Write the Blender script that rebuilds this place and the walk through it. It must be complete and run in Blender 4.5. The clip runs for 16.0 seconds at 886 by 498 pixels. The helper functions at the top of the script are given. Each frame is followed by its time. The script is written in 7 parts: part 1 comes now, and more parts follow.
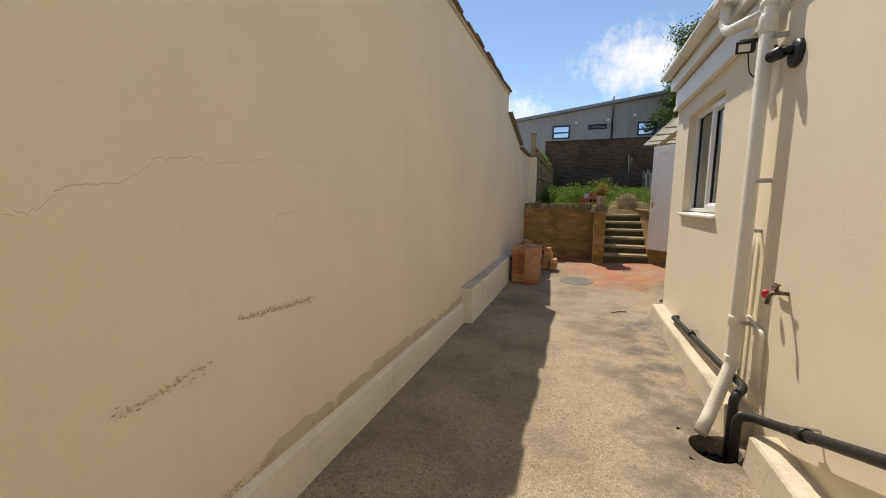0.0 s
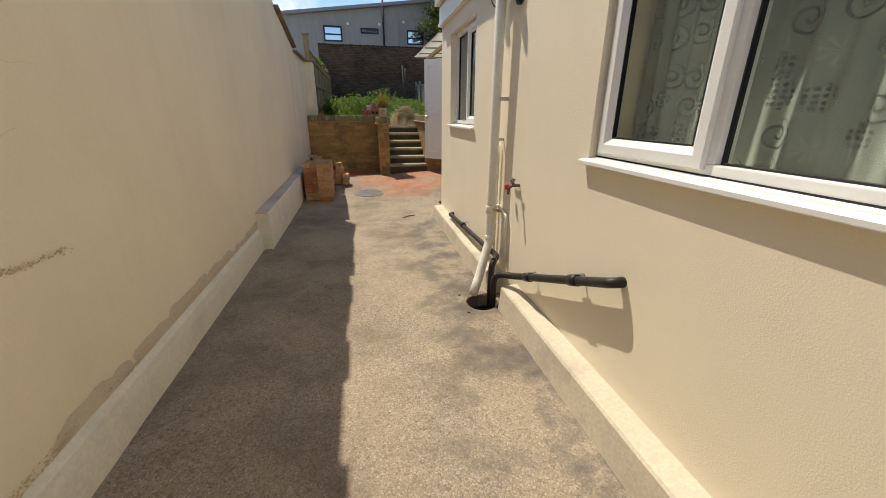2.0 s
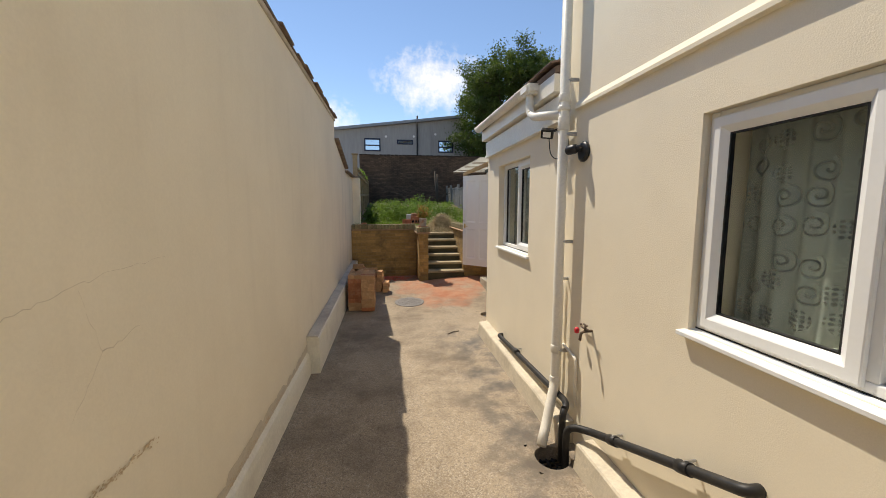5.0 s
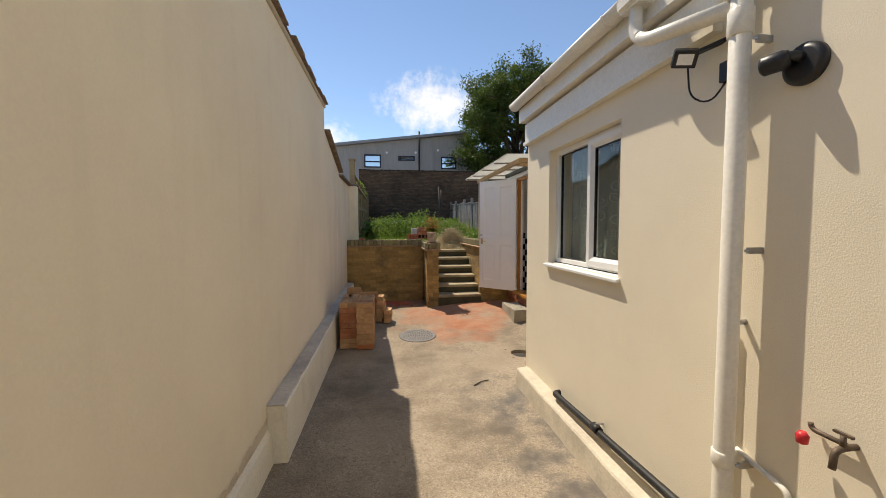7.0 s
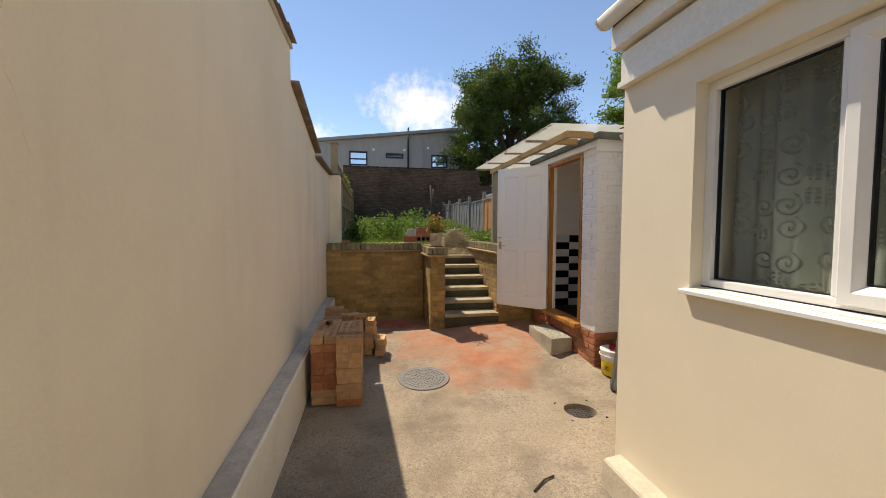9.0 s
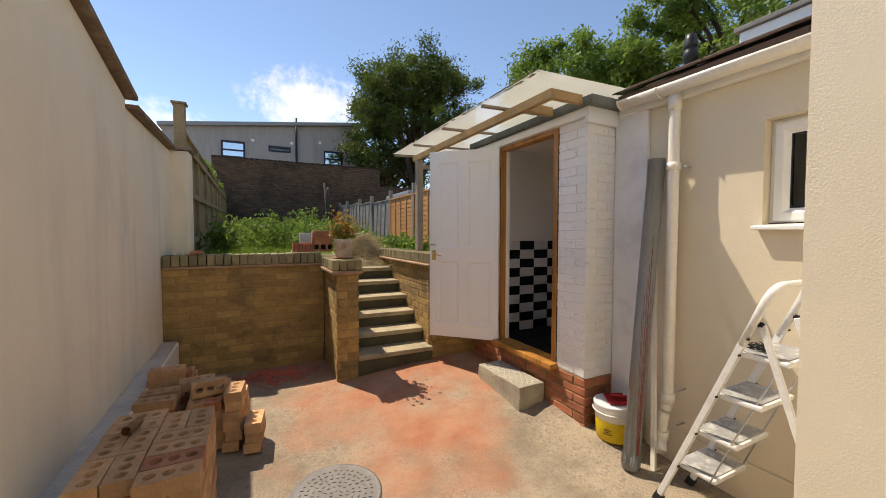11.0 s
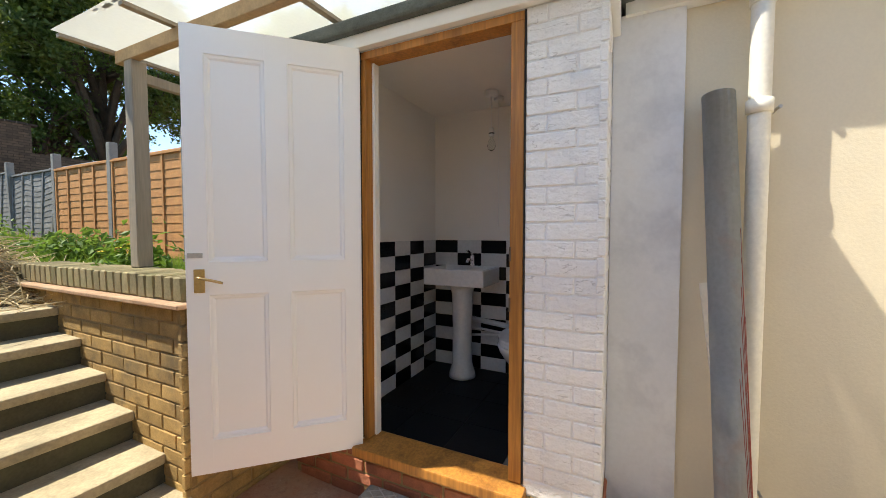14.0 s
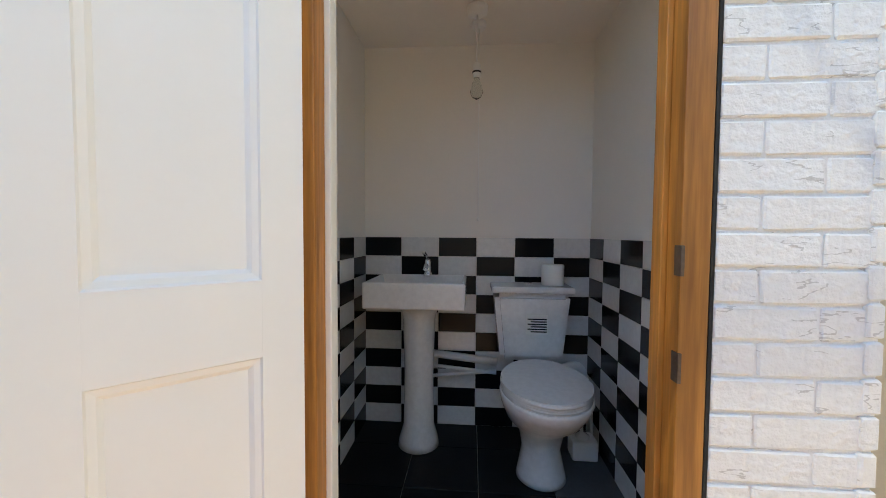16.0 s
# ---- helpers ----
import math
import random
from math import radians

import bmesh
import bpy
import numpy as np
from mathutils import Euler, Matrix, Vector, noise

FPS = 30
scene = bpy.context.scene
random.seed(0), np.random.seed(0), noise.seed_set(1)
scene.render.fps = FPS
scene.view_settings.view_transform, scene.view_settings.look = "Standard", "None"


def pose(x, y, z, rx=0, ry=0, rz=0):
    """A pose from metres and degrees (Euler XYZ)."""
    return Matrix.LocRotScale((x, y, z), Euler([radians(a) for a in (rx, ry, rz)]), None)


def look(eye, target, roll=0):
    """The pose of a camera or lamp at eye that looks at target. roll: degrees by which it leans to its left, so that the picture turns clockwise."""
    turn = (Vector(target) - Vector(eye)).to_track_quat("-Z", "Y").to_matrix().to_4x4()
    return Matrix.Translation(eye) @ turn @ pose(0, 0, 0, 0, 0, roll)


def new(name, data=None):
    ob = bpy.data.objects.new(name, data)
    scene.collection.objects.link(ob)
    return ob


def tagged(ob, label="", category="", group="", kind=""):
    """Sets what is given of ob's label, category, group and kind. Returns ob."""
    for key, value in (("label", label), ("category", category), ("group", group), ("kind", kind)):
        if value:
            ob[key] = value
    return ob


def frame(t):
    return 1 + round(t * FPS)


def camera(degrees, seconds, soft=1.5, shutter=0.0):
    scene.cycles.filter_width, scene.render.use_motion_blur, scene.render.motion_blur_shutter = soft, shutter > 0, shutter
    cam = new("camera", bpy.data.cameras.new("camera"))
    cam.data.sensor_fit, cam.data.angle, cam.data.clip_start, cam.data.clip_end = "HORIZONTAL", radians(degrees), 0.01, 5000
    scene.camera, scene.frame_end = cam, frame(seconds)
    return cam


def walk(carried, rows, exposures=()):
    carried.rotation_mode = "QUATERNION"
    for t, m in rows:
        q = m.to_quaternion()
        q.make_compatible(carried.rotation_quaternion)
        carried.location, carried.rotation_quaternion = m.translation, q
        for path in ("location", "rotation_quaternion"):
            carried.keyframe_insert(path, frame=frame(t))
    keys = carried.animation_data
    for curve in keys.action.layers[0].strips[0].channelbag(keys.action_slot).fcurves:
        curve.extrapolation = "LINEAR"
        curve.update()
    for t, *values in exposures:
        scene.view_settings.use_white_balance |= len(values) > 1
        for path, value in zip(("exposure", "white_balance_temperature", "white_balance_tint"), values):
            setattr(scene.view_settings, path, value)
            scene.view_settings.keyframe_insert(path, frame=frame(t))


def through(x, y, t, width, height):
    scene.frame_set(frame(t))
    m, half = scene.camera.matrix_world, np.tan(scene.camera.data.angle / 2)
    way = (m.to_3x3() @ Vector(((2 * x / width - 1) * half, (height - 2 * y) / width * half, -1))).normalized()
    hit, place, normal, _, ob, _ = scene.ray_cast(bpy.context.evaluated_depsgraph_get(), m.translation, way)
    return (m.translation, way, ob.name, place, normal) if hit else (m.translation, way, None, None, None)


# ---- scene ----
cam = camera(99.5, 16.0, soft=0.9)
PATH = [
    (0, (0.352, 0.123, 1.371), (-0.318, 1.99, 1.12), 0.4),
    (0.5, (0.241, 0.206, 1.43), (-0.162, 2.137, 1.097), 0.1),
    (1, (0.19, 0.124, 1.51), (0.154, 2.081, 1.1), -0.0),
    (1.5, (0.251, 0.018, 1.493), (0.531, 1.927, 0.967), -0.3),
    (2, (0.291, -0.036, 1.397), (0.679, 1.805, 0.718), 0.3),
    (2.5, (0.248, -0.011, 1.32), (0.67, 1.696, 0.366), 1.9),
    (3, (0.158, 0.053, 1.451), (0.52, 1.706, 0.386), 0.5),
    (3.5, (0.128, 0.067, 1.587), (0.41, 1.748, 0.541), -0.4),
    (4, (0.091, 0.047, 1.678), (0.344, 1.878, 0.915), -0.2),
    (4.5, (0.101, 0.05, 1.745), (0.36, 1.991, 1.339), -0.3),
    (4.7, (0.066, 0.073, 1.752), (0.346, 2.033, 1.473), 0.1),
    (6.8, (-0.054, 1.358, 1.627), (0.249, 3.332, 1.506), -0.6),
    (7, (-0.029, 1.525, 1.59), (0.257, 3.501, 1.476), -0.2),
    (7.5, (-0.078, 1.922, 1.597), (0.217, 3.897, 1.482), -0.2),
    (8, (-0.163, 2.285, 1.582), (0.137, 4.259, 1.475), -0.1),
    (8.2, (-0.172, 2.432, 1.568), (0.122, 4.408, 1.46), 0.0),
    (10.3, (-0.042, 4.195, 1.544), (0.616, 6.082, 1.472), 0.2),
    (10.5, (-0.044, 4.331, 1.549), (0.668, 6.199, 1.473), 0.1),
    (11, (-0.026, 4.67, 1.554), (0.866, 6.459, 1.479), 0.1),
    (11.5, (0.044, 4.985, 1.535), (1.157, 6.645, 1.459), -0.0),
    (12, (0.119, 5.326, 1.553), (1.486, 6.784, 1.471), -0.0),
    (12.5, (0.191, 5.676, 1.547), (1.756, 6.919, 1.464), -0.1),
    (13, (0.36, 6.016, 1.532), (2.033, 7.108, 1.442), -0.1),
    (13.5, (0.541, 6.357, 1.536), (2.279, 7.343, 1.451), -0.0),
    (14, (0.688, 6.639, 1.549), (2.482, 7.517, 1.462), 0.0),
    (14.5, (0.908, 6.904, 1.53), (2.762, 7.648, 1.434), 0.2),
    (15, (1.084, 7.15, 1.543), (2.991, 7.744, 1.452), 0.2),
    (15.5, (1.238, 7.345, 1.551), (3.195, 7.749, 1.465), 0.2),
    (16, (1.441, 7.474, 1.509), (3.433, 7.627, 1.428), 0.4),
]
walk(cam, [(t, look(eye, target, roll)) for t, eye, target, roll in PATH],
     exposures=[(0, 0.74, 7150, 10), (1.5, 0.78, 7100, 10), (2.2, 0.75, 6950, 9), (3, 0.67, 6750, 9), (3.6, 0.77, 6800, 9), (4.2, 0.80, 6950, 10), (4.7, 0.80, 7000, 10), (8.2, 0.86, 7300, 11),
                (11, 1.01, 7450, 12), (12.5, 1.08, 7350, 11), (13.5, 1.38, 7000, 8), (14.5, 1.86, 6850, 4), (15.5, 2.05, 6700, 1), (16, 2.2, 6600, 0)])

# ---- light ----
SUN = Vector((-0.29, 0.54, 1.0)).normalized()
world = bpy.data.worlds.new("sky")
scene.world = world
world.use_nodes = True
wn = world.node_tree
sky = wn.nodes.new("ShaderNodeTexSky")
sky.sky_type = "NISHITA"
sky.sun_disc = False
sky.sun_elevation = math.asin(SUN.z)
sky.sun_rotation = math.atan2(SUN.x, SUN.y)
sky.air_density, sky.dust_density, sky.ozone_density = 0.9, 0.0, 3.5
wn.links.new(sky.outputs[0], wn.nodes["Background"].inputs[0])
wn.nodes["Background"].inputs[1].default_value = 0.10
sun_data = bpy.data.lights.new("sun", "SUN")
sun_data.energy, sun_data.angle, sun_data.color = 2.7, radians(0.53), (1.0, 0.94, 0.84)
sun = new("sun", sun_data)
sun.matrix_world = look(SUN * 40, (0, 0, 0))

# ---- helpers of this scene ----


def mat(name, base, rough=0.8, var=0.12, scale=6.0, fine=60.0, bump=0.25, metal=0.0, spec=0.4, tint=None, tint_amount=0.35, tint_scale=1.6, piece=0.0, alpha=1.0, dist=0.004, lump=0.35, patch=0.0, grain=0.3, wide=False, stretch=None):
    """A surface with two scales of colour variation, a second tint in blotches, fine relief and, for pieces, a shade per piece."""
    m = bpy.data.materials.new(name)
    m.use_nodes = True
    nt = m.node_tree
    b = nt.nodes["Principled BSDF"]
    b.inputs["Roughness"].default_value, b.inputs["Metallic"].default_value = rough, metal
    b.inputs["Specular IOR Level"].default_value = spec
    tc = nt.nodes.new("ShaderNodeTexCoord")
    src = tc.outputs["Object"]
    if piece:
        info = nt.nodes.new("ShaderNodeObjectInfo")
        add = nt.nodes.new("ShaderNodeVectorMath")
        add.operation = "MULTIPLY_ADD"
        nt.links.new(info.outputs["Random"], add.inputs[0])
        add.inputs[1].default_value = (7.3, 11.1, 5.7)
        nt.links.new(src, add.inputs[2])
        src = add.outputs[0]
    if stretch:
        pull = nt.nodes.new("ShaderNodeVectorMath")
        pull.operation = "MULTIPLY"
        nt.links.new(src, pull.inputs[0])
        pull.inputs[1].default_value = stretch
        src = pull.outputs[0]
    col = None

    def noise_tex(s, detail=4.0, roughness=0.6):
        n = nt.nodes.new("ShaderNodeTexNoise")
        n.inputs["Scale"].default_value, n.inputs["Detail"].default_value, n.inputs["Roughness"].default_value = s, detail, roughness
        nt.links.new(src, n.inputs["Vector"])
        return n

    def mix(fac, a, c):
        n = nt.nodes.new("ShaderNodeMix")
        n.data_type = "RGBA"
        for sock, v in ((n.inputs[0], fac), (n.inputs[6], a), (n.inputs[7], c)):
            if hasattr(v, "links"):
                nt.links.new(v, sock)
            else:
                sock.default_value = v
        return n.outputs[2]

    def ramp(v, lo, hi):
        n = nt.nodes.new("ShaderNodeMapRange")
        n.inputs["From Min"].default_value, n.inputs["From Max"].default_value = lo, hi
        nt.links.new(v, n.inputs["Value"])
        return n.outputs["Result"]
    lo = tuple(max(0.0, c * (1 - var)) for c in base) + (1,)
    hi = tuple(min(1.0, c * (1 + var)) for c in base) + (1,)
    big = noise_tex(scale)
    small = noise_tex(fine, 3.0)
    col = mix(ramp(big.outputs[0], 0.3, 0.7), lo, hi)
    col = mix(grain, col, mix(ramp(small.outputs[0], 0.35, 0.65), tuple(c * 0.75 for c in lo[:3]) + (1,), hi))
    if tint:
        blot = noise_tex(tint_scale, 5.0, 0.65)
        if wide:
            nt.links.new(nt.nodes.new("ShaderNodeNewGeometry").outputs["Position"], blot.inputs["Vector"])
        f = nt.nodes.new("ShaderNodeMath")
        f.operation = "MULTIPLY"
        nt.links.new(ramp(blot.outputs[0], 0.5, 0.68), f.inputs[0])
        f.inputs[1].default_value = tint_amount
        col = mix(f.outputs[0], col, tuple(tint) + (1,))
    if piece:
        hsv = nt.nodes.new("ShaderNodeHueSaturation")
        mr = nt.nodes.new("ShaderNodeMapRange")
        mr.inputs["To Min"].default_value, mr.inputs["To Max"].default_value = 1 - piece, 1 + piece
        nt.links.new(info.outputs["Random"], mr.inputs["Value"])
        nt.links.new(mr.outputs["Result"], hsv.inputs["Value"])
        nt.links.new(col, hsv.inputs["Color"])
        col = hsv.outputs[0]
    nt.links.new(col, b.inputs["Base Color"])
    if bump:
        bp = nt.nodes.new("ShaderNodeBump")
        bp.inputs["Strength"].default_value, bp.inputs["Distance"].default_value = bump, dist
        hsum = nt.nodes.new("ShaderNodeMath")
        hsum.operation = "MULTIPLY_ADD"
        nt.links.new(big.outputs[0], hsum.inputs[0])
        hsum.inputs[1].default_value = lump
        if patch:
            rough_part = nt.nodes.new("ShaderNodeMath")
            rough_part.operation = "MULTIPLY"
            nt.links.new(ramp(noise_tex(patch, 3.0).outputs[0], 0.38, 0.58), rough_part.inputs[0])
            nt.links.new(small.outputs[0], rough_part.inputs[1])
            nt.links.new(rough_part.outputs[0], hsum.inputs[2])
        else:
            nt.links.new(small.outputs[0], hsum.inputs[2])
        nt.links.new(hsum.outputs[0], bp.inputs["Height"])
        nt.links.new(bp.outputs[0], b.inputs["Normal"])
    b.inputs["Alpha"].default_value = alpha
    return m


def node(m, kind):
    return m.node_tree.nodes.new(kind)


def box(bm, x0, x1, y0, y1, z0, z1):
    vs = [bm.verts.new(p) for p in ((x0, y0, z0), (x1, y0, z0), (x1, y1, z0), (x0, y1, z0), (x0, y0, z1), (x1, y0, z1), (x1, y1, z1), (x0, y1, z1))]
    for f in ((3, 2, 1, 0), (4, 5, 6, 7), (0, 1, 5, 4), (1, 2, 6, 5), (2, 3, 7, 6), (3, 0, 4, 7)):
        bm.faces.new([vs[i] for i in f])
    return vs


def boxed(x0, x1, y0, y1, z0, z1, bevel=0.0, seg=2):
    bm = bmesh.new()
    box(bm, x0, x1, y0, y1, z0, z1)
    if bevel:
        bmesh.ops.bevel(bm, geom=bm.edges[:], offset=bevel, segments=seg, affect="EDGES", profile=0.6)
    return bm


def beam(bm, p, q, w, h, up=(0, 0, 1)):
    """A bar of section w by h from p to q."""
    p, q = Vector(p), Vector(q)
    d = (q - p).normalized()
    s = d.cross(Vector(up)).normalized() * (w / 2)
    u = s.cross(d).normalized() * (h / 2)
    a = [bm.verts.new(p + i * s + j * u) for i, j in ((-1, -1), (1, -1), (1, 1), (-1, 1))]
    c = [bm.verts.new(q + i * s + j * u) for i, j in ((-1, -1), (1, -1), (1, 1), (-1, 1))]
    bm.faces.new(a[::-1])
    bm.faces.new(c)
    for i in range(4):
        k = (i + 1) % 4
        bm.faces.new((a[i], a[k], c[k], c[i]))


def tube(bm, pts, r, seg=14, caps=True):
    """A round tube along a line of points; r is a number or one radius a point."""
    pts = [Vector(p) for p in pts]
    rad = r if isinstance(r, (list, tuple)) else [r] * len(pts)
    rings = []
    side = None
    for i, p in enumerate(pts):
        d = (pts[min(i + 1, len(pts) - 1)] - pts[max(i - 1, 0)]).normalized()
        if side is None:
            side = d.orthogonal().normalized()
        side = (side - d * side.dot(d)).normalized()
        up = d.cross(side)
        rings.append([bm.verts.new(p + (side * math.cos(a) + up * math.sin(a)) * rad[i]) for a in (2 * math.pi * k / seg for k in range(seg))])
    for a, c in zip(rings, rings[1:]):
        for k in range(seg):
            n = (k + 1) % seg
            bm.faces.new((a[k], a[n], c[n], c[k]))
    if caps:
        bm.faces.new(rings[0][::-1])
        bm.faces.new(rings[-1])
    for f in bm.faces:
        f.smooth = len(f.verts) == 4 or f.smooth


def lathe(bm, profile, centre, seg=28, sx=1.0, sy=1.0):
    """Turns (radius, height) pairs round an upright axis; sx, sy squash the circle."""
    c = Vector(centre)
    rings = [[bm.verts.new(c + Vector((r * sx * math.cos(2 * math.pi * k / seg), r * sy * math.sin(2 * math.pi * k / seg), z))) for k in range(seg)] for r, z in profile]
    for a, d in zip(rings, rings[1:]):
        for k in range(seg):
            n = (k + 1) % seg
            f = bm.faces.new((a[k], a[n], d[n], d[k]))
            f.smooth = True
    bm.faces.new(rings[0][::-1])
    bm.faces.new(rings[-1])


def bend(points, r=0.05, n=5):
    """Rounds the corners of a line of points."""
    pts = [Vector(p) for p in points]
    out = [pts[0]]
    for a, b, c in zip(pts, pts[1:], pts[2:]):
        p, q = b + (a - b).normalized() * r, b + (c - b).normalized() * r
        out += [p.lerp(b, t).lerp(b.lerp(q, t), t) for t in (k / n for k in range(n + 1))]
    return out + [pts[-1]]


def mesh(name, bm, material):
    bmesh.ops.recalc_face_normals(bm, faces=bm.faces[:])
    me = bpy.data.meshes.new(name)
    bm.to_mesh(me)
    bm.free()
    me.materials.append(material)
    return me


def solid(name, bm, material, label="", category="", group="", kind=""):
    """A thing or a piece of the setting that is one mesh."""
    return tagged(new(name, mesh(name, bm, material)), label, category, group, kind)


def thing(name, at, label, category, group="", kind=""):
    """The Empty at the base of a thing made of parts."""
    ob = new(name)
    ob.location = at
    ob.empty_display_size = 0.1
    return tagged(ob, label, category, group, kind)


def part(name, bm, material, parent, label=""):
    ob = new(name, mesh(name, bm, material))
    ob.parent = parent
    if parent.type == "EMPTY":
        ob.matrix_parent_inverse = Matrix.Translation(-parent.location)
    return tagged(ob, label)


def smooth_step(v):
    v = min(1.0, max(0.0, v))
    return v * v * (3 - 2 * v)


def ground_z(x, y):
    bank = 0.05 * smooth_step((x - 1.9) / 0.3) * smooth_step((y - 6.2) / 0.4) * (1 - smooth_step((y - 7.0) / 1.2))
    return smooth_step((y - 6.0) / 2.4) * (0.11 + 0.09 * smooth_step((x - 0.4) / 1.3)) + bank


BRICKS = {}


def brick_mesh(key, l, d, h, material, chip=0.006):
    """One brick, centred, with worn edges; alike bricks share it."""
    k = (key, round(l, 3), round(d, 3), round(h, 3))
    if k not in BRICKS:
        bm = boxed(-l / 2, l / 2, -d / 2, d / 2, -h / 2, h / 2, chip, 1)
        rnd = random.Random(str(k))
        for v in bm.verts:
            v.co += Vector((rnd.uniform(-1, 1), rnd.uniform(-1, 1), rnd.uniform(-1, 1))) * chip * 0.35
        BRICKS[k] = mesh("brick", bm, material)
    return BRICKS[k]


def lay_bricks(parent, key, material, start, along, length, z0, z1, face, l=0.215, h=0.065, joint=0.01, depth=0.03, jitter=0.002, seed=1, skip=None, offset=0.0, inset=0.021):
    """Courses of bricks on a wall's face, each brick a piece of its own. along: unit vector in plan; face: unit vector out of the wall."""
    rnd = random.Random(seed)
    along, face = Vector((*along, 0)), Vector((*face, 0))
    angle = math.atan2(along.y, along.x)
    n, row = max(1, round((z1 - z0) / (h + joint))), 0
    step = (z1 - z0) / n
    for row in range(n):
        z = z0 + step * (row + 0.5)
        u = -(l + joint) * (0.5 if row % 2 else 0.0) - offset
        while u < length - 0.012:
            a, b = max(u, 0.0), min(u + l, length)
            if b - a > 0.025 and not (skip and skip((a + b) / 2, z)):
                ob = new("brick", brick_mesh(key, b - a, depth, step - joint, material, {"white": 0.004, "yellow": 0.0035}.get(key, 0.006)))
                ob.location = Vector((start[0], start[1], z)) + along * ((a + b) / 2) + face * (rnd.uniform(-jitter, jitter) - inset)
                ob.rotation_euler = (rnd.uniform(-0.006, 0.006), rnd.uniform(-0.006, 0.006), angle + rnd.uniform(-0.006, 0.006))
                ob.parent = parent
            u += l + joint


# ---- materials ----
CREAM = mat("cream_render", (0.91, 0.815, 0.64), 0.85, 0.04, 1.1, 90, 0.2, lump=0.1, grain=0.1, tint=(0.70, 0.60, 0.45), tint_amount=0.16, tint_scale=0.9)
CREAM_R = mat("cream_rough_render", (0.87, 0.78, 0.61), 0.85, 0.03, 2.2, 180, 0.28, tint=(0.80, 0.69, 0.53), tint_amount=0.2, tint_scale=1.3, dist=0.005, lump=0.0, patch=1.3, grain=0.12)
# Slightly yellower cream, darkened to offset strong sun on the extension wall.
CREAM_W = mat("toned_down_cream_render", (0.74, 0.655, 0.50), 0.85, 0.04, 1.1, 90, 0.25, lump=0.1, grain=0.1, tint=(0.62, 0.53, 0.40), tint_amount=0.3, tint_scale=0.9)
PALE = mat("pale_weathered_paint", (0.87, 0.82, 0.69), 0.8, 0.04, 3, 50, 0.3, tint=(0.62, 0.56, 0.46), tint_amount=0.45, tint_scale=2.6)
SKIRT = mat("weathered_cream_paint", (0.63, 0.555, 0.43), 0.85, 0.10, 3, 50, 0.5, tint=(0.40, 0.34, 0.26), tint_amount=0.6, tint_scale=3.5)
LEDGE = mat("weathered_concrete_ledge", (0.60, 0.54, 0.45), 0.9, 0.2, 4, 60, 0.6, tint=(0.34, 0.30, 0.26), tint_amount=0.6, tint_scale=3.0)
# Mossy risers, darkened further for their shade facing away from the sun.
RISER = mat("damp_mossy_shaded_riser", (0.09, 0.08, 0.048), 0.92, 0.25, 5, 70, 0.7, tint=(0.10, 0.10, 0.05), tint_amount=0.7, tint_scale=4.0)
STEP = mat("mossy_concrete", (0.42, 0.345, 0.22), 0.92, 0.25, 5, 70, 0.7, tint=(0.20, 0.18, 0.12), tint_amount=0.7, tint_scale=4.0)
BLOCK = mat("rough_concrete_block", (0.42, 0.38, 0.29), 0.92, 0.2, 6, 60, 0.8, tint=(0.28, 0.26, 0.22), tint_amount=0.6, tint_scale=7.0, dist=0.01)
YELLOW_BRICK = mat("yellow_stock_brick", (0.42, 0.27, 0.10), 0.9, 0.25, 14, 120, 0.8, tint=(0.13, 0.10, 0.06), tint_amount=0.75, tint_scale=2.6, piece=0.22, wide=True, lump=0.8, dist=0.006)
MORTAR = mat("dull_mortar", (0.36, 0.25, 0.115), 0.95, 0.2, 14, 120, 0.6, tint=(0.12, 0.10, 0.06), tint_amount=0.6, tint_scale=2.6)
RED_BRICK = mat("red_brick", (0.42, 0.15, 0.08), 0.9, 0.2, 12, 120, 0.6, tint=(0.16, 0.08, 0.05), tint_amount=0.6, tint_scale=4, piece=0.25, wide=True)
WHITE_BRICK = mat("white_painted_brick", (0.87, 0.85, 0.82), 0.6, 0.03, 14, 60, 0.7, tint=(0.74, 0.72, 0.69), tint_amount=0.3, tint_scale=6, dist=0.007, lump=1.0, grain=0.12)
NEW_BRICK = mat("new_buff_brick", (0.52, 0.30, 0.15), 0.9, 0.16, 16, 140, 0.5, tint=(0.62, 0.42, 0.24), tint_amount=0.5, tint_scale=8, piece=0.2)
NEW_RED = mat("new_red_brick", (0.44, 0.17, 0.08), 0.9, 0.12, 16, 140, 0.5, tint=(0.55, 0.30, 0.18), tint_amount=0.5, tint_scale=8, piece=0.2)
OLD_BRICK = mat("dark_old_brick", (0.07, 0.05, 0.037), 0.95, 0.35, 3, 60, 0.6, tint=(0.045, 0.038, 0.03), tint_amount=0.7, tint_scale=1.0, piece=0.3)
TILE_CLAY = mat("weathered_clay_tile", (0.20, 0.14, 0.10), 0.9, 0.3, 8, 80, 0.6, tint=(0.30, 0.27, 0.20), tint_amount=0.6, tint_scale=7)
COPING = mat("mossy_brick_coping", (0.29, 0.24, 0.13), 0.92, 0.25, 9, 90, 0.6, tint=(0.20, 0.20, 0.09), tint_amount=0.7, tint_scale=5, piece=0.25)
PVC = mat("white_pvc", (0.86, 0.86, 0.84), 0.35, 0.02, 5, 50, 0.02, grain=0.05, tint=(0.7, 0.69, 0.66), tint_amount=0.25)
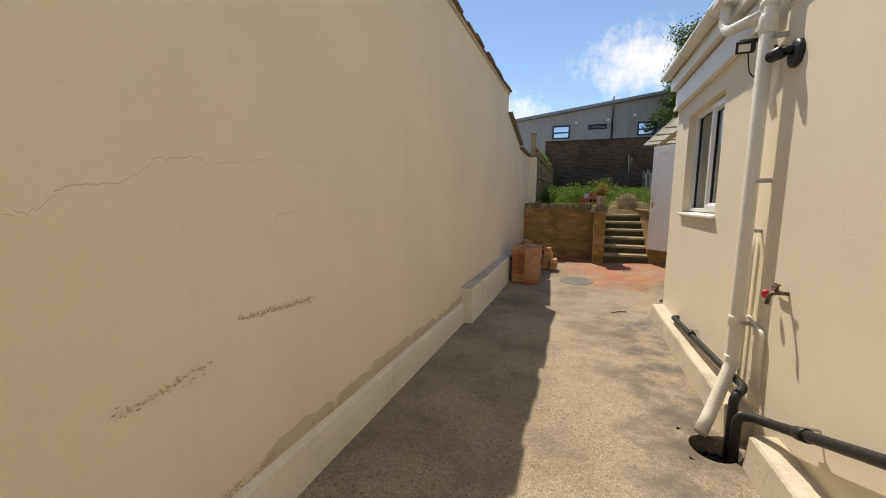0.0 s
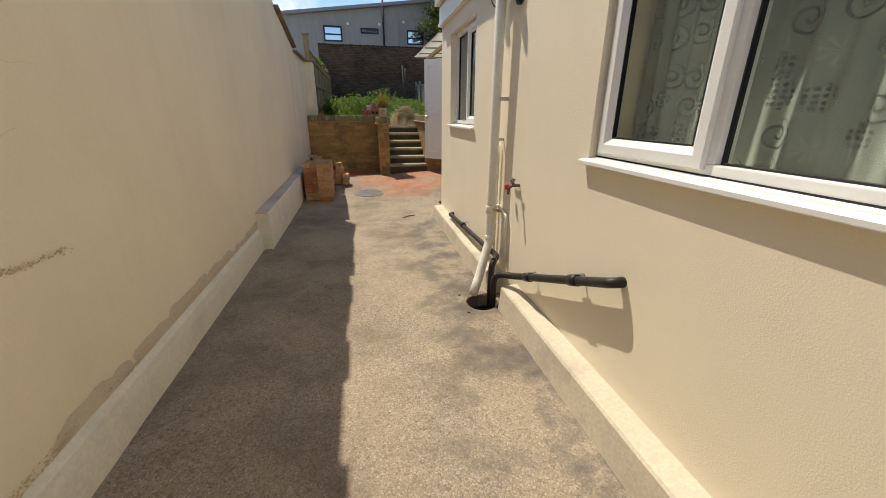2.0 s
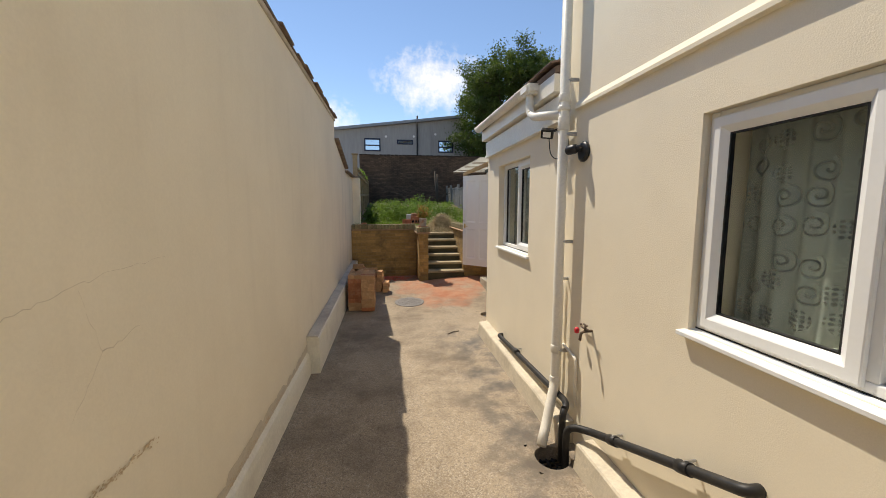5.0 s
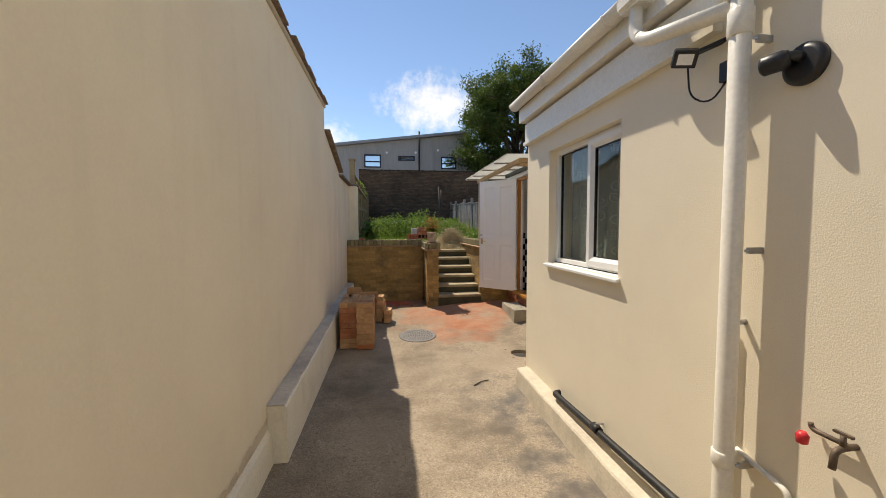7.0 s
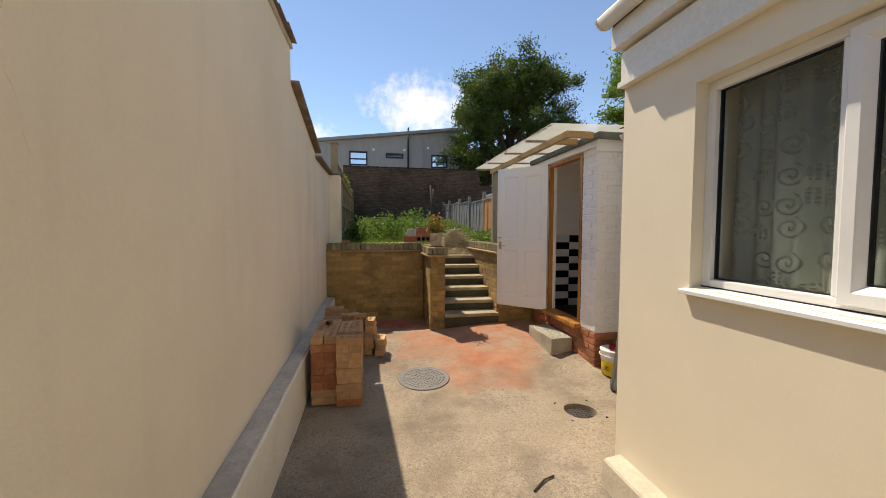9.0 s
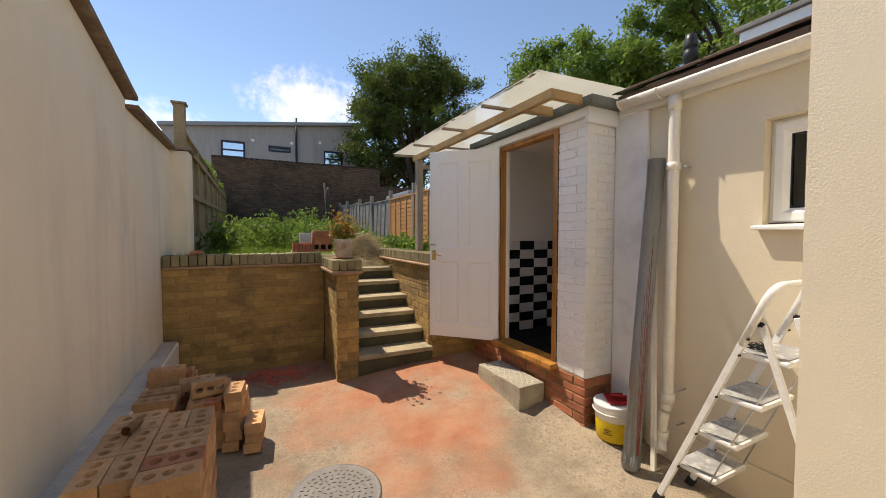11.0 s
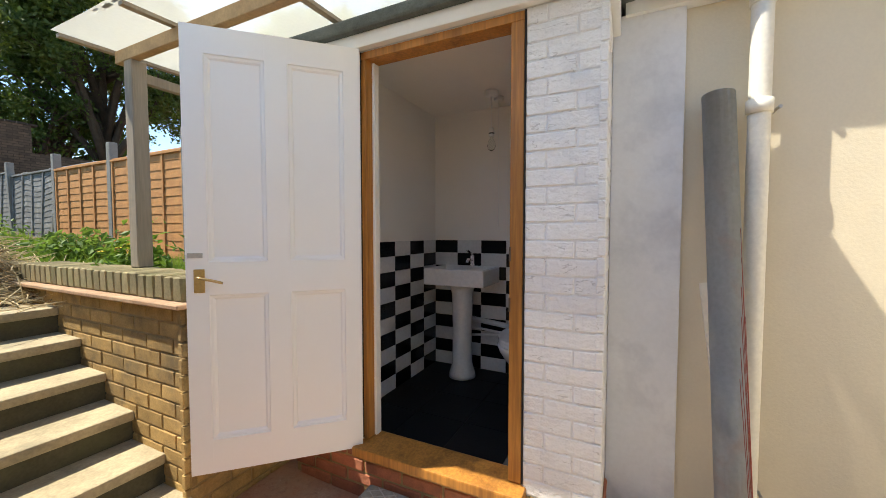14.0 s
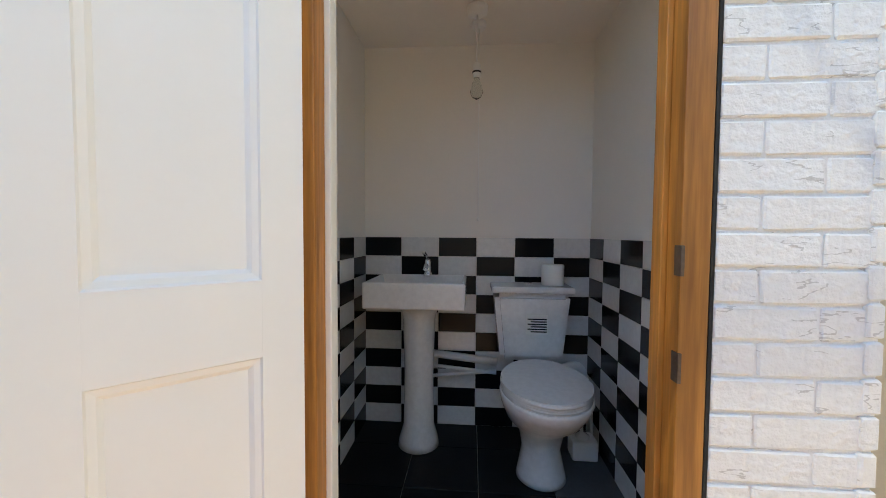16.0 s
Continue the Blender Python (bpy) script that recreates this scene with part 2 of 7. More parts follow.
PIPE_CREAM = mat("cream_painted_pipe", (0.87, 0.82, 0.71), 0.4, 0.03, 8, 60, 0.05, tint=(0.66, 0.59, 0.48), tint_amount=0.14, tint_scale=5)
BLACK_PIPE = mat("black_waste_pipe", (0.02, 0.019, 0.018), 0.5, 0.2, 12, 60, 0.15, tint=(0.06, 0.055, 0.05), tint_amount=0.4, tint_scale=7)
BLACK_PLASTIC = mat("black_plastic", (0.02, 0.02, 0.022), 0.4, 0.15, 20, 90, 0.05)
GREY_PIPE = mat("grey_plastic_pipe", (0.46, 0.49, 0.51), 0.5, 0.06, 5, 60, 0.1, tint=(0.50, 0.26, 0.18), tint_amount=0.5, tint_scale=3.2)
DOOR_WHITE = mat("white_door_paint", (0.91, 0.90, 0.87), 0.4, 0.01, 3, 60, 0.0, grain=0.02)
BOARD_WHITE = mat("thin_whitewash_board", (0.80, 0.80, 0.81), 0.7, 0.06, 2.5, 50, 0.2, tint=(0.52, 0.52, 0.55), tint_amount=0.55, tint_scale=3.0, grain=0.1)
WALL_WHITE = mat("white_wall_paint", (0.88, 0.86, 0.81), 0.7, 0.02, 2, 60, 0.1, grain=0.03)
OAK = mat("brown_varnished_wood", (0.48, 0.21, 0.045), 0.4, 0.25, 9, 70, 0.2, tint=(0.16, 0.06, 0.02), tint_amount=0.6, tint_scale=14, stretch=(1, 1, 0.06), grain=0.5)
PINE = mat("raw_pine", (0.44, 0.29, 0.14), 0.7, 0.18, 9, 70, 0.25, tint=(0.30, 0.19, 0.10), tint_amount=0.5, tint_scale=6)
GREY_WOOD = mat("weathered_post", (0.30, 0.25, 0.19), 0.85, 0.2, 7, 80, 0.35, tint=(0.44, 0.38, 0.28), tint_amount=0.5, stretch=(1, 1, 0.08))
FELT = mat("green_grey_felt", (0.105, 0.12, 0.11), 0.95, 0.25, 9, 120, 0.6, tint=(0.26, 0.27, 0.24), tint_amount=0.5)
SHEET = mat("translucent_roof_sheet", (0.82, 0.78, 0.68), 0.55, 0.08, 3, 60, 0.1, tint=(0.55, 0.5, 0.4), tint_amount=0.4)
CERAMIC = mat("white_ceramic", (0.85, 0.85, 0.84), 0.12, 0.01, 3, 40, 0.0, spec=0.6)
TILE_W = mat("white_glazed_tile", (0.80, 0.80, 0.79), 0.14, 0.02, 4, 40, 0.02, spec=0.6, piece=0.04)
TILE_B = mat("black_glazed_tile", (0.008, 0.008, 0.009), 0.18, 0.1, 4, 40, 0.02, spec=0.25)
GROUT = mat("grey_grout", (0.5, 0.5, 0.48), 0.9, 0.1, 10, 80, 0.2)
SLATE = mat("black_floor_tile", (0.010, 0.010, 0.011), 0.5, 0.2, 5, 60, 0.15, piece=0.1, spec=0.15)
GREY_TILE = mat("grey_floor_tile", (0.09, 0.09, 0.093), 0.5, 0.15, 6, 60, 0.2)
BRASS = mat("worn_brass", (0.62, 0.45, 0.20), 0.3, 0.1, 20, 90, 0.05, metal=1.0)
RUST = mat("rusty_metal", (0.15, 0.11, 0.08), 0.6, 0.25, 30, 90, 0.3, metal=0.5)
STEEL = mat("dull_steel", (0.55, 0.55, 0.56), 0.35, 0.1, 20, 90, 0.05, metal=1.0)
CHROME = mat("chrome", (0.8, 0.8, 0.82), 0.1, 0.02, 20, 90, 0.0, metal=1.0)
ALU = mat("white_coated_aluminium", (0.80, 0.80, 0.79), 0.4, 0.05, 8, 60, 0.1, tint=(0.55, 0.54, 0.52), tint_amount=0.4, tint_scale=9)
TREAD = mat("paint_flecked_grey_tread", (0.30, 0.30, 0.29), 0.8, 0.25, 14, 90, 0.4, tint=(0.62, 0.61, 0.58), tint_amount=0.6, tint_scale=16)
RED_PLASTIC = mat("red_plastic", (0.62, 0.03, 0.04), 0.4, 0.06, 8, 60, 0.05)
YELLOW_PLASTIC = mat("yellow_plastic", (0.80, 0.58, 0.02), 0.45, 0.05, 8, 60, 0.05)
POT = mat("whitewashed_clay", (0.60, 0.51, 0.43), 0.9, 0.15, 10, 90, 0.4, tint=(0.42, 0.20, 0.11), tint_amount=0.7, tint_scale=11)
COURSE = mat("worn_clay_course", (0.40, 0.25, 0.15), 0.9, 0.2, 10, 90, 0.4, tint=(0.50, 0.42, 0.28), tint_amount=0.5, tint_scale=6)
TERRACOTTA = mat("terracotta", (0.42, 0.17, 0.09), 0.9, 0.2, 10, 90, 0.4, tint=(0.55, 0.45, 0.36), tint_amount=0.6, tint_scale=9)
FENCE_ORANGE = mat("orange_fence_board", (0.52, 0.25, 0.09), 0.85, 0.2, 8, 70, 0.4, tint=(0.36, 0.17, 0.07), tint_amount=0.5, tint_scale=5)
FENCE_GREY = mat("grey_fence_board", (0.20, 0.195, 0.185), 0.9, 0.2, 8, 70, 0.4, tint=(0.38, 0.37, 0.34), tint_amount=0.5, tint_scale=5)
FENCE_TAN = mat("tan_fence_board", (0.33, 0.25, 0.14), 0.9, 0.25, 6, 70, 0.4, tint=(0.20, 0.15, 0.09), tint_amount=0.5, tint_scale=4)
POST_CONCRETE = mat("concrete_fence_post", (0.24, 0.23, 0.21), 0.95, 0.2, 8, 80, 0.4)
SOIL = mat("dry_soil", (0.16, 0.12, 0.075), 0.95, 0.3, 2, 40, 1.0, tint=(0.10, 0.17, 0.03), tint_amount=0.85, tint_scale=0.9, dist=0.03)
STRAW = mat("dry_stalks", (0.66, 0.54, 0.33), 0.9, 0.25, 4, 60, 0.3, tint=(0.28, 0.2, 0.1), tint_amount=0.6, tint_scale=6)
BARK = mat("dark_bark", (0.075, 0.06, 0.045), 0.95, 0.3, 4, 40, 0.8, dist=0.03)
GREY_RENDER = mat("grey_stained_render", (0.39, 0.385, 0.375), 0.9, 0.07, 0.5, 12, 0.3, tint=(0.24, 0.235, 0.225), tint_amount=0.6, tint_scale=0.9, stretch=(1, 1, 0.12))
GREY_TRIM = mat("grey_roof_trim", (0.30, 0.33, 0.36), 0.7, 0.05, 1, 20, 0.1)
FAR_PANE = mat("sky_reflecting_pane", (0.72, 0.78, 0.85), 0.06, 0.03, 2, 20, 0.0, metal=1.0)
DARK_FRAME = mat("dark_blue_window_frame", (0.012, 0.018, 0.05), 0.4, 0.1, 5, 50, 0.0)
ROOF_TILE = mat("brown_roof_tile", (0.15, 0.10, 0.075), 0.9, 0.25, 5, 60, 0.4, piece=0.25)
DYE = mat("dried_dye", (0.33, 0.07, 0.05), 0.7, 0.2, 30, 90, 0.1)
TWINE = mat("pink_twine", (0.62, 0.17, 0.11), 0.8, 0.15, 30, 90, 0.2)
IRON = mat("galvanised_iron_cover", (0.20, 0.185, 0.17), 0.6, 0.2, 14, 90, 0.4, metal=0.2, tint=(0.22, 0.2, 0.19), tint_amount=0.5, tint_scale=9)
# Black for dirty joints and for shade painted into gaps and hollows.
DARK = mat("black_dirt_and_gap_shade", (0.03, 0.028, 0.025), 0.95, 0.3, 20, 90, 0.3)
CRACK = mat("hairline_crack", (0.68, 0.58, 0.44), 0.95, 0.1, 20, 90, 0.0)
GRIME = mat("worn_grey_render", (0.72, 0.63, 0.49), 0.95, 0.1, 9, 90, 0.35, tint=(0.60, 0.53, 0.43), tint_amount=0.6, tint_scale=9)
STAIN = mat("brown_damp_stain", (0.66, 0.51, 0.33), 0.95, 0.2, 20, 120, 0.3)


def leaf_mat(name, base, other, through=0.45):
    m = mat(name, base, 0.55, 0.25, 1.5, 20, 0.0, tint=other, tint_amount=0.8, tint_scale=1.2)
    nt = m.node_tree
    b = nt.nodes["Principled BSDF"]
    tr = node(m, "ShaderNodeBsdfTranslucent")
    mx = node(m, "ShaderNodeMixShader")
    mx.inputs[0].default_value = through
    glow = node(m, "ShaderNodeMix")
    glow.data_type, glow.blend_type = "RGBA", "ADD"
    glow.inputs[0].default_value, glow.inputs[7].default_value = 1.0, (0.07, 0.10, 0.012, 1)
    nt.links.new(b.inputs["Base Color"].links[0].from_socket, glow.inputs[6])
    nt.links.new(glow.outputs[2], tr.inputs[0])
    nt.links.new(b.outputs[0], mx.inputs[1])
    nt.links.new(tr.outputs[0], mx.inputs[2])
    nt.links.new(mx.outputs[0], nt.nodes["Material Output"].inputs[0])
    return m


nt = CREAM.node_tree
tc, mp, nz, rg = nt.nodes["Texture Coordinate"], node(CREAM, "ShaderNodeMapping"), node(CREAM, "ShaderNodeTexNoise"), node(CREAM, "ShaderNodeMapRange")
mp.inputs["Scale"].default_value = (1.0, 5.0, 0.55)
nz.inputs["Scale"].default_value, nz.inputs["Detail"].default_value = 1.3, 6.0
rg.inputs["From Min"].default_value, rg.inputs["From Max"].default_value, rg.inputs["To Max"].default_value = 0.56, 0.76, 0.12
nt.links.new(tc.outputs["Object"], mp.inputs[0])
nt.links.new(mp.outputs[0], nz.inputs["Vector"])
nt.links.new(nz.outputs[0], rg.inputs["Value"])
mx = node(CREAM, "ShaderNodeMix")
mx.data_type = "RGBA"
nt.links.new(rg.outputs["Result"], mx.inputs[0])
nt.links.new(nt.nodes["Principled BSDF"].inputs["Base Color"].links[0].from_socket, mx.inputs[6])
mx.inputs[7].default_value = (0.62, 0.52, 0.38, 1)
nt.links.new(mx.outputs[2], nt.nodes["Principled BSDF"].inputs["Base Color"])

pos, run, low, gate, fac = node(CREAM, "ShaderNodeSeparateXYZ"), node(CREAM, "ShaderNodeTexNoise"), node(CREAM, "ShaderNodeMapRange"), node(CREAM, "ShaderNodeMapRange"), node(CREAM, "ShaderNodeMath")
mp2 = node(CREAM, "ShaderNodeMapping")
mp2.inputs["Scale"].default_value = (1.0, 2.2, 0.5)
run.inputs["Scale"].default_value, run.inputs["Detail"].default_value, run.inputs["Roughness"].default_value = 1.6, 7.0, 0.65
nt.links.new(tc.outputs["Object"], mp2.inputs[0])
nt.links.new(mp2.outputs[0], run.inputs["Vector"])
nt.links.new(tc.outputs["Object"], pos.inputs[0])
low.inputs["From Min"].default_value, low.inputs["From Max"].default_value, low.inputs["To Max"].default_value = 0.5, 0.72, 0.4
gate.inputs["From Min"].default_value, gate.inputs["From Max"].default_value = 6.0, 8.0
nt.links.new(run.outputs[0], low.inputs["Value"])
nt.links.new(pos.outputs[1], gate.inputs["Value"])
fac.operation = "MULTIPLY"
nt.links.new(low.outputs["Result"], fac.inputs[0])
nt.links.new(gate.outputs["Result"], fac.inputs[1])
dirt = node(CREAM, "ShaderNodeMix")
dirt.data_type = "RGBA"
nt.links.new(fac.outputs[0], dirt.inputs[0])
nt.links.new(mx.outputs[2], dirt.inputs[6])
dirt.inputs[7].default_value = (0.50, 0.46, 0.38, 1)
nt.links.new(dirt.outputs[2], nt.nodes["Principled BSDF"].inputs["Base Color"])

LEAF = leaf_mat("tree_leaf", (0.12, 0.20, 0.035), (0.17, 0.25, 0.05))
# Ash leaves have their backlit darkness put into the colour.
LEAF_ASH = leaf_mat("backlit_ash_leaf", (0.06, 0.095, 0.016), (0.10, 0.14, 0.026), 0.3)
LEAF_DARK = leaf_mat("dark_leaf", (0.045, 0.085, 0.02), (0.08, 0.12, 0.03))
WEED = leaf_mat("weed_leaf", (0.11, 0.20, 0.025), (0.20, 0.29, 0.04), 0.35)
GRASS = leaf_mat("grass_blade", (0.17, 0.27, 0.03), (0.28, 0.35, 0.06), 0.35)
RUSTY_LEAF = leaf_mat("rusty_leaf", (0.30, 0.14, 0.04), (0.38, 0.07, 0.03))
FLOWER = mat("yellow_petal", (0.8, 0.55, 0.03), 0.6, 0.1, 9, 60, 0.0)

# fine creases and hairline splits in the thick paint
nt = WHITE_BRICK.node_tree
tc, pull, wav, spot = nt.nodes["Texture Coordinate"], node(WHITE_BRICK, "ShaderNodeMapping"), node(WHITE_BRICK, "ShaderNodeTexNoise"), node(WHITE_BRICK, "ShaderNodeTexNoise")
info, vary = node(WHITE_BRICK, "ShaderNodeObjectInfo"), node(WHITE_BRICK, "ShaderNodeVectorMath")
vary.operation = "MULTIPLY_ADD"
nt.links.new(info.outputs["Random"], vary.inputs[0])
vary.inputs[1].default_value = (13.0, 29.0, 17.0)
nt.links.new(tc.outputs["Object"], vary.inputs[2])
pull.inputs["Scale"].default_value = (5.0, 5.0, 22.0)
nt.links.new(vary.outputs[0], pull.inputs[0])
wav.inputs["Scale"].default_value, wav.inputs["Detail"].default_value = 1.0, 4.0
spot.inputs["Scale"].default_value = 9.0
nt.links.new(pull.outputs[0], wav.inputs["Vector"])
nt.links.new(vary.outputs[0], spot.inputs["Vector"])
dif, mag, thin, keep, both = (node(WHITE_BRICK, "ShaderNodeMath") for _ in range(5))
dif.operation, mag.operation, thin.operation, keep.operation, both.operation = "SUBTRACT", "ABSOLUTE", "LESS_THAN", "GREATER_THAN", "MULTIPLY"
nt.links.new(wav.outputs[0], dif.inputs[0])
dif.inputs[1].default_value = 0.5
nt.links.new(dif.outputs[0], mag.inputs[0])
nt.links.new(mag.outputs[0], thin.inputs[0])
thin.inputs[1].default_value = 0.007
nt.links.new(spot.outputs[0], keep.inputs[0])
keep.inputs[1].default_value = 0.56
nt.links.new(thin.outputs[0], both.inputs[0])
nt.links.new(keep.outputs[0], both.inputs[1])
mx = node(WHITE_BRICK, "ShaderNodeMix")
mx.data_type = "RGBA"
nt.links.new(both.outputs[0], mx.inputs[0])
nt.links.new(nt.nodes["Principled BSDF"].inputs["Base Color"].links[0].from_socket, mx.inputs[6])
mx.inputs[7].default_value = (0.62, 0.59, 0.56, 1)
nt.links.new(mx.outputs[2], nt.nodes["Principled BSDF"].inputs["Base Color"])

# sheet that lets light through
nt = SHEET.node_tree
tr, mx = node(SHEET, "ShaderNodeBsdfTranslucent"), node(SHEET, "ShaderNodeMixShader")
mx.inputs[0].default_value = 0.7
tr.inputs[0].default_value = (0.76, 0.74, 0.65, 1)
nt.links.new(nt.nodes["Principled BSDF"].outputs[0], mx.inputs[1])
nt.links.new(tr.outputs[0], mx.inputs[2])
see, clear = node(SHEET, "ShaderNodeMixShader"), node(SHEET, "ShaderNodeBsdfTransparent")
see.inputs[0].default_value = 0.3
nt.links.new(mx.outputs[0], see.inputs[1])
nt.links.new(clear.outputs[0], see.inputs[2])
nt.links.new(see.outputs[0], nt.nodes["Material Output"].inputs[0])

GLASS = bpy.data.materials.new("window_glass")
GLASS.use_nodes = True
b = GLASS.node_tree.nodes["Principled BSDF"]
b.inputs["Roughness"].default_value, b.inputs["IOR"].default_value, b.inputs["Transmission Weight"].default_value = 0.02, 1.3, 1.0
b.inputs["Base Color"].default_value = (0.86, 0.9, 0.88, 1)


def lace_mat(name, tone):
    """Net curtain: a close weave with scrolls and clusters of dots cut through it."""
    m = bpy.data.materials.new(name)
    m.use_nodes = True
    nt = m.node_tree
    b = nt.nodes["Principled BSDF"]
    b.inputs["Roughness"].default_value = 0.9
    b.inputs["Base Color"].default_value = (*tone, 1)

    def calc(op, *values):
        n = node(m, "ShaderNodeMath")
        n.operation = op
        for s, x in zip(n.inputs, values):
            if hasattr(x, "links"):
                nt.links.new(x, s)
            else:
                s.default_value = x
        return n.outputs[0]
    tc, split, flat = node(m, "ShaderNodeTexCoord"), node(m, "ShaderNodeSeparateXYZ"), node(m, "ShaderNodeCombineXYZ")
    nt.links.new(tc.outputs["Object"], split.inputs[0])
    nt.links.new(calc("MULTIPLY", split.outputs[1], 8.5), flat.inputs[0])
    nt.links.new(calc("MULTIPLY", split.outputs[2], 8.5), flat.inputs[1])
    cell = node(m, "ShaderNodeTexVoronoi")
    cell.voronoi_dimensions = "2D"
    cell.inputs["Scale"].default_value, cell.inputs["Randomness"].default_value = 1.0, 0.45
    dots = node(m, "ShaderNodeTexVoronoi")
    dots.voronoi_dimensions = "2D"
    dots.inputs["Scale"].default_value, dots.inputs["Randomness"].default_value = 6.5, 0.1
    off, comp, tint = node(m, "ShaderNodeVectorMath"), node(m, "ShaderNodeSeparateXYZ"), node(m, "ShaderNodeSeparateColor")
    off.operation = "SUBTRACT"
    nt.links.new(flat.outputs[0], cell.inputs["Vector"])
    nt.links.new(flat.outputs[0], dots.inputs["Vector"])
    nt.links.new(flat.outputs[0], off.inputs[0])
    nt.links.new(cell.outputs["Position"], off.inputs[1])
    nt.links.new(off.outputs[0], comp.inputs[0])
    nt.links.new(cell.outputs["Color"], tint.inputs[0])
    r, turn = cell.outputs["Distance"], calc("ARCTAN2", comp.outputs[1], comp.outputs[0])
    arm = calc("FRACT", calc("ADD", calc("MULTIPLY", r, 4.2), calc("MULTIPLY", turn, 0.1592)))
    scroll = calc("MULTIPLY", calc("LESS_THAN", arm, 0.28), calc("MULTIPLY", calc("LESS_THAN", r, 0.42), calc("LESS_THAN", tint.outputs[0], 0.46)))
    spot = calc("MULTIPLY", calc("LESS_THAN", dots.outputs["Distance"], 0.34), calc("MULTIPLY", calc("LESS_THAN", r, 0.36), calc("GREATER_THAN", tint.outputs[0], 0.60)))
    petal = calc("MULTIPLY", calc("GREATER_THAN", calc("SINE", calc("MULTIPLY", turn, 8.0)), 0.3), calc("MULTIPLY", calc("LESS_THAN", r, 0.33), calc("LESS_THAN", calc("ABSOLUTE", calc("SUBTRACT", tint.outputs[0], 0.52)), 0.1)))
    cut = calc("MAXIMUM", scroll, spot)
    nt.links.new(calc("SUBTRACT", calc("ADD", 0.78, calc("MULTIPLY", petal, 0.14)), calc("MULTIPLY", cut, 0.42)), b.inputs["Alpha"])
    return m


LACE = lace_mat("lace_net", (0.36, 0.395, 0.36))

# concrete of the passage and yard: worn aggregate, dark damp margins and spilt red dye
CONCRETE = mat("worn_concrete", (0.345, 0.273, 0.19), 0.9, 0.20, 1.6, 85, 0.7, dist=0.005)
nt = CONCRETE.node_tree
b = nt.nodes["Principled BSDF"]
base_link = b.inputs["Base Color"].links[0].from_socket
tc = nt.nodes["Texture Coordinate"]


def c_noise(s, d=5.0, r=0.62):
    n = node(CONCRETE, "ShaderNodeTexNoise")
    n.inputs["Scale"].default_value, n.inputs["Detail"].default_value, n.inputs["Roughness"].default_value = s, d, r
    nt.links.new(tc.outputs["Object"], n.inputs["Vector"])
    return n.outputs[0]


def c_math(op, a, c=0.0):
    n = node(CONCRETE, "ShaderNodeMath")
    n.operation = op
    for s, x in zip(n.inputs, (a, c)):
        if hasattr(x, "links"):
            nt.links.new(x, s)
        else:
            s.default_value = x
    return n.outputs[0]


def c_range(v, lo, hi, to=1.0):
    n = node(CONCRETE, "ShaderNodeMapRange")
    n.inputs["From Min"].default_value, n.inputs["From Max"].default_value, n.inputs["To Max"].default_value = lo, hi, to
    nt.links.new(v, n.inputs["Value"])
    return n.outputs["Result"]


def c_mix(f, a, c):
    n = node(CONCRETE, "ShaderNodeMix")
    n.data_type = "RGBA"
    for s, x in ((n.inputs[0], f), (n.inputs[6], a), (n.inputs[7], c)):
        if hasattr(x, "links"):
            nt.links.new(x, s)
        else:
            s.default_value = x
    return n.outputs[2]


sep = node(CONCRETE, "ShaderNodeSeparateXYZ")
nt.links.new(tc.outputs["Object"], sep.inputs[0])
pebble = node(CONCRETE, "ShaderNodeTexVoronoi")
pebble.inputs["Scale"].default_value = 120.0
nt.links.new(tc.outputs["Object"], pebble.inputs["Vector"])
speck = c_math("MULTIPLY", c_range(c_noise(2.3), 0.42, 0.60), 0.75)
col = c_mix(c_math("MULTIPLY", c_range(pebble.outputs["Distance"], 0.45, 0.15), c_math("ADD", c_math("MULTIPLY", speck, 0.5), 0.12)), base_link, (0.64, 0.57, 0.47, 1))
col = c_mix(c_math("MULTIPLY", c_range(c_noise(38.0, 3.0), 0.52, 0.66), c_math("ADD", c_math("MULTIPLY", speck, 0.5), 0.35)), col, (0.16, 0.13, 0.10, 1))
grit = node(CONCRETE, "ShaderNodeTexVoronoi")
grit.inputs["Scale"].default_value = 150.0
nt.links.new(tc.outputs["Object"], grit.inputs["Vector"])
grit_sep = node(CONCRETE, "ShaderNodeSeparateColor")
nt.links.new(grit.outputs["Color"], grit_sep.inputs[0])
col = c_mix(c_math("MULTIPLY", c_range(grit_sep.outputs[0], 0.72, 0.95), c_range(sep.outputs[1], 7.2, 4.8, 0.38)), col, (0.64, 0.57, 0.48, 1))
col = c_mix(c_math("MULTIPLY", c_range(grit_sep.outputs[1], 0.70, 0.95), c_range(sep.outputs[1], 7.2, 4.8, 0.45)), col, (0.11, 0.085, 0.06, 1))
damp = c_math("MULTIPLY", c_range(c_noise(2.6), 0.44, 0.62), c_math("MULTIPLY", c_range(sep.outputs[0], 0.45, 0.90, 0.95), c_range(sep.outputs[1], 5.6, 4.7)))
col = c_mix(damp, col, (0.12, 0.115, 0.11, 1))
col = c_mix(c_math("MULTIPLY", c_range(c_noise(1.3, 8.0, 0.7), 0.45, 0.64), 0.7), col, (0.15, 0.115, 0.08, 1))
red_zone = c_math("MULTIPLY", c_range(sep.outputs[1], 5.9, 7.1), c_math("MULTIPLY", c_range(sep.outputs[0], -0.3, 0.75), c_math("MAXIMUM", c_range(sep.outputs[0], 2.15, 1.35), c_range(sep.outputs[1], 7.1, 7.7))))
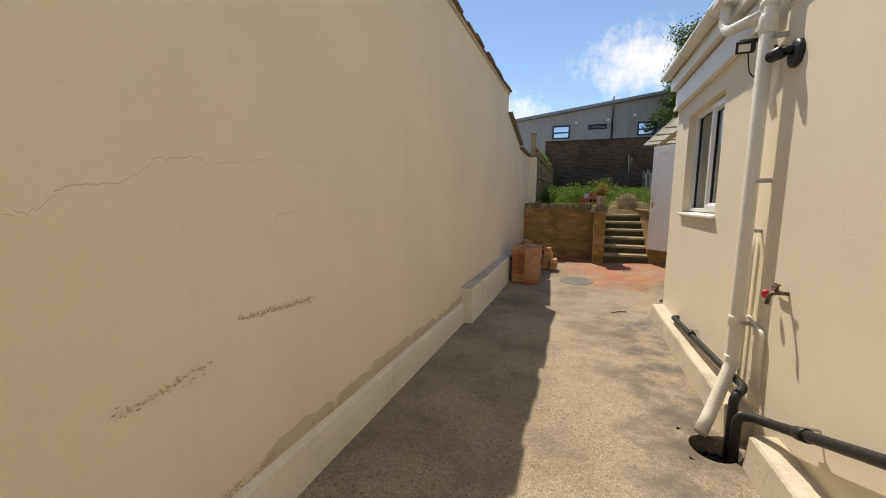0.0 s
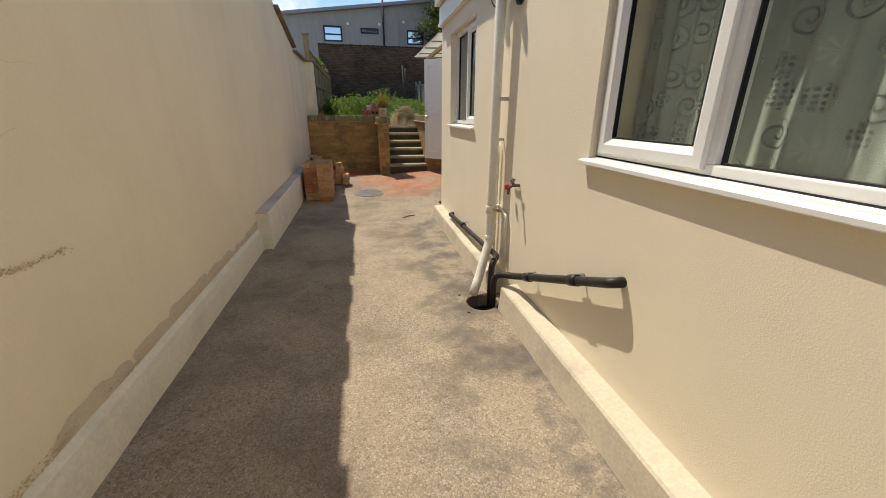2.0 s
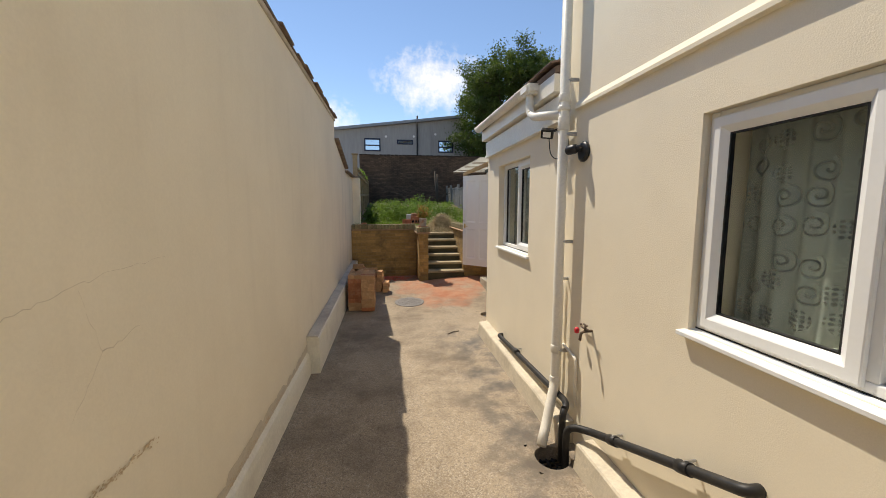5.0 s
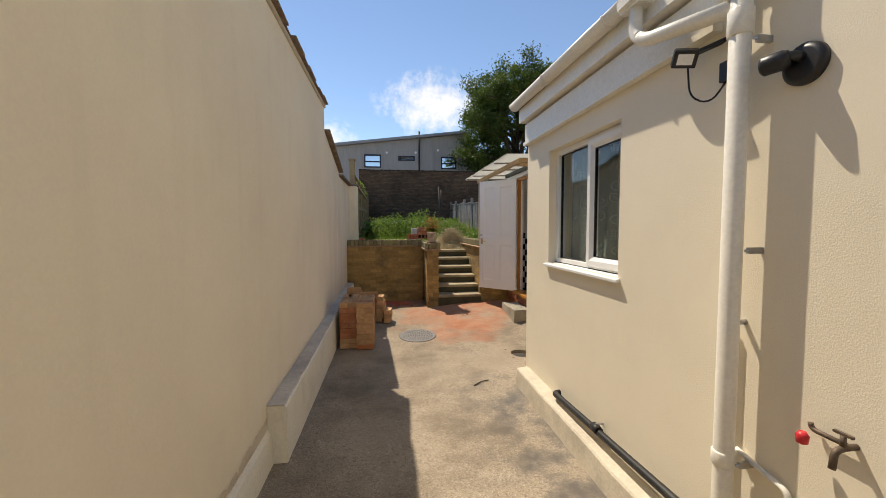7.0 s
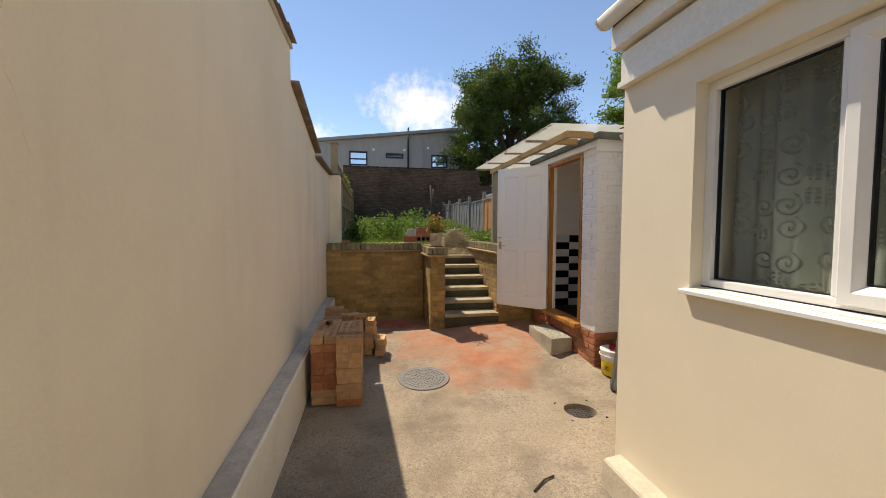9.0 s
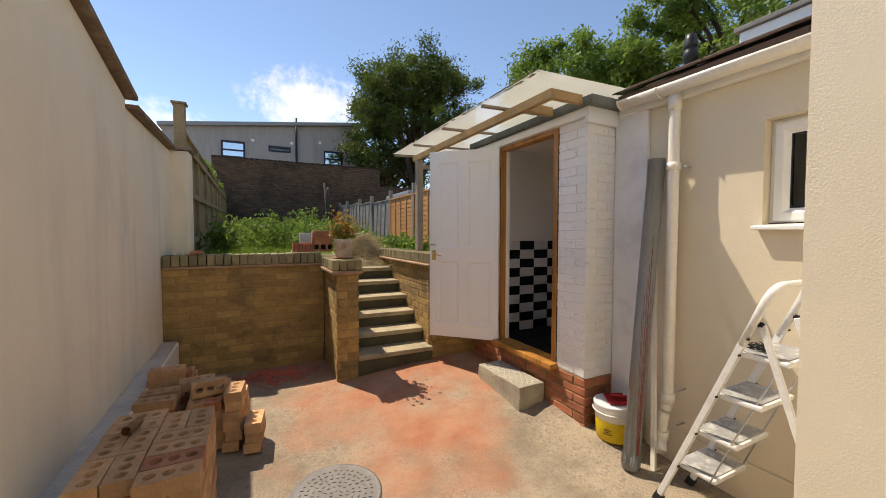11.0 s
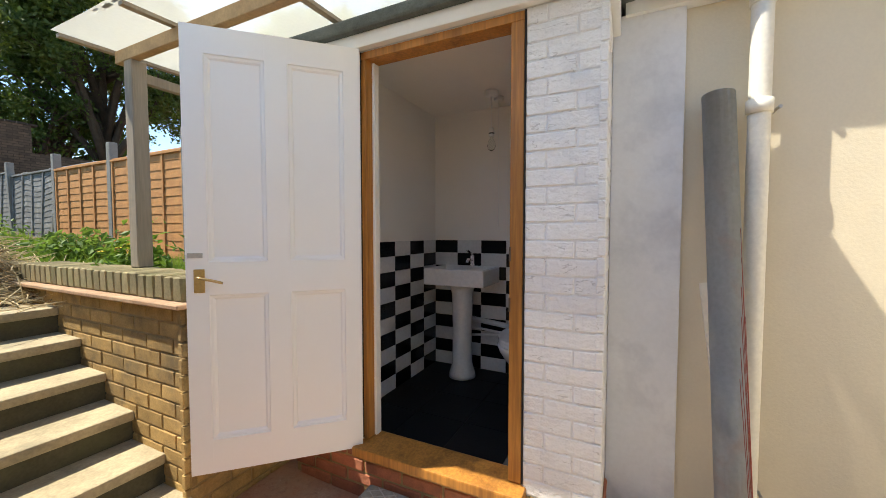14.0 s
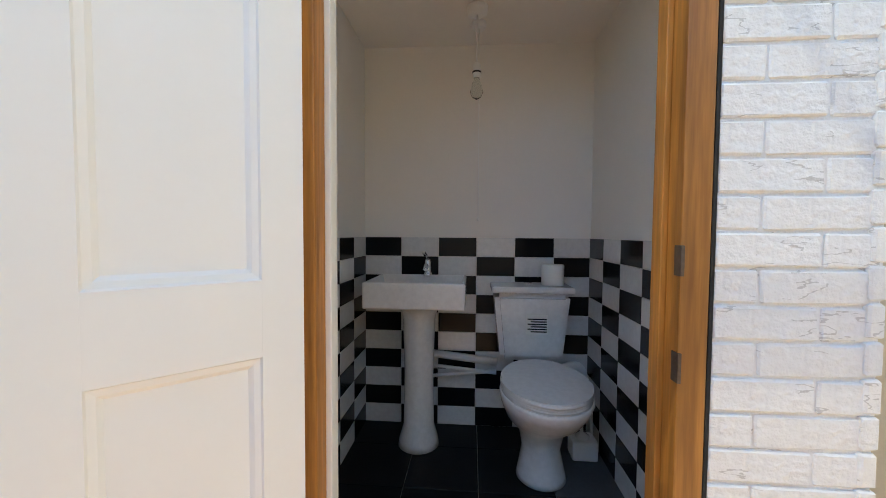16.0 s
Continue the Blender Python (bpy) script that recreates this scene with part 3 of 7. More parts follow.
red_f = c_math("MULTIPLY", c_range(c_math("ADD", c_math("MULTIPLY", red_zone, 0.42), c_noise(1.7, 6.0, 0.66)), 0.66, 0.98), 0.85)
col = c_mix(red_f, col, c_mix(c_range(c_noise(4.0), 0.35, 0.65), (0.37, 0.115, 0.05, 1), (0.46, 0.21, 0.115, 1)))
nt.links.new(col, b.inputs["Base Color"])

# ---- the setting ----
LW, RW, W3, LAV = -0.85, 1.36, 2.52, 2.19
HOLES = ((1.62, 6.01, 0.135), (1.14, 2.49, 0.125))


def ground():
    """Concrete of passage and yard, running out level to the horizon, with round holes for the two drains."""
    bm = bmesh.new()
    near_x = [-0.9 + 0.1 * i for i in range(36)]
    near_y = [-6 + 0.25 * i for i in range(48)] + [6 + 0.1 * i for i in range(33)]
    for cx, cy, r in HOLES:
        near_x = [v for v in near_x if abs(v - cx) > r + 0.05] + [cx - r - 0.03, cx + r + 0.03]
        near_y = [v for v in near_y if abs(v - cy) > r + 0.05] + [cy - r - 0.03, cy + r + 0.03]
    xs = [-400, -40] + sorted(near_x) + [40, 400]
    ys = [-400, -40] + sorted(near_y) + [60, 400]
    grid = {}
    for i, x in enumerate(xs):
        for j, y in enumerate(ys):
            inside = 1 < i < len(xs) - 2 and 1 < j < len(ys) - 2
            grid[i, j] = bm.verts.new((x, y, ground_z(x, y) if inside else 0.0))
    for i in range(len(xs) - 1):
        for j in range(len(ys) - 1):
            mx, my = (xs[i] + xs[i + 1]) / 2, (ys[j] + ys[j + 1]) / 2
            if not any(abs(mx - cx) < r + 0.03 and abs(my - cy) < r + 0.03 for cx, cy, r in HOLES):
                bm.faces.new((grid[i, j], grid[i + 1, j], grid[i + 1, j + 1], grid[i, j + 1]))
    for cx, cy, r in HOLES:
        n, s = 32, r + 0.03
        outer, inner, low = [], [], []
        for k in range(n):
            a = 2 * math.pi * (k + 0.5) / n
            c, d = math.cos(a), math.sin(a)
            e = s / max(abs(c), abs(d))
            wob = r * (1 + 0.03 * math.sin(3 * a + cx))
            z = ground_z(cx, cy)
            outer.append(bm.verts.new((cx + c * e, cy + d * e, ground_z(cx + c * e, cy + d * e))))
            inner.append(bm.verts.new((cx + c * wob, cy + d * wob, z - 0.004)))
            low.append(bm.verts.new((cx + c * wob * 0.92, cy + d * wob * 0.92, z - 0.22)))
        for k in range(n):
            q = (k + 1) % n
            bm.faces.new((outer[k], outer[q], inner[q], inner[k]))
            bm.faces.new((inner[k], inner[q], low[q], low[k]))
        bm.faces.new(low)
    return solid("ground", bm, CONCRETE, "worn grey-brown concrete with spilt red dye", "ground", kind="structure")


ground()


def wall_with_holes(name, x0, x1, y0, y1, z0, z1, holes, material, label):
    """An upright wall along y with openings (y0, y1, z0, z1) through it."""
    bm = bmesh.new()
    ys = sorted({y0, y1, *(h[0] for h in holes), *(h[1] for h in holes)})
    zs = sorted({z0, z1, *(h[2] for h in holes), *(h[3] for h in holes)})

    def open_at(i, j):
        if not (0 <= i < len(ys) - 1 and 0 <= j < len(zs) - 1):
            return True
        my, mz = (ys[i] + ys[i + 1]) / 2, (zs[j] + zs[j + 1]) / 2
        return any(h[0] < my < h[1] and h[2] < mz < h[3] for h in holes)
    v = {(s, i, j): bm.verts.new((x, y, z)) for s, x in enumerate((x0, x1)) for i, y in enumerate(ys) for j, z in enumerate(zs)}
    for i in range(len(ys) - 1):
        for j in range(len(zs) - 1):
            if open_at(i, j):
                continue
            for s in (0, 1):
                bm.faces.new((v[s, i, j], v[s, i + 1, j], v[s, i + 1, j + 1], v[s, i, j + 1]))
            for di, dj, a, c in ((-1, 0, (i, j), (i, j + 1)), (1, 0, (i + 1, j), (i + 1, j + 1)), (0, -1, (i, j), (i + 1, j)), (0, 1, (i, j + 1), (i + 1, j + 1))):
                if open_at(i + di, j + dj):
                    bm.faces.new((v[(0, *a)], v[(1, *a)], v[(1, *c)], v[(0, *c)]))
    return solid(name, bm, material, label, "wall", kind="structure")


# boundary wall beside the passage: three heights, the middle one falling
def left_wall():
    bm = bmesh.new()
    prof = [(-6.0, 0.0), (9.66, 0.0), (9.66, 2.46), (8.12, 2.46), (8.12, 2.52), (6.72, 2.86), (6.72, 3.16), (-6.0, 3.16)]
    near, far = [], []
    for y, z in prof:
        near.append(bm.verts.new((LW, y, z)))
        far.append(bm.verts.new((LW - 0.24, y, z)))
    bm.faces.new(near)
    bm.faces.new(far[::-1])
    for i in range(len(prof)):
        k = (i + 1) % len(prof)
        bm.faces.new((near[i], near[k], far[k], far[i]))
    return solid("wall_west", bm, CREAM, "cream rendered boundary wall with fine cracks and damp stains", "wall", kind="structure")


wall_west = left_wall()
bm = boxed(LW - 0.26, LW + 0.17, 9.66, 9.95, 0.0, 2.47, 0.01)
solid("wall_west_pier", bm, CREAM, "cream rendered pier at the boundary wall's end", "wall", kind="structure")


def skirting():
    """Sloped plinth at the boundary wall's foot."""
    bm = bmesh.new()
    ring = []
    n = 60
    for i in range(n + 1):
        y = -6 + (4.11 + 6) * i / n
        w = 0.006 * noise.noise((0, y * 2.0, 3))
        ring.append([bm.verts.new(p) for p in ((LW + 0.002, y, 0.0), (LW + 0.034 + w, y, 0.0), (LW + 0.03 + w, y, 0.15 + w), (LW + 0.022 + w, y, 0.205 + w), (LW + 0.002, y, 0.24 + w))])
    for a, c in zip(ring, ring[1:]):
        for k in range(5):
            q = (k + 1) % 5
            bm.faces.new((a[k], a[q], c[q], c[k]))
    bm.faces.new(ring[0])
    bm.faces.new(ring[-1][::-1])
    return solid("baseboard", bm, PALE, "weathered cream painted plinth along the boundary wall", "plinth", kind="structure")


skirting()


def ledge():
    bm = bmesh.new()
    n = 40
    ring = []
    for i in range(n + 1):
        y = 4.11 + (9.098 - 4.11) * i / n
        top = 0.395 + 0.10 * i / n + 0.006 * noise.noise((0, y * 3, 1))
        w = 0.006 * noise.noise((1, y * 2.2, 5))
        ring.append([bm.verts.new(p) for p in ((LW + 0.002, y, -0.02), (LW + 0.128 + w, y, -0.02), (LW + 0.128 + w, y, top - 0.012), (LW + 0.116 + w, y, top), (LW + 0.002, y, top + 0.004))])
    for a, c in zip(ring, ring[1:]):
        for k in range(5):
            q = (k + 1) % 5
            bm.faces.new((a[k], a[q], c[q], c[k]))
    bm.faces.new(ring[0])
    bm.faces.new(ring[-1][::-1])
    return solid("trim_ledge", bm, PALE, "low cream painted concrete ledge along the boundary wall", "ledge", kind="structure")


ledge()


def ledge_top():
    """Dark weathered crust on the ledge."""
    bm = bmesh.new()
    rows = []
    for i in range(41):
        y = 4.105 + (9.098 - 4.105) * i / 40
        top = 0.402 + 0.10 * i / 40 + 0.006 * noise.noise((0, y * 3, 1))
        w = 0.006 * noise.noise((1, y * 2.2, 5)) + 0.008 * noise.noise((2, y * 9, 4))
        rows.append([bm.verts.new(p) for p in ((LW + 0.003, y, top - 0.002), (LW + 0.118 + w, y, top - 0.006), (LW + 0.114 + w, y, top + 0.004), (LW + 0.003, y, top + 0.008))])
    for a, c in zip(rows, rows[1:]):
        for k in range(4):
            q = (k + 1) % 4
            bm.faces.new((a[k], a[q], c[q], c[k]))
    bm.faces.new(rows[0])
    bm.faces.new(rows[-1][::-1])
    return solid("trim_ledge_top", bm, LEDGE, "dark weathered crust on the ledge", "ledge", kind="structure")


ledge_top()


def clay_coping():
    """Ragged clay tiles laid on the tall part of the boundary wall, thin slabs on the lower parts."""
    rnd = random.Random(5)
    cop = thing("wall_coping", (LW - 0.1, 3.0, 3.16), "ragged clay tiles and mortar capping the boundary wall", "coping", kind="structure")
    y = -6.0
    while y < 6.6:
        l = rnd.uniform(0.24, 0.34)
        bm = boxed(LW - 0.33, LW + 0.045 + rnd.uniform(-0.02, 0.03), y, min(y + l + 0.05, 6.78), 3.165, 3.185, 0.004, 1)
        tilt = rnd.uniform(0.02, 0.06)
        for v in bm.verts:
            v.co.z += (y + l - v.co.y) * tilt + rnd.uniform(-0.002, 0.002) + (LW - v.co.x) * 0.05 + 0.03
        part("tile", bm, TILE_CLAY, cop)
        y += l
    bm = boxed(LW - 0.27, LW + 0.02, -6, 6.735, 3.161, 3.2, 0.006, 1)
    part("mortar_bed", bm, LEDGE, cop)
    for (y0, z0), (y1, z1) in (((6.735, 2.862), (8.16, 2.522)), ((8.165, 2.465), (9.66, 2.465))):
        bm = bmesh.new()
        beam(bm, (LW - 0.11, y0, z0 + 0.02), (LW - 0.11, y1, z1 + 0.02), 0.36, 0.036)
        bmesh.ops.bevel(bm, geom=bm.edges[:], offset=0.006, segments=1, affect="EDGES")
        part("slab", bm, TILE_CLAY, cop)
    part("slab", boxed(LW - 0.29, LW + 0.2, 9.64, 9.98, 2.475, 2.51, 0.006, 1), TILE_CLAY, cop)


clay_coping()


def ribbon(points, width, x, seed, wall):
    """A crack or stain line on the boundary wall, from (y, z) points."""
    rnd = random.Random(seed)
    bm = bmesh.new()
    fine = []
    for (a, c), (d, e) in zip(points, points[1:]):
        for k in range(8):
            t = k / 8
            fine.append((a + (d - a) * t + rnd.uniform(-1, 1) * 0.006, c + (e - c) * t + rnd.uniform(-1, 1) * 0.008))
    fine.append(points[-1])
    last = None
    for i, (y, z) in enumerate(fine):
        w = width * rnd.uniform(0.5, 1.0) * (0.3 + 0.7 * math.sin(math.pi * min(1, (i + 1) / len(fine))))
        row = (bm.verts.new((x, y, z - w / 2)), bm.verts.new((x, y, z + w / 2)))
        if last:
            bm.faces.new((last[0], row[0], row[1], last[1]))
        last = row
    return part("crack", bm, CRACK, wall)


for pts, w in (([(0.2, 1.30), (0.4, 1.36), (0.58, 1.34), (0.63, 1.34), (0.69, 1.40), (0.83, 1.42), (0.91, 1.49), (1.04, 1.51), (1.10, 1.49), (1.26, 1.52), (1.44, 1.55), (1.75, 1.56)], 0.0032),
               ([(1.33, 1.52), (1.39, 1.31), (1.57, 1.34)], 0.004),
               ([(1.39, 1.31), (1.26, 1.16)], 0.0035),
               ([(0.83, 1.42), (0.86, 1.26), (0.93, 1.12)], 0.002),
               ([(4.10, 3.0), (4.09, 2.53), (4.09, 2.33), (4.06, 2.15), (3.99, 1.94), (4.06, 1.72), (4.03, 1.4)], 0.005)):
    ribbon(pts, w, LW + 0.0025, len(pts), wall_west)


def stain(y0, z0, y1, z1, seed, width, n=170):
    """Scattered brown flecks where something has scraped the wall."""
    rnd = random.Random(seed)
    bm = bmesh.new()
    for i in range(n):
        t = rnd.random()
        y = y0 + (y1 - y0) * t + rnd.gauss(0, 0.012)
        z = z0 + (z1 - z0) * t + rnd.gauss(0, width)
        r = rnd.uniform(0.001, 0.0048)
        ring = [bm.verts.new((LW + 0.003 + 0.00002 * i, y + r * math.cos(a) * rnd.uniform(0.6, 2.4), z + r * math.sin(a) * rnd.uniform(0.5, 1.1))) for a in (k * 1.047 for k in range(6))]
        bm.faces.new(ring)
    part("scuff_mark", bm, STAIN, wall_west)


stain(1.16, 0.92, 1.60, 0.90, 3, 0.008)
stain(0.75, 0.76, 1.02, 0.79, 4, 0.010, 80)
for k in range(5):
    stain(0.9 + 0.62 * k, 0.258, 1.35 + 0.62 * k, 0.262, 10 + k, 0.012)



def grime():
    """Worn grey patches of bare render just above the plinth."""
    rnd = random.Random(77)
    for k in range(16):
        y, r = 1.3 + 0.19 * k + rnd.uniform(-0.06, 0.06), rnd.uniform(0.05, 0.14)
        bm = bmesh.new()
        ring = []
        for j in range(22):
            a = 2 * math.pi * j / 22
            w = 1 + 0.35 * noise.noise((math.cos(a) * 1.7 + k * 3.3, math.sin(a) * 1.7, 0.5))
            ring.append(bm.verts.new((LW + 0.0022 + 0.00004 * k, y + r * 1.3 * w * math.cos(a), max(0.236, 0.262 + r * 0.55 * w * math.sin(a)))))
        bm.faces.new(ring)
        part("worn_patch", bm, GRIME, wall_west, "grey worn patch in the cream paint")


grime()

# house on the passage's other side
W1 = (0.30, 1.637, 1.20, 2.15)
W2 = (3.637, 4.65, 1.28, 2.245)
wall_east = wall_with_holes("wall_east", RW, RW + 0.28, -6.0, 5.165, 0.0, 2.62, [W1, W2], CREAM_R, "rough cream rendered house wall with two windows")
bm = bmesh.new()
box(bm, RW + 0.002, RW + 0.28, -6.0, 2.93, 2.62, 5.6)
solid("wall_east_upper", bm, CREAM_R, "rough cream rendered upper house wall", "wall", kind="structure")
solid("wall_yard", boxed(RW + 0.28, W3 + 0.25, 4.865, 5.165, 0.0, 2.62), CREAM_R, "cream rendered return wall of the house", "wall", kind="structure")
W3WIN = (5.29, 5.76, 1.615, 2.20)
wall_with_holes("wall_extension", W3, W3 + 0.25, 5.165, 6.71, 0.0, 2.452, [W3WIN], CREAM_W, "smooth cream rendered extension wall with a small window", )
solid("wall_end", boxed(-1.1, 1.64, -6.25, -6.0, 0.0, 2.4), CREAM, "plain cream wall closing the passage", "wall", kind="structure")
for x0, x1, y0, y1, z1 in ((RW + 2.9, RW + 3.1, -6.0, 5.2, 5.6), (RW, RW + 3.1, -6.25, -6.001, 5.6)):
    solid("wall_house_rear", boxed(x0, x1, y0, y1, 0.0, z1), CREAM_R, "plain cream house wall", "wall", kind="structure")
solid("wall_house_party", boxed(RW + 0.28, RW + 2.9, 2.78, 2.93, 0.0, 5.6), CREAM_R, "cream rendered upper house flank", "wall", kind="structure")
solid("ceiling", boxed(RW + 0.28, RW + 2.9, -6.0, 2.78, 2.9, 3.0), WALL_WHITE, "white ceiling inside the house", "ceiling", kind="structure")
bm = bmesh.new()
box(bm, RW - 0.25, RW + 3.3, -6.3, 3.0, 5.6, 5.75)
solid("house_roof", bm, GREY_TRIM, "flat grey roof of the tall house", "roof", kind="structure")

# drip band, plinth, corbels under the gutter
bm = bmesh.new()
for a, c in (((RW, 2.44), (RW - 0.035, 2.455)),):
    pts = [(RW + 0.001, 2.43), (RW - 0.03, 2.435), (RW - 0.03, 2.455), (RW + 0.001, 2.50)]
    v0 = [bm.verts.new((x, -6.0, z)) for x, z in pts]
    v1 = [bm.verts.new((x, 2.74, z)) for x, z in pts]
    bm.faces.new(v0)
    bm.faces.new(v1[::-1])
    for i in range(4):
        k = (i + 1) % 4
        bm.faces.new((v0[i], v0[k], v1[k], v1[i]))
solid("trim_band", bm, CREAM_R, "cream rendered drip band", "trim", kind="structure")


def plinth():
    bm = bmesh.new()
    for y0, y1, top in ((-6.0, 2.36, 0.185), (2.62, 5.11, 0.165)):
        ring = []
        n = 30
        for i in range(n + 1):
            y = y0 + (y1 - y0) * i / n
            w = 0.005 * noise.noise((4, y * 3, 1))
            ring.append([bm.verts.new(p) for p in ((RW - 0.001, y, -0.02), (RW - 0.135 + w, y, -0.02), (RW - 0.12 + w, y, top - 0.012 + w), (RW - 0.11 + w, y, top + w), (RW - 0.001, y, top + 0.012))])
        for a, c in zip(ring, ring[1:]):
            for k in range(5):
                q = (k + 1) % 5
                bm.faces.new((a[k], a[q], c[q], c[k]))
        bm.faces.new(ring[0])
        bm.faces.new(ring[-1][::-1])
    return solid("trim_plinth", bm, SKIRT, "cream painted concrete plinth along the house wall", "plinth", kind="structure")


plinth()
bm = bmesh.new()
box(bm, RW - 0.05, RW - 0.001, 2.95, 5.165, 2.40, 2.43)
box(bm, RW - 0.035, RW - 0.001, 2.95, 5.155, 2.43, 2.60)
box(bm, RW - 0.09, RW + 0.27, 2.95, 5.175, 2.621, 2.75)
solid("trim_eaves", bm, PIPE_CREAM, "cream painted eaves boards", "trim", kind="structure")


def lean_roof(name, x0, z0, x1, z1, y0, y1, label):
    """Rows of roof tiles on a sloping deck."""
    roof = solid(name, boxed(0, 0.01, 0, 0.01, 0, 0.01), ROOF_TILE, label, "roof", kind="structure")
    bm = bmesh.new()
    pts = [(x0, z0), (x1, z1), (x1, z1 + 0.05), (x0, z0 + 0.05)]
    v0 = [bm.verts.new((x, y0, z)) for x, z in pts]
    v1 = [bm.verts.new((x, y1, z)) for x, z in pts]
    bm.faces.new(v0)
    bm.faces.new(v1[::-1])
    for i in range(4):
        k = (i + 1) % 4
        bm.faces.new((v0[i], v0[k], v1[k], v1[i]))
    old = roof.data
    roof.data = mesh(name, bm, ROOF_TILE)
    bpy.data.meshes.remove(old)
    pitch = math.atan2(z1 - z0, x1 - x0)
    length = math.hypot(x1 - x0, z1 - z0)
    bm = boxed(-0.17, 0.17, -0.105, 0.105, -0.008, 0.008, 0.004, 1)
    for v in bm.verts:
        v.co.z += 0.02 * math.cos(v.co.y / 0.105 * 1.5)
    me = mesh("tile", bm, ROOF_TILE)
    rnd = random.Random(9)
    for r in range(int(length / 0.28)):
        u = 0.13 + r * 0.28
        if r > 3:
            break
        y = y0 + 0.1 + (0.1 if r % 2 else 0)
        while y < y1 - 0.05:
            ob = new("tile", me)
            ob.location = (x0 + u * math.cos(pitch), y, z0 + u * math.sin(pitch) + 0.075)
            ob.rotation_euler = (0, -pitch + 0.05, rnd.uniform(-0.01, 0.01))
            ob.parent = roof
            y += 0.215
    return roof


lean_roof("roof_low", RW - 0.085, 2.752, RW + 2.9, 3.7, 2.95, 5.175, "brown tiled lean-to roof of the house")
lean_roof("roof_extension", W3 - 0.07, 2.55, W3 + 1.2, 3.11, 5.19, 6.66, "brown tiled lean-to roof of the extension")
bm = bmesh.new()
box(bm, W3 - 0.06, W3 + 0.2, 5.18, 6.66, 2.453, 2.53)
solid("trim_eaves_yard", bm, PVC, "white eaves board", "trim", kind="structure")
solid("parapet_cap", boxed(W3 + 1.19, W3 + 1.53, 3.37, 6.52, 3.301, 3.345, 0.008), POST_CONCRETE, "grey weathered capping on the parapet", "coping", kind="structure")
solid("parapet", boxed(W3 + 1.22, W3 + 1.5, 3.4, 6.49, 2.9, 3.30, 0.01), PVC, "white flat parapet behind the tiled roof", "parapet", kind="structure")


bm = boxed(W3 - 0.022, W3 - 0.001, 5.18, 6.415, -0.01, 0.235, 0.006)
solid("trim_plinth_yard", bm, CREAM_W, "cream rendered plinth at the extension wall's foot", "plinth", kind="structure")


def joined(pieces):
    """Bars joined into one bmesh, each with its own rounded edges."""
    out = bmesh.new()
    for piece in pieces:
        tmp = bpy.data.meshes.new("tmp")
        piece.to_mesh(tmp)
        out.from_mesh(tmp)
        piece.free()
        bpy.data.meshes.remove(tmp)
    return out


def mitred(profile, y0, y1, z0, z1):
    """A rectangular ring with mitred corners. profile: (inset from the outer edge, depth), closed."""
    bm = bmesh.new()
    rings = []
    for i, d in profile:
        rings.append([bm.verts.new((d, y, z)) for y, z in ((y0 + i, z0 + i), (y1 - i, z0 + i), (y1 - i, z1 - i), (y0 + i, z1 - i))])
    for p, q in zip(rings, rings[1:] + rings[:1]):
        for k in range(4):
            m = (k + 1) % 4
            bm.faces.new((p[k], p[m], q[m], q[k]))
    bmesh.ops.recalc_face_normals(bm, faces=bm.faces[:])
    return bm


def window_unit(name, x, hole, lights, label, recess=0.04, sill=0.034, f=0.045):
    """A white plastic window set back in its opening. lights: (y0, y1, opens) from near to far; an opening light has a sash lapping the frame."""
    y0, y1, z0, z1 = hole
    win = thing(name, (x, (y0 + y1) / 2, z0), label, "window", kind="structure")
    xo = x + recess
    bars = [(y0, y0 + f, z0, z1), (y1 - f, y1, z0, z1), (y0 + f, y1 - f, z0, z0 + f), (y0 + f, y1 - f, z1 - f, z1)]
    bars += [(a[1], b[0], z0 + f, z1 - f) for a, b in zip(lights, lights[1:])]
    fr = part("window_frame", joined([boxed(xo, xo + 0.07, *q, 0.006) for q in bars]), PVC, win)
    for a, c, opens in lights:
        za, zc = z0 + f, z1 - f
        holder, d = fr, xo + 0.016
        if opens:
            s, lap, d = 0.07, 0.02, xo - 0.018
            a, c, za, zc = a - lap, c + lap, za - lap, zc + lap
            prof = [(0, d + 0.017), (0, d + 0.006), (0.002, d + 0.002), (0.006, d), (0.042, d), (0.047, d + 0.003), (s - 0.003, d + 0.019),
                    (s, d + 0.022), (s, d + 0.040), (0.023, d + 0.040), (0.023, d + 0.017)]
            holder = part("casement", mitred(prof, a, c, za, zc), PVC, win)
            a, c, za, zc = a + s, c - s, za + s, zc - s
            d += 0.012
        bm = bmesh.new()
        for q in ((a, a + 0.006, za, zc), (c - 0.006, c, za, zc), (a + 0.006, c - 0.006, za, za + 0.006), (a + 0.006, c - 0.006, zc - 0.006, zc)):
            box(bm, d + 0.009, d + 0.03, *q)
        part("gasket", bm, BLACK_PLASTIC, holder, "black rubber gasket")
        pane = part("pane", boxed(d + 0.020, d + 0.024, a, c, za, zc), GLASS, holder, "clear glass pane")
        pane.visible_shadow = False
    bm = bmesh.new()
    prof = [(x + recess + 0.001, z0 + 0.006), (x - sill, z0 - 0.008), (x - sill, z0 - 0.030), (x + recess + 0.001, z0 - 0.030)]
    v0 = [bm.verts.new((px, y0 - 0.035 * (px < x), pz)) for px, pz in prof]
    v1 = [bm.verts.new((px, y1 + 0.035 * (px < x), pz)) for px, pz in prof]
    bm.faces.new(v0)
    bm.faces.new(v1[::-1])
    for i in range(4):
        k = (i + 1) % 4
        bm.faces.new((v0[i], v0[k], v1[k], v1[i]))
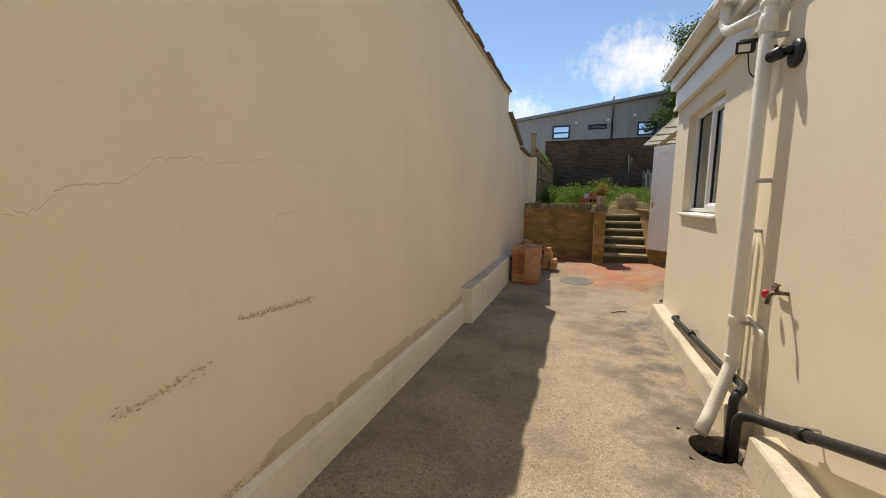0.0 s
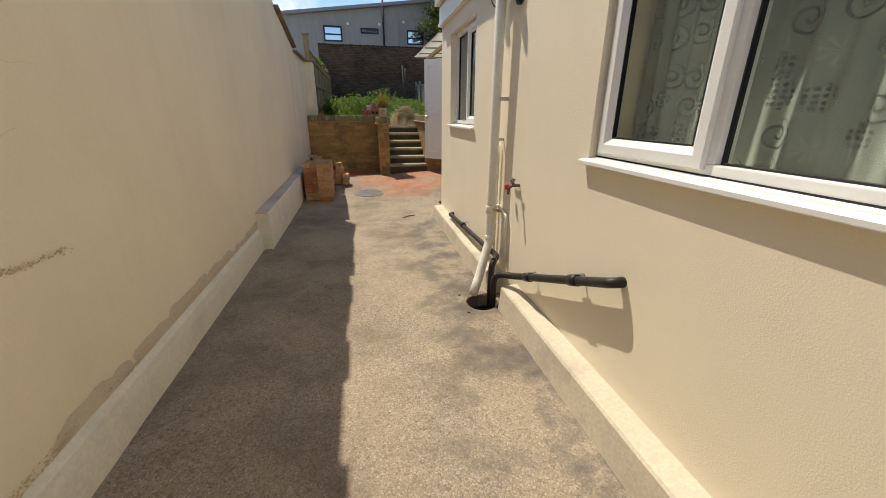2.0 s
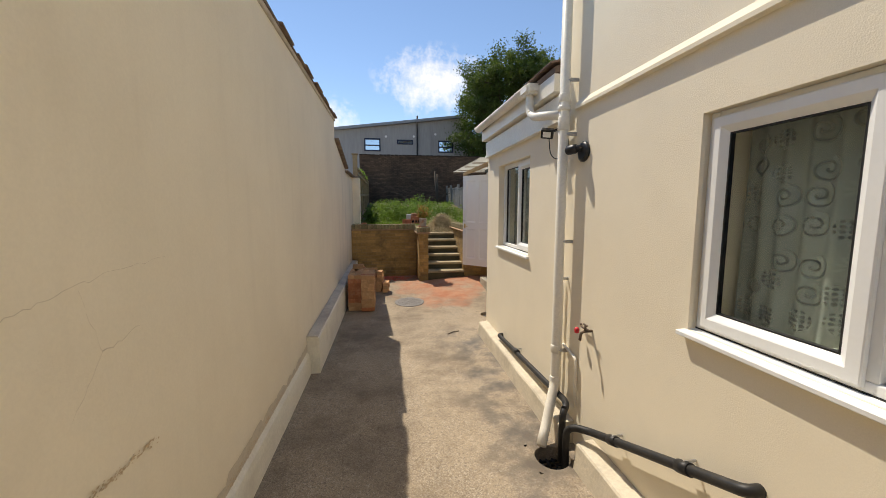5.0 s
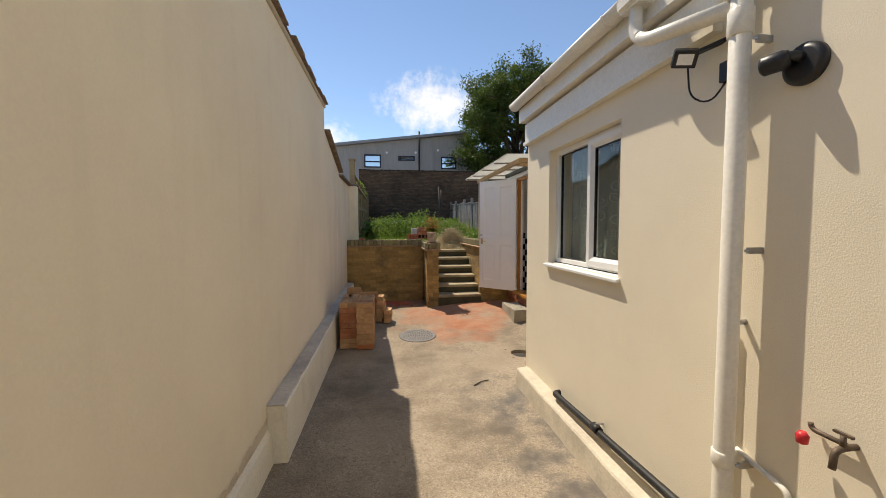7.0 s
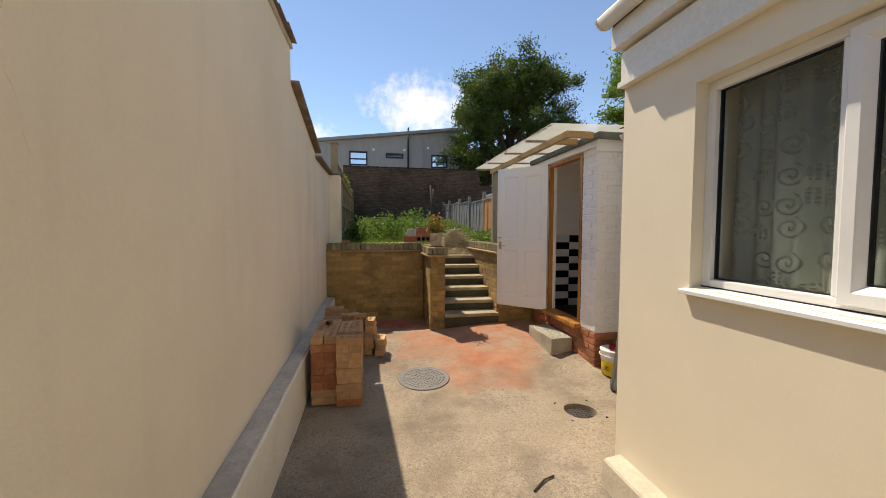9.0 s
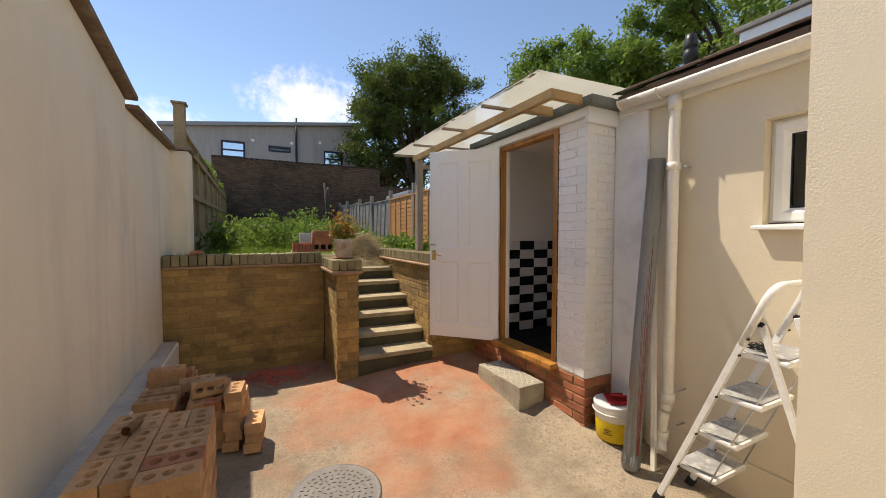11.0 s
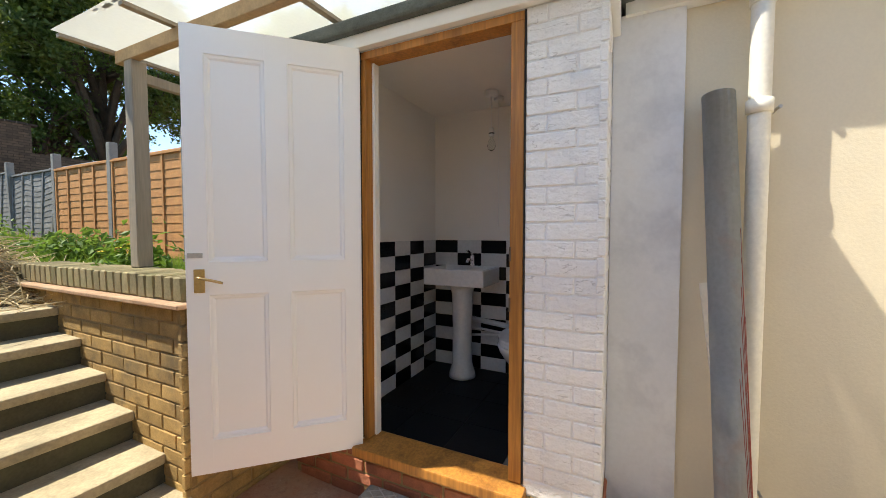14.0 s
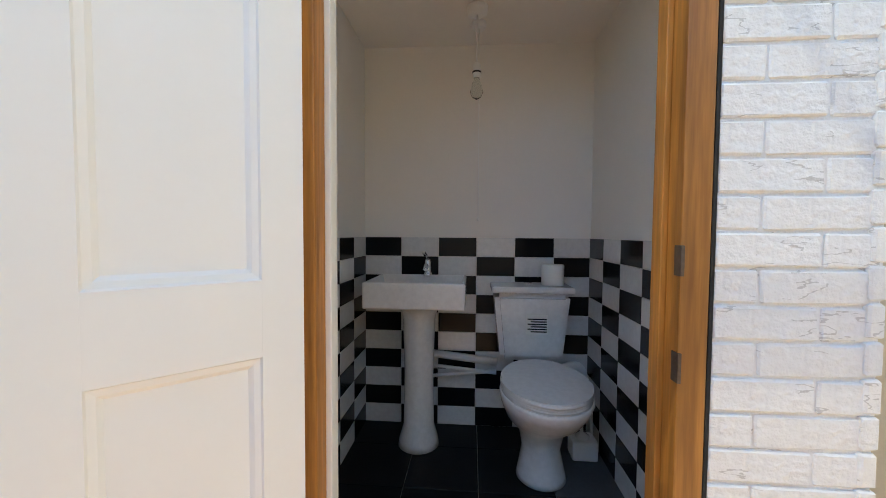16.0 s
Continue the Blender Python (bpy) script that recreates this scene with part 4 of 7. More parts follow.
    bmesh.ops.bevel(bm, geom=bm.edges[:], offset=0.004, segments=1, affect="EDGES")
    part("window_sill", bm, PVC, win, "white projecting sill")
    part("sill_joint", boxed(xo - 0.003, xo + 0.01, y0 + 0.002, y1 - 0.002, z0 + 0.004, z0 + 0.011), DARK, win, "dark dirty joint above the sill")
    return win


def net_curtain(x, hole, seed, group):
    """A gathered net curtain hanging in folds behind a window."""
    y0, y1, z0, z1 = hole
    rnd = random.Random(seed)
    bm = bmesh.new()
    n = 160
    last = None
    ph = [rnd.uniform(0, 6) for _ in range(4)]
    for i in range(n + 1):
        y = y0 + 0.03 + (y1 - y0 - 0.06) * i / n
        col = []
        for j in range(9):
            t = j / 8
            d = 0.034 * math.sin(y * 24 + ph[0] + 0.9 * t) * (0.4 + 0.6 * math.sin(y * 5 + ph[1])) + 0.012 * math.sin(y * 71 + ph[2] - t)
            col.append(bm.verts.new((x + d, y, z1 + 0.05 - (z1 - z0 + 0.15) * t)))
        if last:
            for a in range(8):
                q = bm.faces.new((last[a], col[a], col[a + 1], last[a + 1]))
                q.smooth = True
        last = col
    return solid("net_curtain", bm, LACE, "white lace net curtain with flowers hanging in folds", "curtain", group=group)


window_unit("window_1", RW, W1, ((0.345, 0.99, False), (1.04, 1.592, True)), "large white plastic casement window with net curtain")
net_curtain(RW + 0.20, W1, 1, "net curtains")
window_unit("window_2", RW, W2, ((3.682, 4.085, True), (4.13, 4.605, False)), "white plastic two-light window with net curtain", recess=0.065)
net_curtain(RW + 0.20, W2, 2, "net curtains")
window_unit("window_3", W3, W3WIN, ((5.33, 5.72, True),), "small white plastic window with dark glass", recess=0.075, sill=0.05, f=0.04)
for nm, x0, x1, y0, y1 in (("room_front", RW + 0.28, RW + 2.9, -0.6, 2.7), ("room_back", RW + 0.28, RW + 0.9, 3.3, 4.85), ("room_extension", W3 + 0.25, W3 + 1.2, 5.27, 6.2)):
    bm = bmesh.new()
    vs = box(bm, x0 + 0.003, x1, y0, y1, 0.3, 2.5)
    bmesh.ops.delete(bm, geom=[q for q in bm.faces if all(abs(v.co.x - x0 - 0.003) < 1e-4 for v in q.verts)], context="FACES_ONLY")
    solid("wall_" + nm, bm, WALL_WHITE, "plain inner room walls behind the window", "wall", kind="structure")

# ---- garden end: retaining walls, steps, lavatory ----
YW = 9.10
wall_retaining = solid("wall_retaining", boxed(LW + 0.002, 0.66, YW + 0.012, YW + 0.21, 0.0, 1.235), MORTAR, "yellow brick retaining wall with brick-on-edge coping", "wall", kind="structure")
solid("wall_wing", boxed(0.672, 0.868, 8.362, 9.85, 0.0, 1.16), MORTAR, "yellow brick wing wall beside the steps", "wall", kind="structure")
wall_wing = bpy.data.objects["wall_wing"]
solid("wall_steps_side", boxed(1.682, 1.88, 8.412, 10.35, 0.0, 1.225), MORTAR, "yellow brick wall on the steps' far side", "wall", kind="structure")
wall_side = bpy.data.objects["wall_steps_side"]
solid("wall_steps_return", boxed(1.881, 2.40, 8.412, 8.61, 0.0, 1.2), MORTAR, "yellow brick return wall", "wall", kind="structure")
wall_return = bpy.data.objects["wall_steps_return"]


def steps():
    st = thing("garden_steps", (1.27, 8.6, 0.2), "six worn mossy concrete steps between brick walls", "steps", kind="structure")
    for i in range(6):
        y, z = 8.33 + 0.27 * i, 0.345 + 0.152 * i
        # RISER carries shade in its colour as well as moss.
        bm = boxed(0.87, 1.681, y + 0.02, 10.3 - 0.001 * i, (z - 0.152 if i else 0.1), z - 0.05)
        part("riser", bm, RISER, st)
        bm = boxed(0.872, 1.679, y, y + 0.31, z - 0.05, z, 0.012)
        for v in bm.verts:
            v.co.z += 0.006 * noise.noise(v.co * 3.1) + (0.004 if v.co.y < y + 0.02 else 0) * noise.noise(v.co * 9)
            v.co.y += 0.006 * noise.noise(v.co * 5.3 + Vector((7, 1, 2)))
        part("tread", bm, STEP, st)


steps()

# ---- lavatory ----
DOOR = (7.015, 7.83, 0.47, 2.43)
LX1 = 3.62
lav_front = wall_with_holes("wall_lavatory_front", LAV + 0.012, LAV + 0.10, 6.71, 8.30, 0.0, 2.50, [DOOR], WHITE_BRICK, "white painted brick lavatory front over red brick footing")
lav_side = solid("wall_lavatory_side", boxed(LAV + 0.10, W3 + 0.1, 6.712, 6.80, 0.0, 2.50), WHITE_BRICK, "white painted brick lavatory side", "wall", kind="structure")
solid("wall_lavatory_south", boxed(LAV + 0.10, LX1, 6.80, 6.862, 0.2, 2.50), WALL_WHITE, "white painted inner lavatory wall", "wall", kind="structure")
solid("wall_lavatory_north", boxed(LAV + 0.10, LX1, 8.05, 8.30, 0.0, 2.50), WALL_WHITE, "white painted inner lavatory wall", "wall", kind="structure")
solid("wall_lavatory_back", boxed(3.43, LX1, 6.862, 8.05, 0.2, 2.50), WALL_WHITE, "white painted inner back wall", "wall", kind="structure")
solid("ceiling_lavatory", boxed(LAV + 0.10, LX1, 6.80, 8.30, 2.485, 2.4995), WALL_WHITE, "white lavatory ceiling", "ceiling", kind="structure")
floor_lav = solid("floor", boxed(LAV + 0.10, 3.43, 6.862, 8.05, 0.2, 0.472), GROUT, "black and grey tiled lavatory floor", "floor", kind="structure")
lav_roof = thing("lavatory_roof", (2.8, 7.5, 2.56), "flat felted lavatory roof with white fascia", "roof", kind="structure")
bm = boxed(LAV - 0.06, LX1 + 0.1, 6.62, 8.34, 2.502, 2.568, 0.014)
part("felt_edge", bm, FELT, lav_roof, "green-grey mineral felt")
bm = boxed(LAV - 0.03, LAV + 0.009, 6.68, 8.31, 2.435, 2.501, 0.004)
part("fascia", bm, PVC, lav_roof, "white painted fascia board")
part("fascia", boxed(LAV - 0.034, W3 - 0.004, 6.677, 6.709, 2.385, 2.501, 0.004), PVC, lav_roof)
board = solid("boarding", boxed(W3 - 0.035, W3 - 0.003, 6.44, 6.707, 0.14, 2.465, 0.004), BOARD_WHITE, "thinly whitewashed board covering the wall corner", "board", kind="structure")
for v in board.data.vertices:
    v.co.z += 0.06 * (v.co.y - 6.687) if v.co.z > 2 else 0.0


def door_lining():
    fr = thing("door_1", (LAV + 0.05, 7.42, 0.47), "open white panelled door in a brown varnished frame", "door", kind="structure")
    x0, x1 = LAV + 0.006, LAV + 0.098
    part("door_jamb", boxed(x0, x1, 7.017, 7.072, 0.50, 2.392, 0.004), OAK, fr)
    part("door_jamb", boxed(x0, x1, 7.798, 7.829, 0.50, 2.392, 0.004), OAK, fr)
    part("door_head", boxed(x0, x1, 7.017, 7.829, 2.392, 2.429, 0.004), OAK, fr)
    part("door_stop", boxed(x0 + 0.05, x1 - 0.002, 7.072, 7.086, 0.50, 2.392, 0.003), OAK, fr)
    part("door_stop", boxed(x0 + 0.05, x1 - 0.002, 7.783, 7.798, 0.50, 2.392, 0.003), WALL_WHITE, fr)
    bm = boxed(LAV - 0.07, x1 + 0.01, 6.995, 7.845, 0.452, 0.50, 0.008)
    for v in bm.verts:
        if v.co.x < LAV:
            v.co.z -= 0.012
    part("threshold", bm, OAK, fr, "worn brown varnished threshold")
    # Black strips draw the shaded gap between brick and lining.
    for y in (7.015, 7.83):
        part("joint_gap", boxed(LAV + 0.006, LAV + 0.02, y - 0.006, y + 0.001, 0.50, 2.43), DARK, fr, "dark gap beside the lining")
    for z in (1.25, 1.46):
        k = part("strike_plate", boxed(x0 - 0.004, x0 + 0.022, 7.066, 7.0735, z - 0.03, z + 0.03, 0.002), RUST, fr, "rusty latch plate")
    # the leaf, hinged and swung wide
    hinge, free = Vector((2.192, 7.836)), Vector((1.672, 8.366))
    w = (free - hinge).length
    ang = math.atan2(free.y - hinge.y, free.x - hinge.x)
    pl = Matrix.Translation((hinge.x, hinge.y, 0.475)) @ Matrix.Rotation(ang, 4, "Z")
    H, t = 1.955, 0.04

    def slab(u0, u1, z0, z1, d0, d1, bev=0.003):
        bm = boxed(u0, u1, d0, d1, z0, z1, bev)
        bm.transform(pl)
        return bm
    leaf = part("door_leaf", slab(0.002, w - 0.002, 0.002, H - 0.002, 0.018, 0.022), DOOR_WHITE, fr, "white painted panelled door leaf")
    ua, ub, uc, ud = 0.078, w / 2 - 0.048, w / 2 + 0.048, w - 0.086
    zs = [0.0, 0.15, 0.80, 0.945, 1.84, H]
    for u0, u1 in ((0, ua), (ub, uc), (ud, w)):
        part("stile", slab(u0, u1, 0, H, 0, t, 0.0004), DOOR_WHITE, leaf)
    for z0, z1 in ((0, zs[1]), (zs[2], zs[3]), (zs[4], H)):
        for u0, u1 in ((ua, ub), (uc, ud)):
            part("rail", slab(u0, u1, z0, z1, 0.0, t, 0.0004), DOOR_WHITE, leaf)
    for z0, z1 in ((zs[1], zs[2]), (zs[3], zs[4])):
        for u0, u1 in ((ua, ub), (uc, ud)):
            bm = bmesh.new()
            m1, m2 = 0.022, 0.05
            for side, s in ((0.0, 1), (t, -1)):
                rings = []
                for inset, d in ((0.0, 0.0), (0.003, 0.005), (0.014, 0.007), (m1, 0.014)):
                    y = side + s * d
                    rings.append([bm.verts.new(p) for p in ((u0 + inset, y, z0 + inset), (u1 - inset, y, z0 + inset), (u1 - inset, y, z1 - inset), (u0 + inset, y, z1 - inset))])
                for a, c in zip(rings, rings[1:]):
                    for k in range(4):
                        q = (k + 1) % 4
                        bm.faces.new((a[k], a[q], c[q], c[k]))
                bm.faces.new(rings[-1])
            bm.transform(pl)
            part("panel", bm, DOOR_WHITE, leaf)
    for d, s in ((0.0, -1), (t, 1)):
        bm = slab(w - 0.072, w - 0.030, 0.812, 0.915, min(d, d + s * 0.004), max(d, d + s * 0.004), 0.0015)
        plate = part("handle_plate", bm, BRASS, leaf, "worn brass handle plate")
        bm = bmesh.new()
        pts = bend([(w - 0.052, d, 0.882), (w - 0.052, d + s * 0.045, 0.882), (w - 0.10, d + s * 0.05, 0.872), (w - 0.15, d + s * 0.045, 0.856)], 0.018)
        tube(bm, pts, 0.006, 10)
        bm.transform(pl)
        part("lever", bm, BRASS, plate)
        bm = slab(w - 0.066, w - 0.008, 0.964, 0.986, min(d, d + s * 0.004), max(d, d + s * 0.004), 0.001)
        part("latch_bolt", bm, STEEL, leaf, "small steel bolt")
    for z in (0.25, 1.72):
        bm = bmesh.new()
        tube(bm, [(0.0, 0.0, z - 0.045), (0.0, 0.0, z + 0.045)], 0.007, 10)
        bm.transform(pl)
        part("hinge", bm, BRASS, leaf)


door_lining()
part("footing_core", boxed(LAV + 0.007, LAV + 0.0115, 6.71, 8.30, 0.0, 0.457), MORTAR, lav_front, "dirty mortar of the footing")
part("footing_core", boxed(LAV + 0.012, W3 - 0.04, 6.7075, 6.7115, 0.0, 0.457), MORTAR, lav_side, "dirty mortar of the footing")

# ---- pipes and fittings on the house wall ----


def gutter(name, x, y0, y1, z0, z1, material, label, r=0.055):
    """A half-round gutter along y, falling from z0 to z1, with brackets."""
    g = thing(name, (x, (y0 + y1) / 2, min(z0, z1) - r), label, "gutter", "gutters")
    bm = bmesh.new()
    rows = []
    n = 12
    for y, z in ((y0, z0), (y1, z1)):
        rows.append([bm.verts.new((x + rr * math.cos(math.pi + math.pi * k / n), y, z + rr * math.sin(math.pi + math.pi * k / n))) for rr in (r, r - 0.004) for k in range(n + 1)])
    a, c = rows
    m = n + 1
    for k in range(n):
        bm.faces.new((a[k], a[k + 1], c[k + 1], c[k])).smooth = True
        bm.faces.new((a[m + k], a[m + k + 1], c[m + k + 1], c[m + k])).smooth = True
        for row in rows:
            bm.faces.new((row[k], row[k + 1], row[m + k + 1], row[m + k]))
    for k in (0, n):
        bm.faces.new((a[k], c[k], c[m + k], a[m + k]))
    part("trough", bm, material, g)
    for y, z in ((y0, z0), (y1, z1)):
        bm = bmesh.new()
        ring = [bm.verts.new((x + (r + 0.003) * math.cos(math.pi + math.pi * k / n), y, z + (r + 0.003) * math.sin(math.pi + math.pi * k / n))) for k in range(n + 1)]
        q = bm.faces.new(ring)
        ext = bmesh.ops.extrude_face_region(bm, geom=[q])
        for v in ext["geom"]:
            if isinstance(v, bmesh.types.BMVert):
                v.co.y += 0.012
        part("end_cap", bm, material, g)
    y = y0 + 0.25
    while y < y1 - 0.1:
        z = z0 + (z1 - z0) * (y - y0) / (y1 - y0)
        bm = bmesh.new()
        tube(bm, [(x + (r + 0.004) * math.cos(math.pi + math.pi * k / n), y, z + (r + 0.004) * math.sin(math.pi + math.pi * k / n)) for k in range(n + 1)], 0.006, 6)
        part("bracket", bm, material, g)
        y += 0.85
    return g


gutter("gutter", RW - 0.135, 3.30, 5.18, 2.77, 2.795, PIPE_CREAM, "cream painted half-round gutter below the tiled roof")
gutter("gutter", W3 - 0.12, 5.19, 6.58, 2.515, 2.53, PIPE_CREAM, "cream painted half-round gutter on the extension")


def downpipe_house():
    """The tall downpipe with a branch from the gutter, clips and a slanting shoe into the gully."""
    x, y = RW - 0.075, 2.80
    d = thing("downpipe", (x, y, 0.2), "cream painted downpipe with a branch from the gutter", "downpipe", "downpipes")
    bm = bmesh.new()
    tube(bm, bend([(x, y, 5.5), (x, y, 0.40), (x - 0.12, y - 0.13, 0.14), (x - 0.195, y - 0.225, 0.03)], 0.05), 0.036, 18)
    part("pipe", bm, PIPE_CREAM, d)
    bm = bmesh.new()
    tube(bm, bend([(x - 0.06, 3.33, 2.72), (x - 0.06, 3.33, 2.56), (x - 0.06, 3.25, 2.50), (x, y + 0.02, 2.42)], 0.05), 0.033, 16)
    part("branch", bm, PIPE_CREAM, d)
    bm = bmesh.new()
    box(bm, x - 0.12, x + 0.005, 3.24, 3.42, 2.69, 2.775)
    bmesh.ops.bevel(bm, geom=bm.edges[:], offset=0.02, segments=3, affect="EDGES")
    part("outlet", bm, PIPE_CREAM, d)
    for z0, z1, r in ((2.30, 2.40, 0.043), (2.50, 2.56, 0.042), (2.44, 2.475, 0.045), (0.64, 0.70, 0.042), (0.37, 0.45, 0.042)):
        bm = bmesh.new()
        tube(bm, [(x, y, z0), (x, y, z0 + 0.006), (x, y, z1 - 0.006), (x, y, z1)], [r - 0.004, r, r, r - 0.004], 18)
        part("collar", bm, PIPE_CREAM, d)
    for z in (2.27, 0.67, 2.64, 1.5):
        bm = bmesh.new()
        tube(bm, [(x, y - 0.055, z), (x + 0.08, y - 0.055, z)], 0.005, 8)
        box(bm, x + 0.012, x + 0.073, y - 0.062, y - 0.048, z - 0.012, z + 0.012)
        part("clip", bm, STEEL, d)


downpipe_house()


def downpipe_yard():
    x, y = W3 - 0.085, 6.215
    d = thing("downpipe", (x, y, 0.1), "cream painted downpipe with a curved shoe on the extension wall", "downpipe", "downpipes")
    bm = bmesh.new()
    tube(bm, bend([(x, y, 2.48), (x, y, 0.42), (x - 0.04, y + 0.01, 0.33), (x - 0.04, y + 0.015, 0.2), (x - 0.10, y - 0.03, 0.13)], 0.05), 0.034, 16, caps=False)
    part("pipe", bm, PIPE_CREAM, d)
    for p, q in (((x, y, 0.43), (x, y, 0.50)), ((x - 0.04, y + 0.012, 0.19), (x - 0.04, y + 0.01, 0.25)), ((x, y, 2.37), (x, y, 2.46)), ((x, y, 1.98), (x, y, 2.03))):
        bm = bmesh.new()
        tube(bm, [p, q], 0.041, 16)
        part("collar", bm, PIPE_CREAM, d)
    for z in (0.53, 0.3, 2.0):
        bm = bmesh.new()
        tube(bm, [(x, y - 0.06, z), (x + 0.085, y - 0.06, z)], 0.006, 8)
        part("clip", bm, STEEL, d)
    return d


downpipe_yard()


def waste_pipe(pts, r, clips, label):
    w = thing("waste_pipe", pts[0], label, "pipe", "waste pipes")
    bm = bmesh.new()
    tube(bm, bend(pts, 0.04), r, 16)
    part("pipe", bm, BLACK_PIPE, w)
    for p, q in clips:
        p, q = Vector(p), Vector(q)
        bm = bmesh.new()
        tube(bm, [p, q], r + 0.006, 16)
        part("joint", bm, BLACK_PIPE, w)
        m = (p + q) / 2
        bm = boxed(m.x - 0.01, m.x + r + 0.03, m.y - 0.004, m.y + 0.004, m.z + r, m.z + r + 0.012, 0.002)
        part("clip", bm, STEEL, w)
    return w


waste_pipe([(RW + 0.01, 1.25, 0.715), (RW - 0.055, 1.25, 0.715), (RW - 0.055, 2.30, 0.29), (RW - 0.11, 2.40, 0.265), (RW - 0.15, 2.44, 0.23), (RW - 0.15, 2.44, -0.05)], 0.024,
           [((RW - 0.055, 1.50, 0.614), (RW - 0.055, 1.57, 0.586)), ((RW - 0.055, 2.02, 0.403), (RW - 0.055, 2.09, 0.375))], "black waste pipe sloping down the wall to the gully")
waste_pipe([(RW + 0.01, 4.39, 0.222), (RW - 0.05, 4.39, 0.222), (RW - 0.05, 2.95, 0.29), (RW - 0.06, 2.66, 0.32), (RW - 0.10, 2.55, 0.34), (RW - 0.15, 2.505, 0.31), (RW - 0.15, 2.505, -0.05)], 0.024,
           [((RW - 0.05, 3.72, 0.262), (RW - 0.05, 3.79, 0.264))], "black waste pipe running low along the wall to the gully")
bm = bmesh.new()
for k in range(5):
    beam(bm, (1.03, 2.40 + 0.045 * k, -0.10), (1.25, 2.40 + 0.045 * k, -0.10), 0.012, 0.012)
    beam(bm, (1.05 + 0.045 * k, 2.38, -0.098), (1.05 + 0.045 * k, 2.60, -0.098), 0.012, 0.012)
solid("gully_grate", bm, BLACK_PLASTIC, "black plastic grate in the wet drain gully", "grate", "drain grates")


def tap():
    t = thing("garden_tap", (RW, 2.62, 0.83), "dull brown garden tap with a red plug on a wall pipe", "tap")
    y, z = 2.48, 0.925
    bm = bmesh.new()
    tube(bm, bend([(RW + 0.005, y - 0.05, z), (RW - 0.05, y - 0.05, z), (RW - 0.078, y - 0.05, z - 0.008), (RW - 0.085, y - 0.05, z - 0.06)], 0.014), [0.0095] * 14, 10)
    part("body", bm, RUST, t)
    bm = bmesh.new()
    tube(bm, [(RW - 0.05, y - 0.05, z), (RW - 0.05, y - 0.05, z + 0.04)], 0.008, 10)
    beam(bm, (RW - 0.05, y - 0.075, z + 0.044), (RW - 0.05, y - 0.025, z + 0.044), 0.010, 0.008)
    part("handle", bm, RUST, t)
    bm = bmesh.new()
    lathe(bm, [(0.006, -0.03), (0.016, -0.025), (0.018, 0.0), (0.010, 0.012)], (RW - 0.05, y + 0.06, z - 0.02), 14)
    part("plug", bm, RED_PLASTIC, t, "red plastic plug")
    bm = bmesh.new()
    tube(bm, bend([(RW - 0.02, y - 0.05, z), (RW - 0.02, y + 0.06, z), (RW - 0.02, y + 0.06, z + 0.02)], 0.02), 0.008, 10)
    part("elbow", bm, RUST, t)
    bm = bmesh.new()
    tube(bm, [(RW - 0.018, 2.84, 0.3), (RW - 0.018, 2.84, 1.18)], 0.009, 10)
    part("supply_pipe", bm, PIPE_CREAM, t, "cream painted supply pipe")
    bm = bmesh.new()
    tube(bm, bend([(RW - 0.018, 2.80, 0.70), (RW - 0.018, 2.60, 0.66), (RW - 0.018, 2.585, 0.30)], 0.025), 0.011, 10)
    part("overflow_pipe", bm, PIPE_CREAM, t, "cream painted small pipe")
    bm = bmesh.new()
    tube(bm, [(RW + 0.005, 2.80, 1.215), (RW - 0.05, 2.80, 1.215)], 0.011, 10)
    part("stub", bm, STEEL, t)


tap()


def floodlight():
    f = thing("floodlight", (RW, 3.0, 2.3), "small black floodlight with a dangling cable", "lamp")
    c = Vector((RW - 0.09, 3.05, 2.33))
    m = Matrix.Translation(c) @ Euler((radians(10), radians(-35), radians(55))).to_matrix().to_4x4()
    bm = boxed(-0.022, 0.022, -0.048, 0.048, -0.038, 0.038, 0.009)
    bm.transform(m)
    part("housing", bm, BLACK_PLASTIC, f)
    bm = boxed(-0.0245, -0.0222, -0.030, 0.030, -0.022, 0.022)
    bm.transform(m)
    part("lens", bm, CERAMIC, f, "white lamp face")
    bm = bmesh.new()
    beam(bm, c, (RW, 2.93, 2.36), 0.03, 0.012)
    part("bracket", bm, BLACK_PLASTIC, f)
    part("junction_box", boxed(RW - 0.035, RW - 0.001, 2.86, 2.93, 2.18, 2.26, 0.005), BLACK_PLASTIC, f)
    bm = bmesh.new()
    tube(bm, bend([c + Vector((0.015, 0, -0.035)), c + Vector((0.03, 0.0, -0.17)), (RW - 0.03, 2.97, 2.11), (RW - 0.02, 2.91, 2.18)], 0.05), 0.004, 8)
    part("cable", bm, BLACK_PLASTIC, f)


floodlight()


def wall_camera():
    f = thing("security_camera", (RW, 2.63, 2.13), "black bullet security camera on a round base", "camera")
    bm = bmesh.new()
    tube(bm, [(RW - 0.001, 2.62, 2.13), (RW - 0.018, 2.62, 2.13), (RW - 0.026, 2.62, 2.13)], [0.068, 0.068, 0.05], 28)
    part("base", bm, BLACK_PLASTIC, f)
    bm = bmesh.new()
    tube(bm, bend([(RW - 0.02, 2.62, 2.15), (RW - 0.045, 2.63, 2.16), (RW - 0.06, 2.64, 2.155)], 0.012), 0.017, 12)
    part("arm", bm, BLACK_PLASTIC, f)
    bm = bmesh.new()
    tube(bm, [(RW - 0.05, 2.635, 2.155), (RW - 0.058, 2.65, 2.152), (RW - 0.088, 2.695, 2.146), (RW - 0.089, 2.698, 2.146)], [0.025, 0.033, 0.033, 0.027], 20)
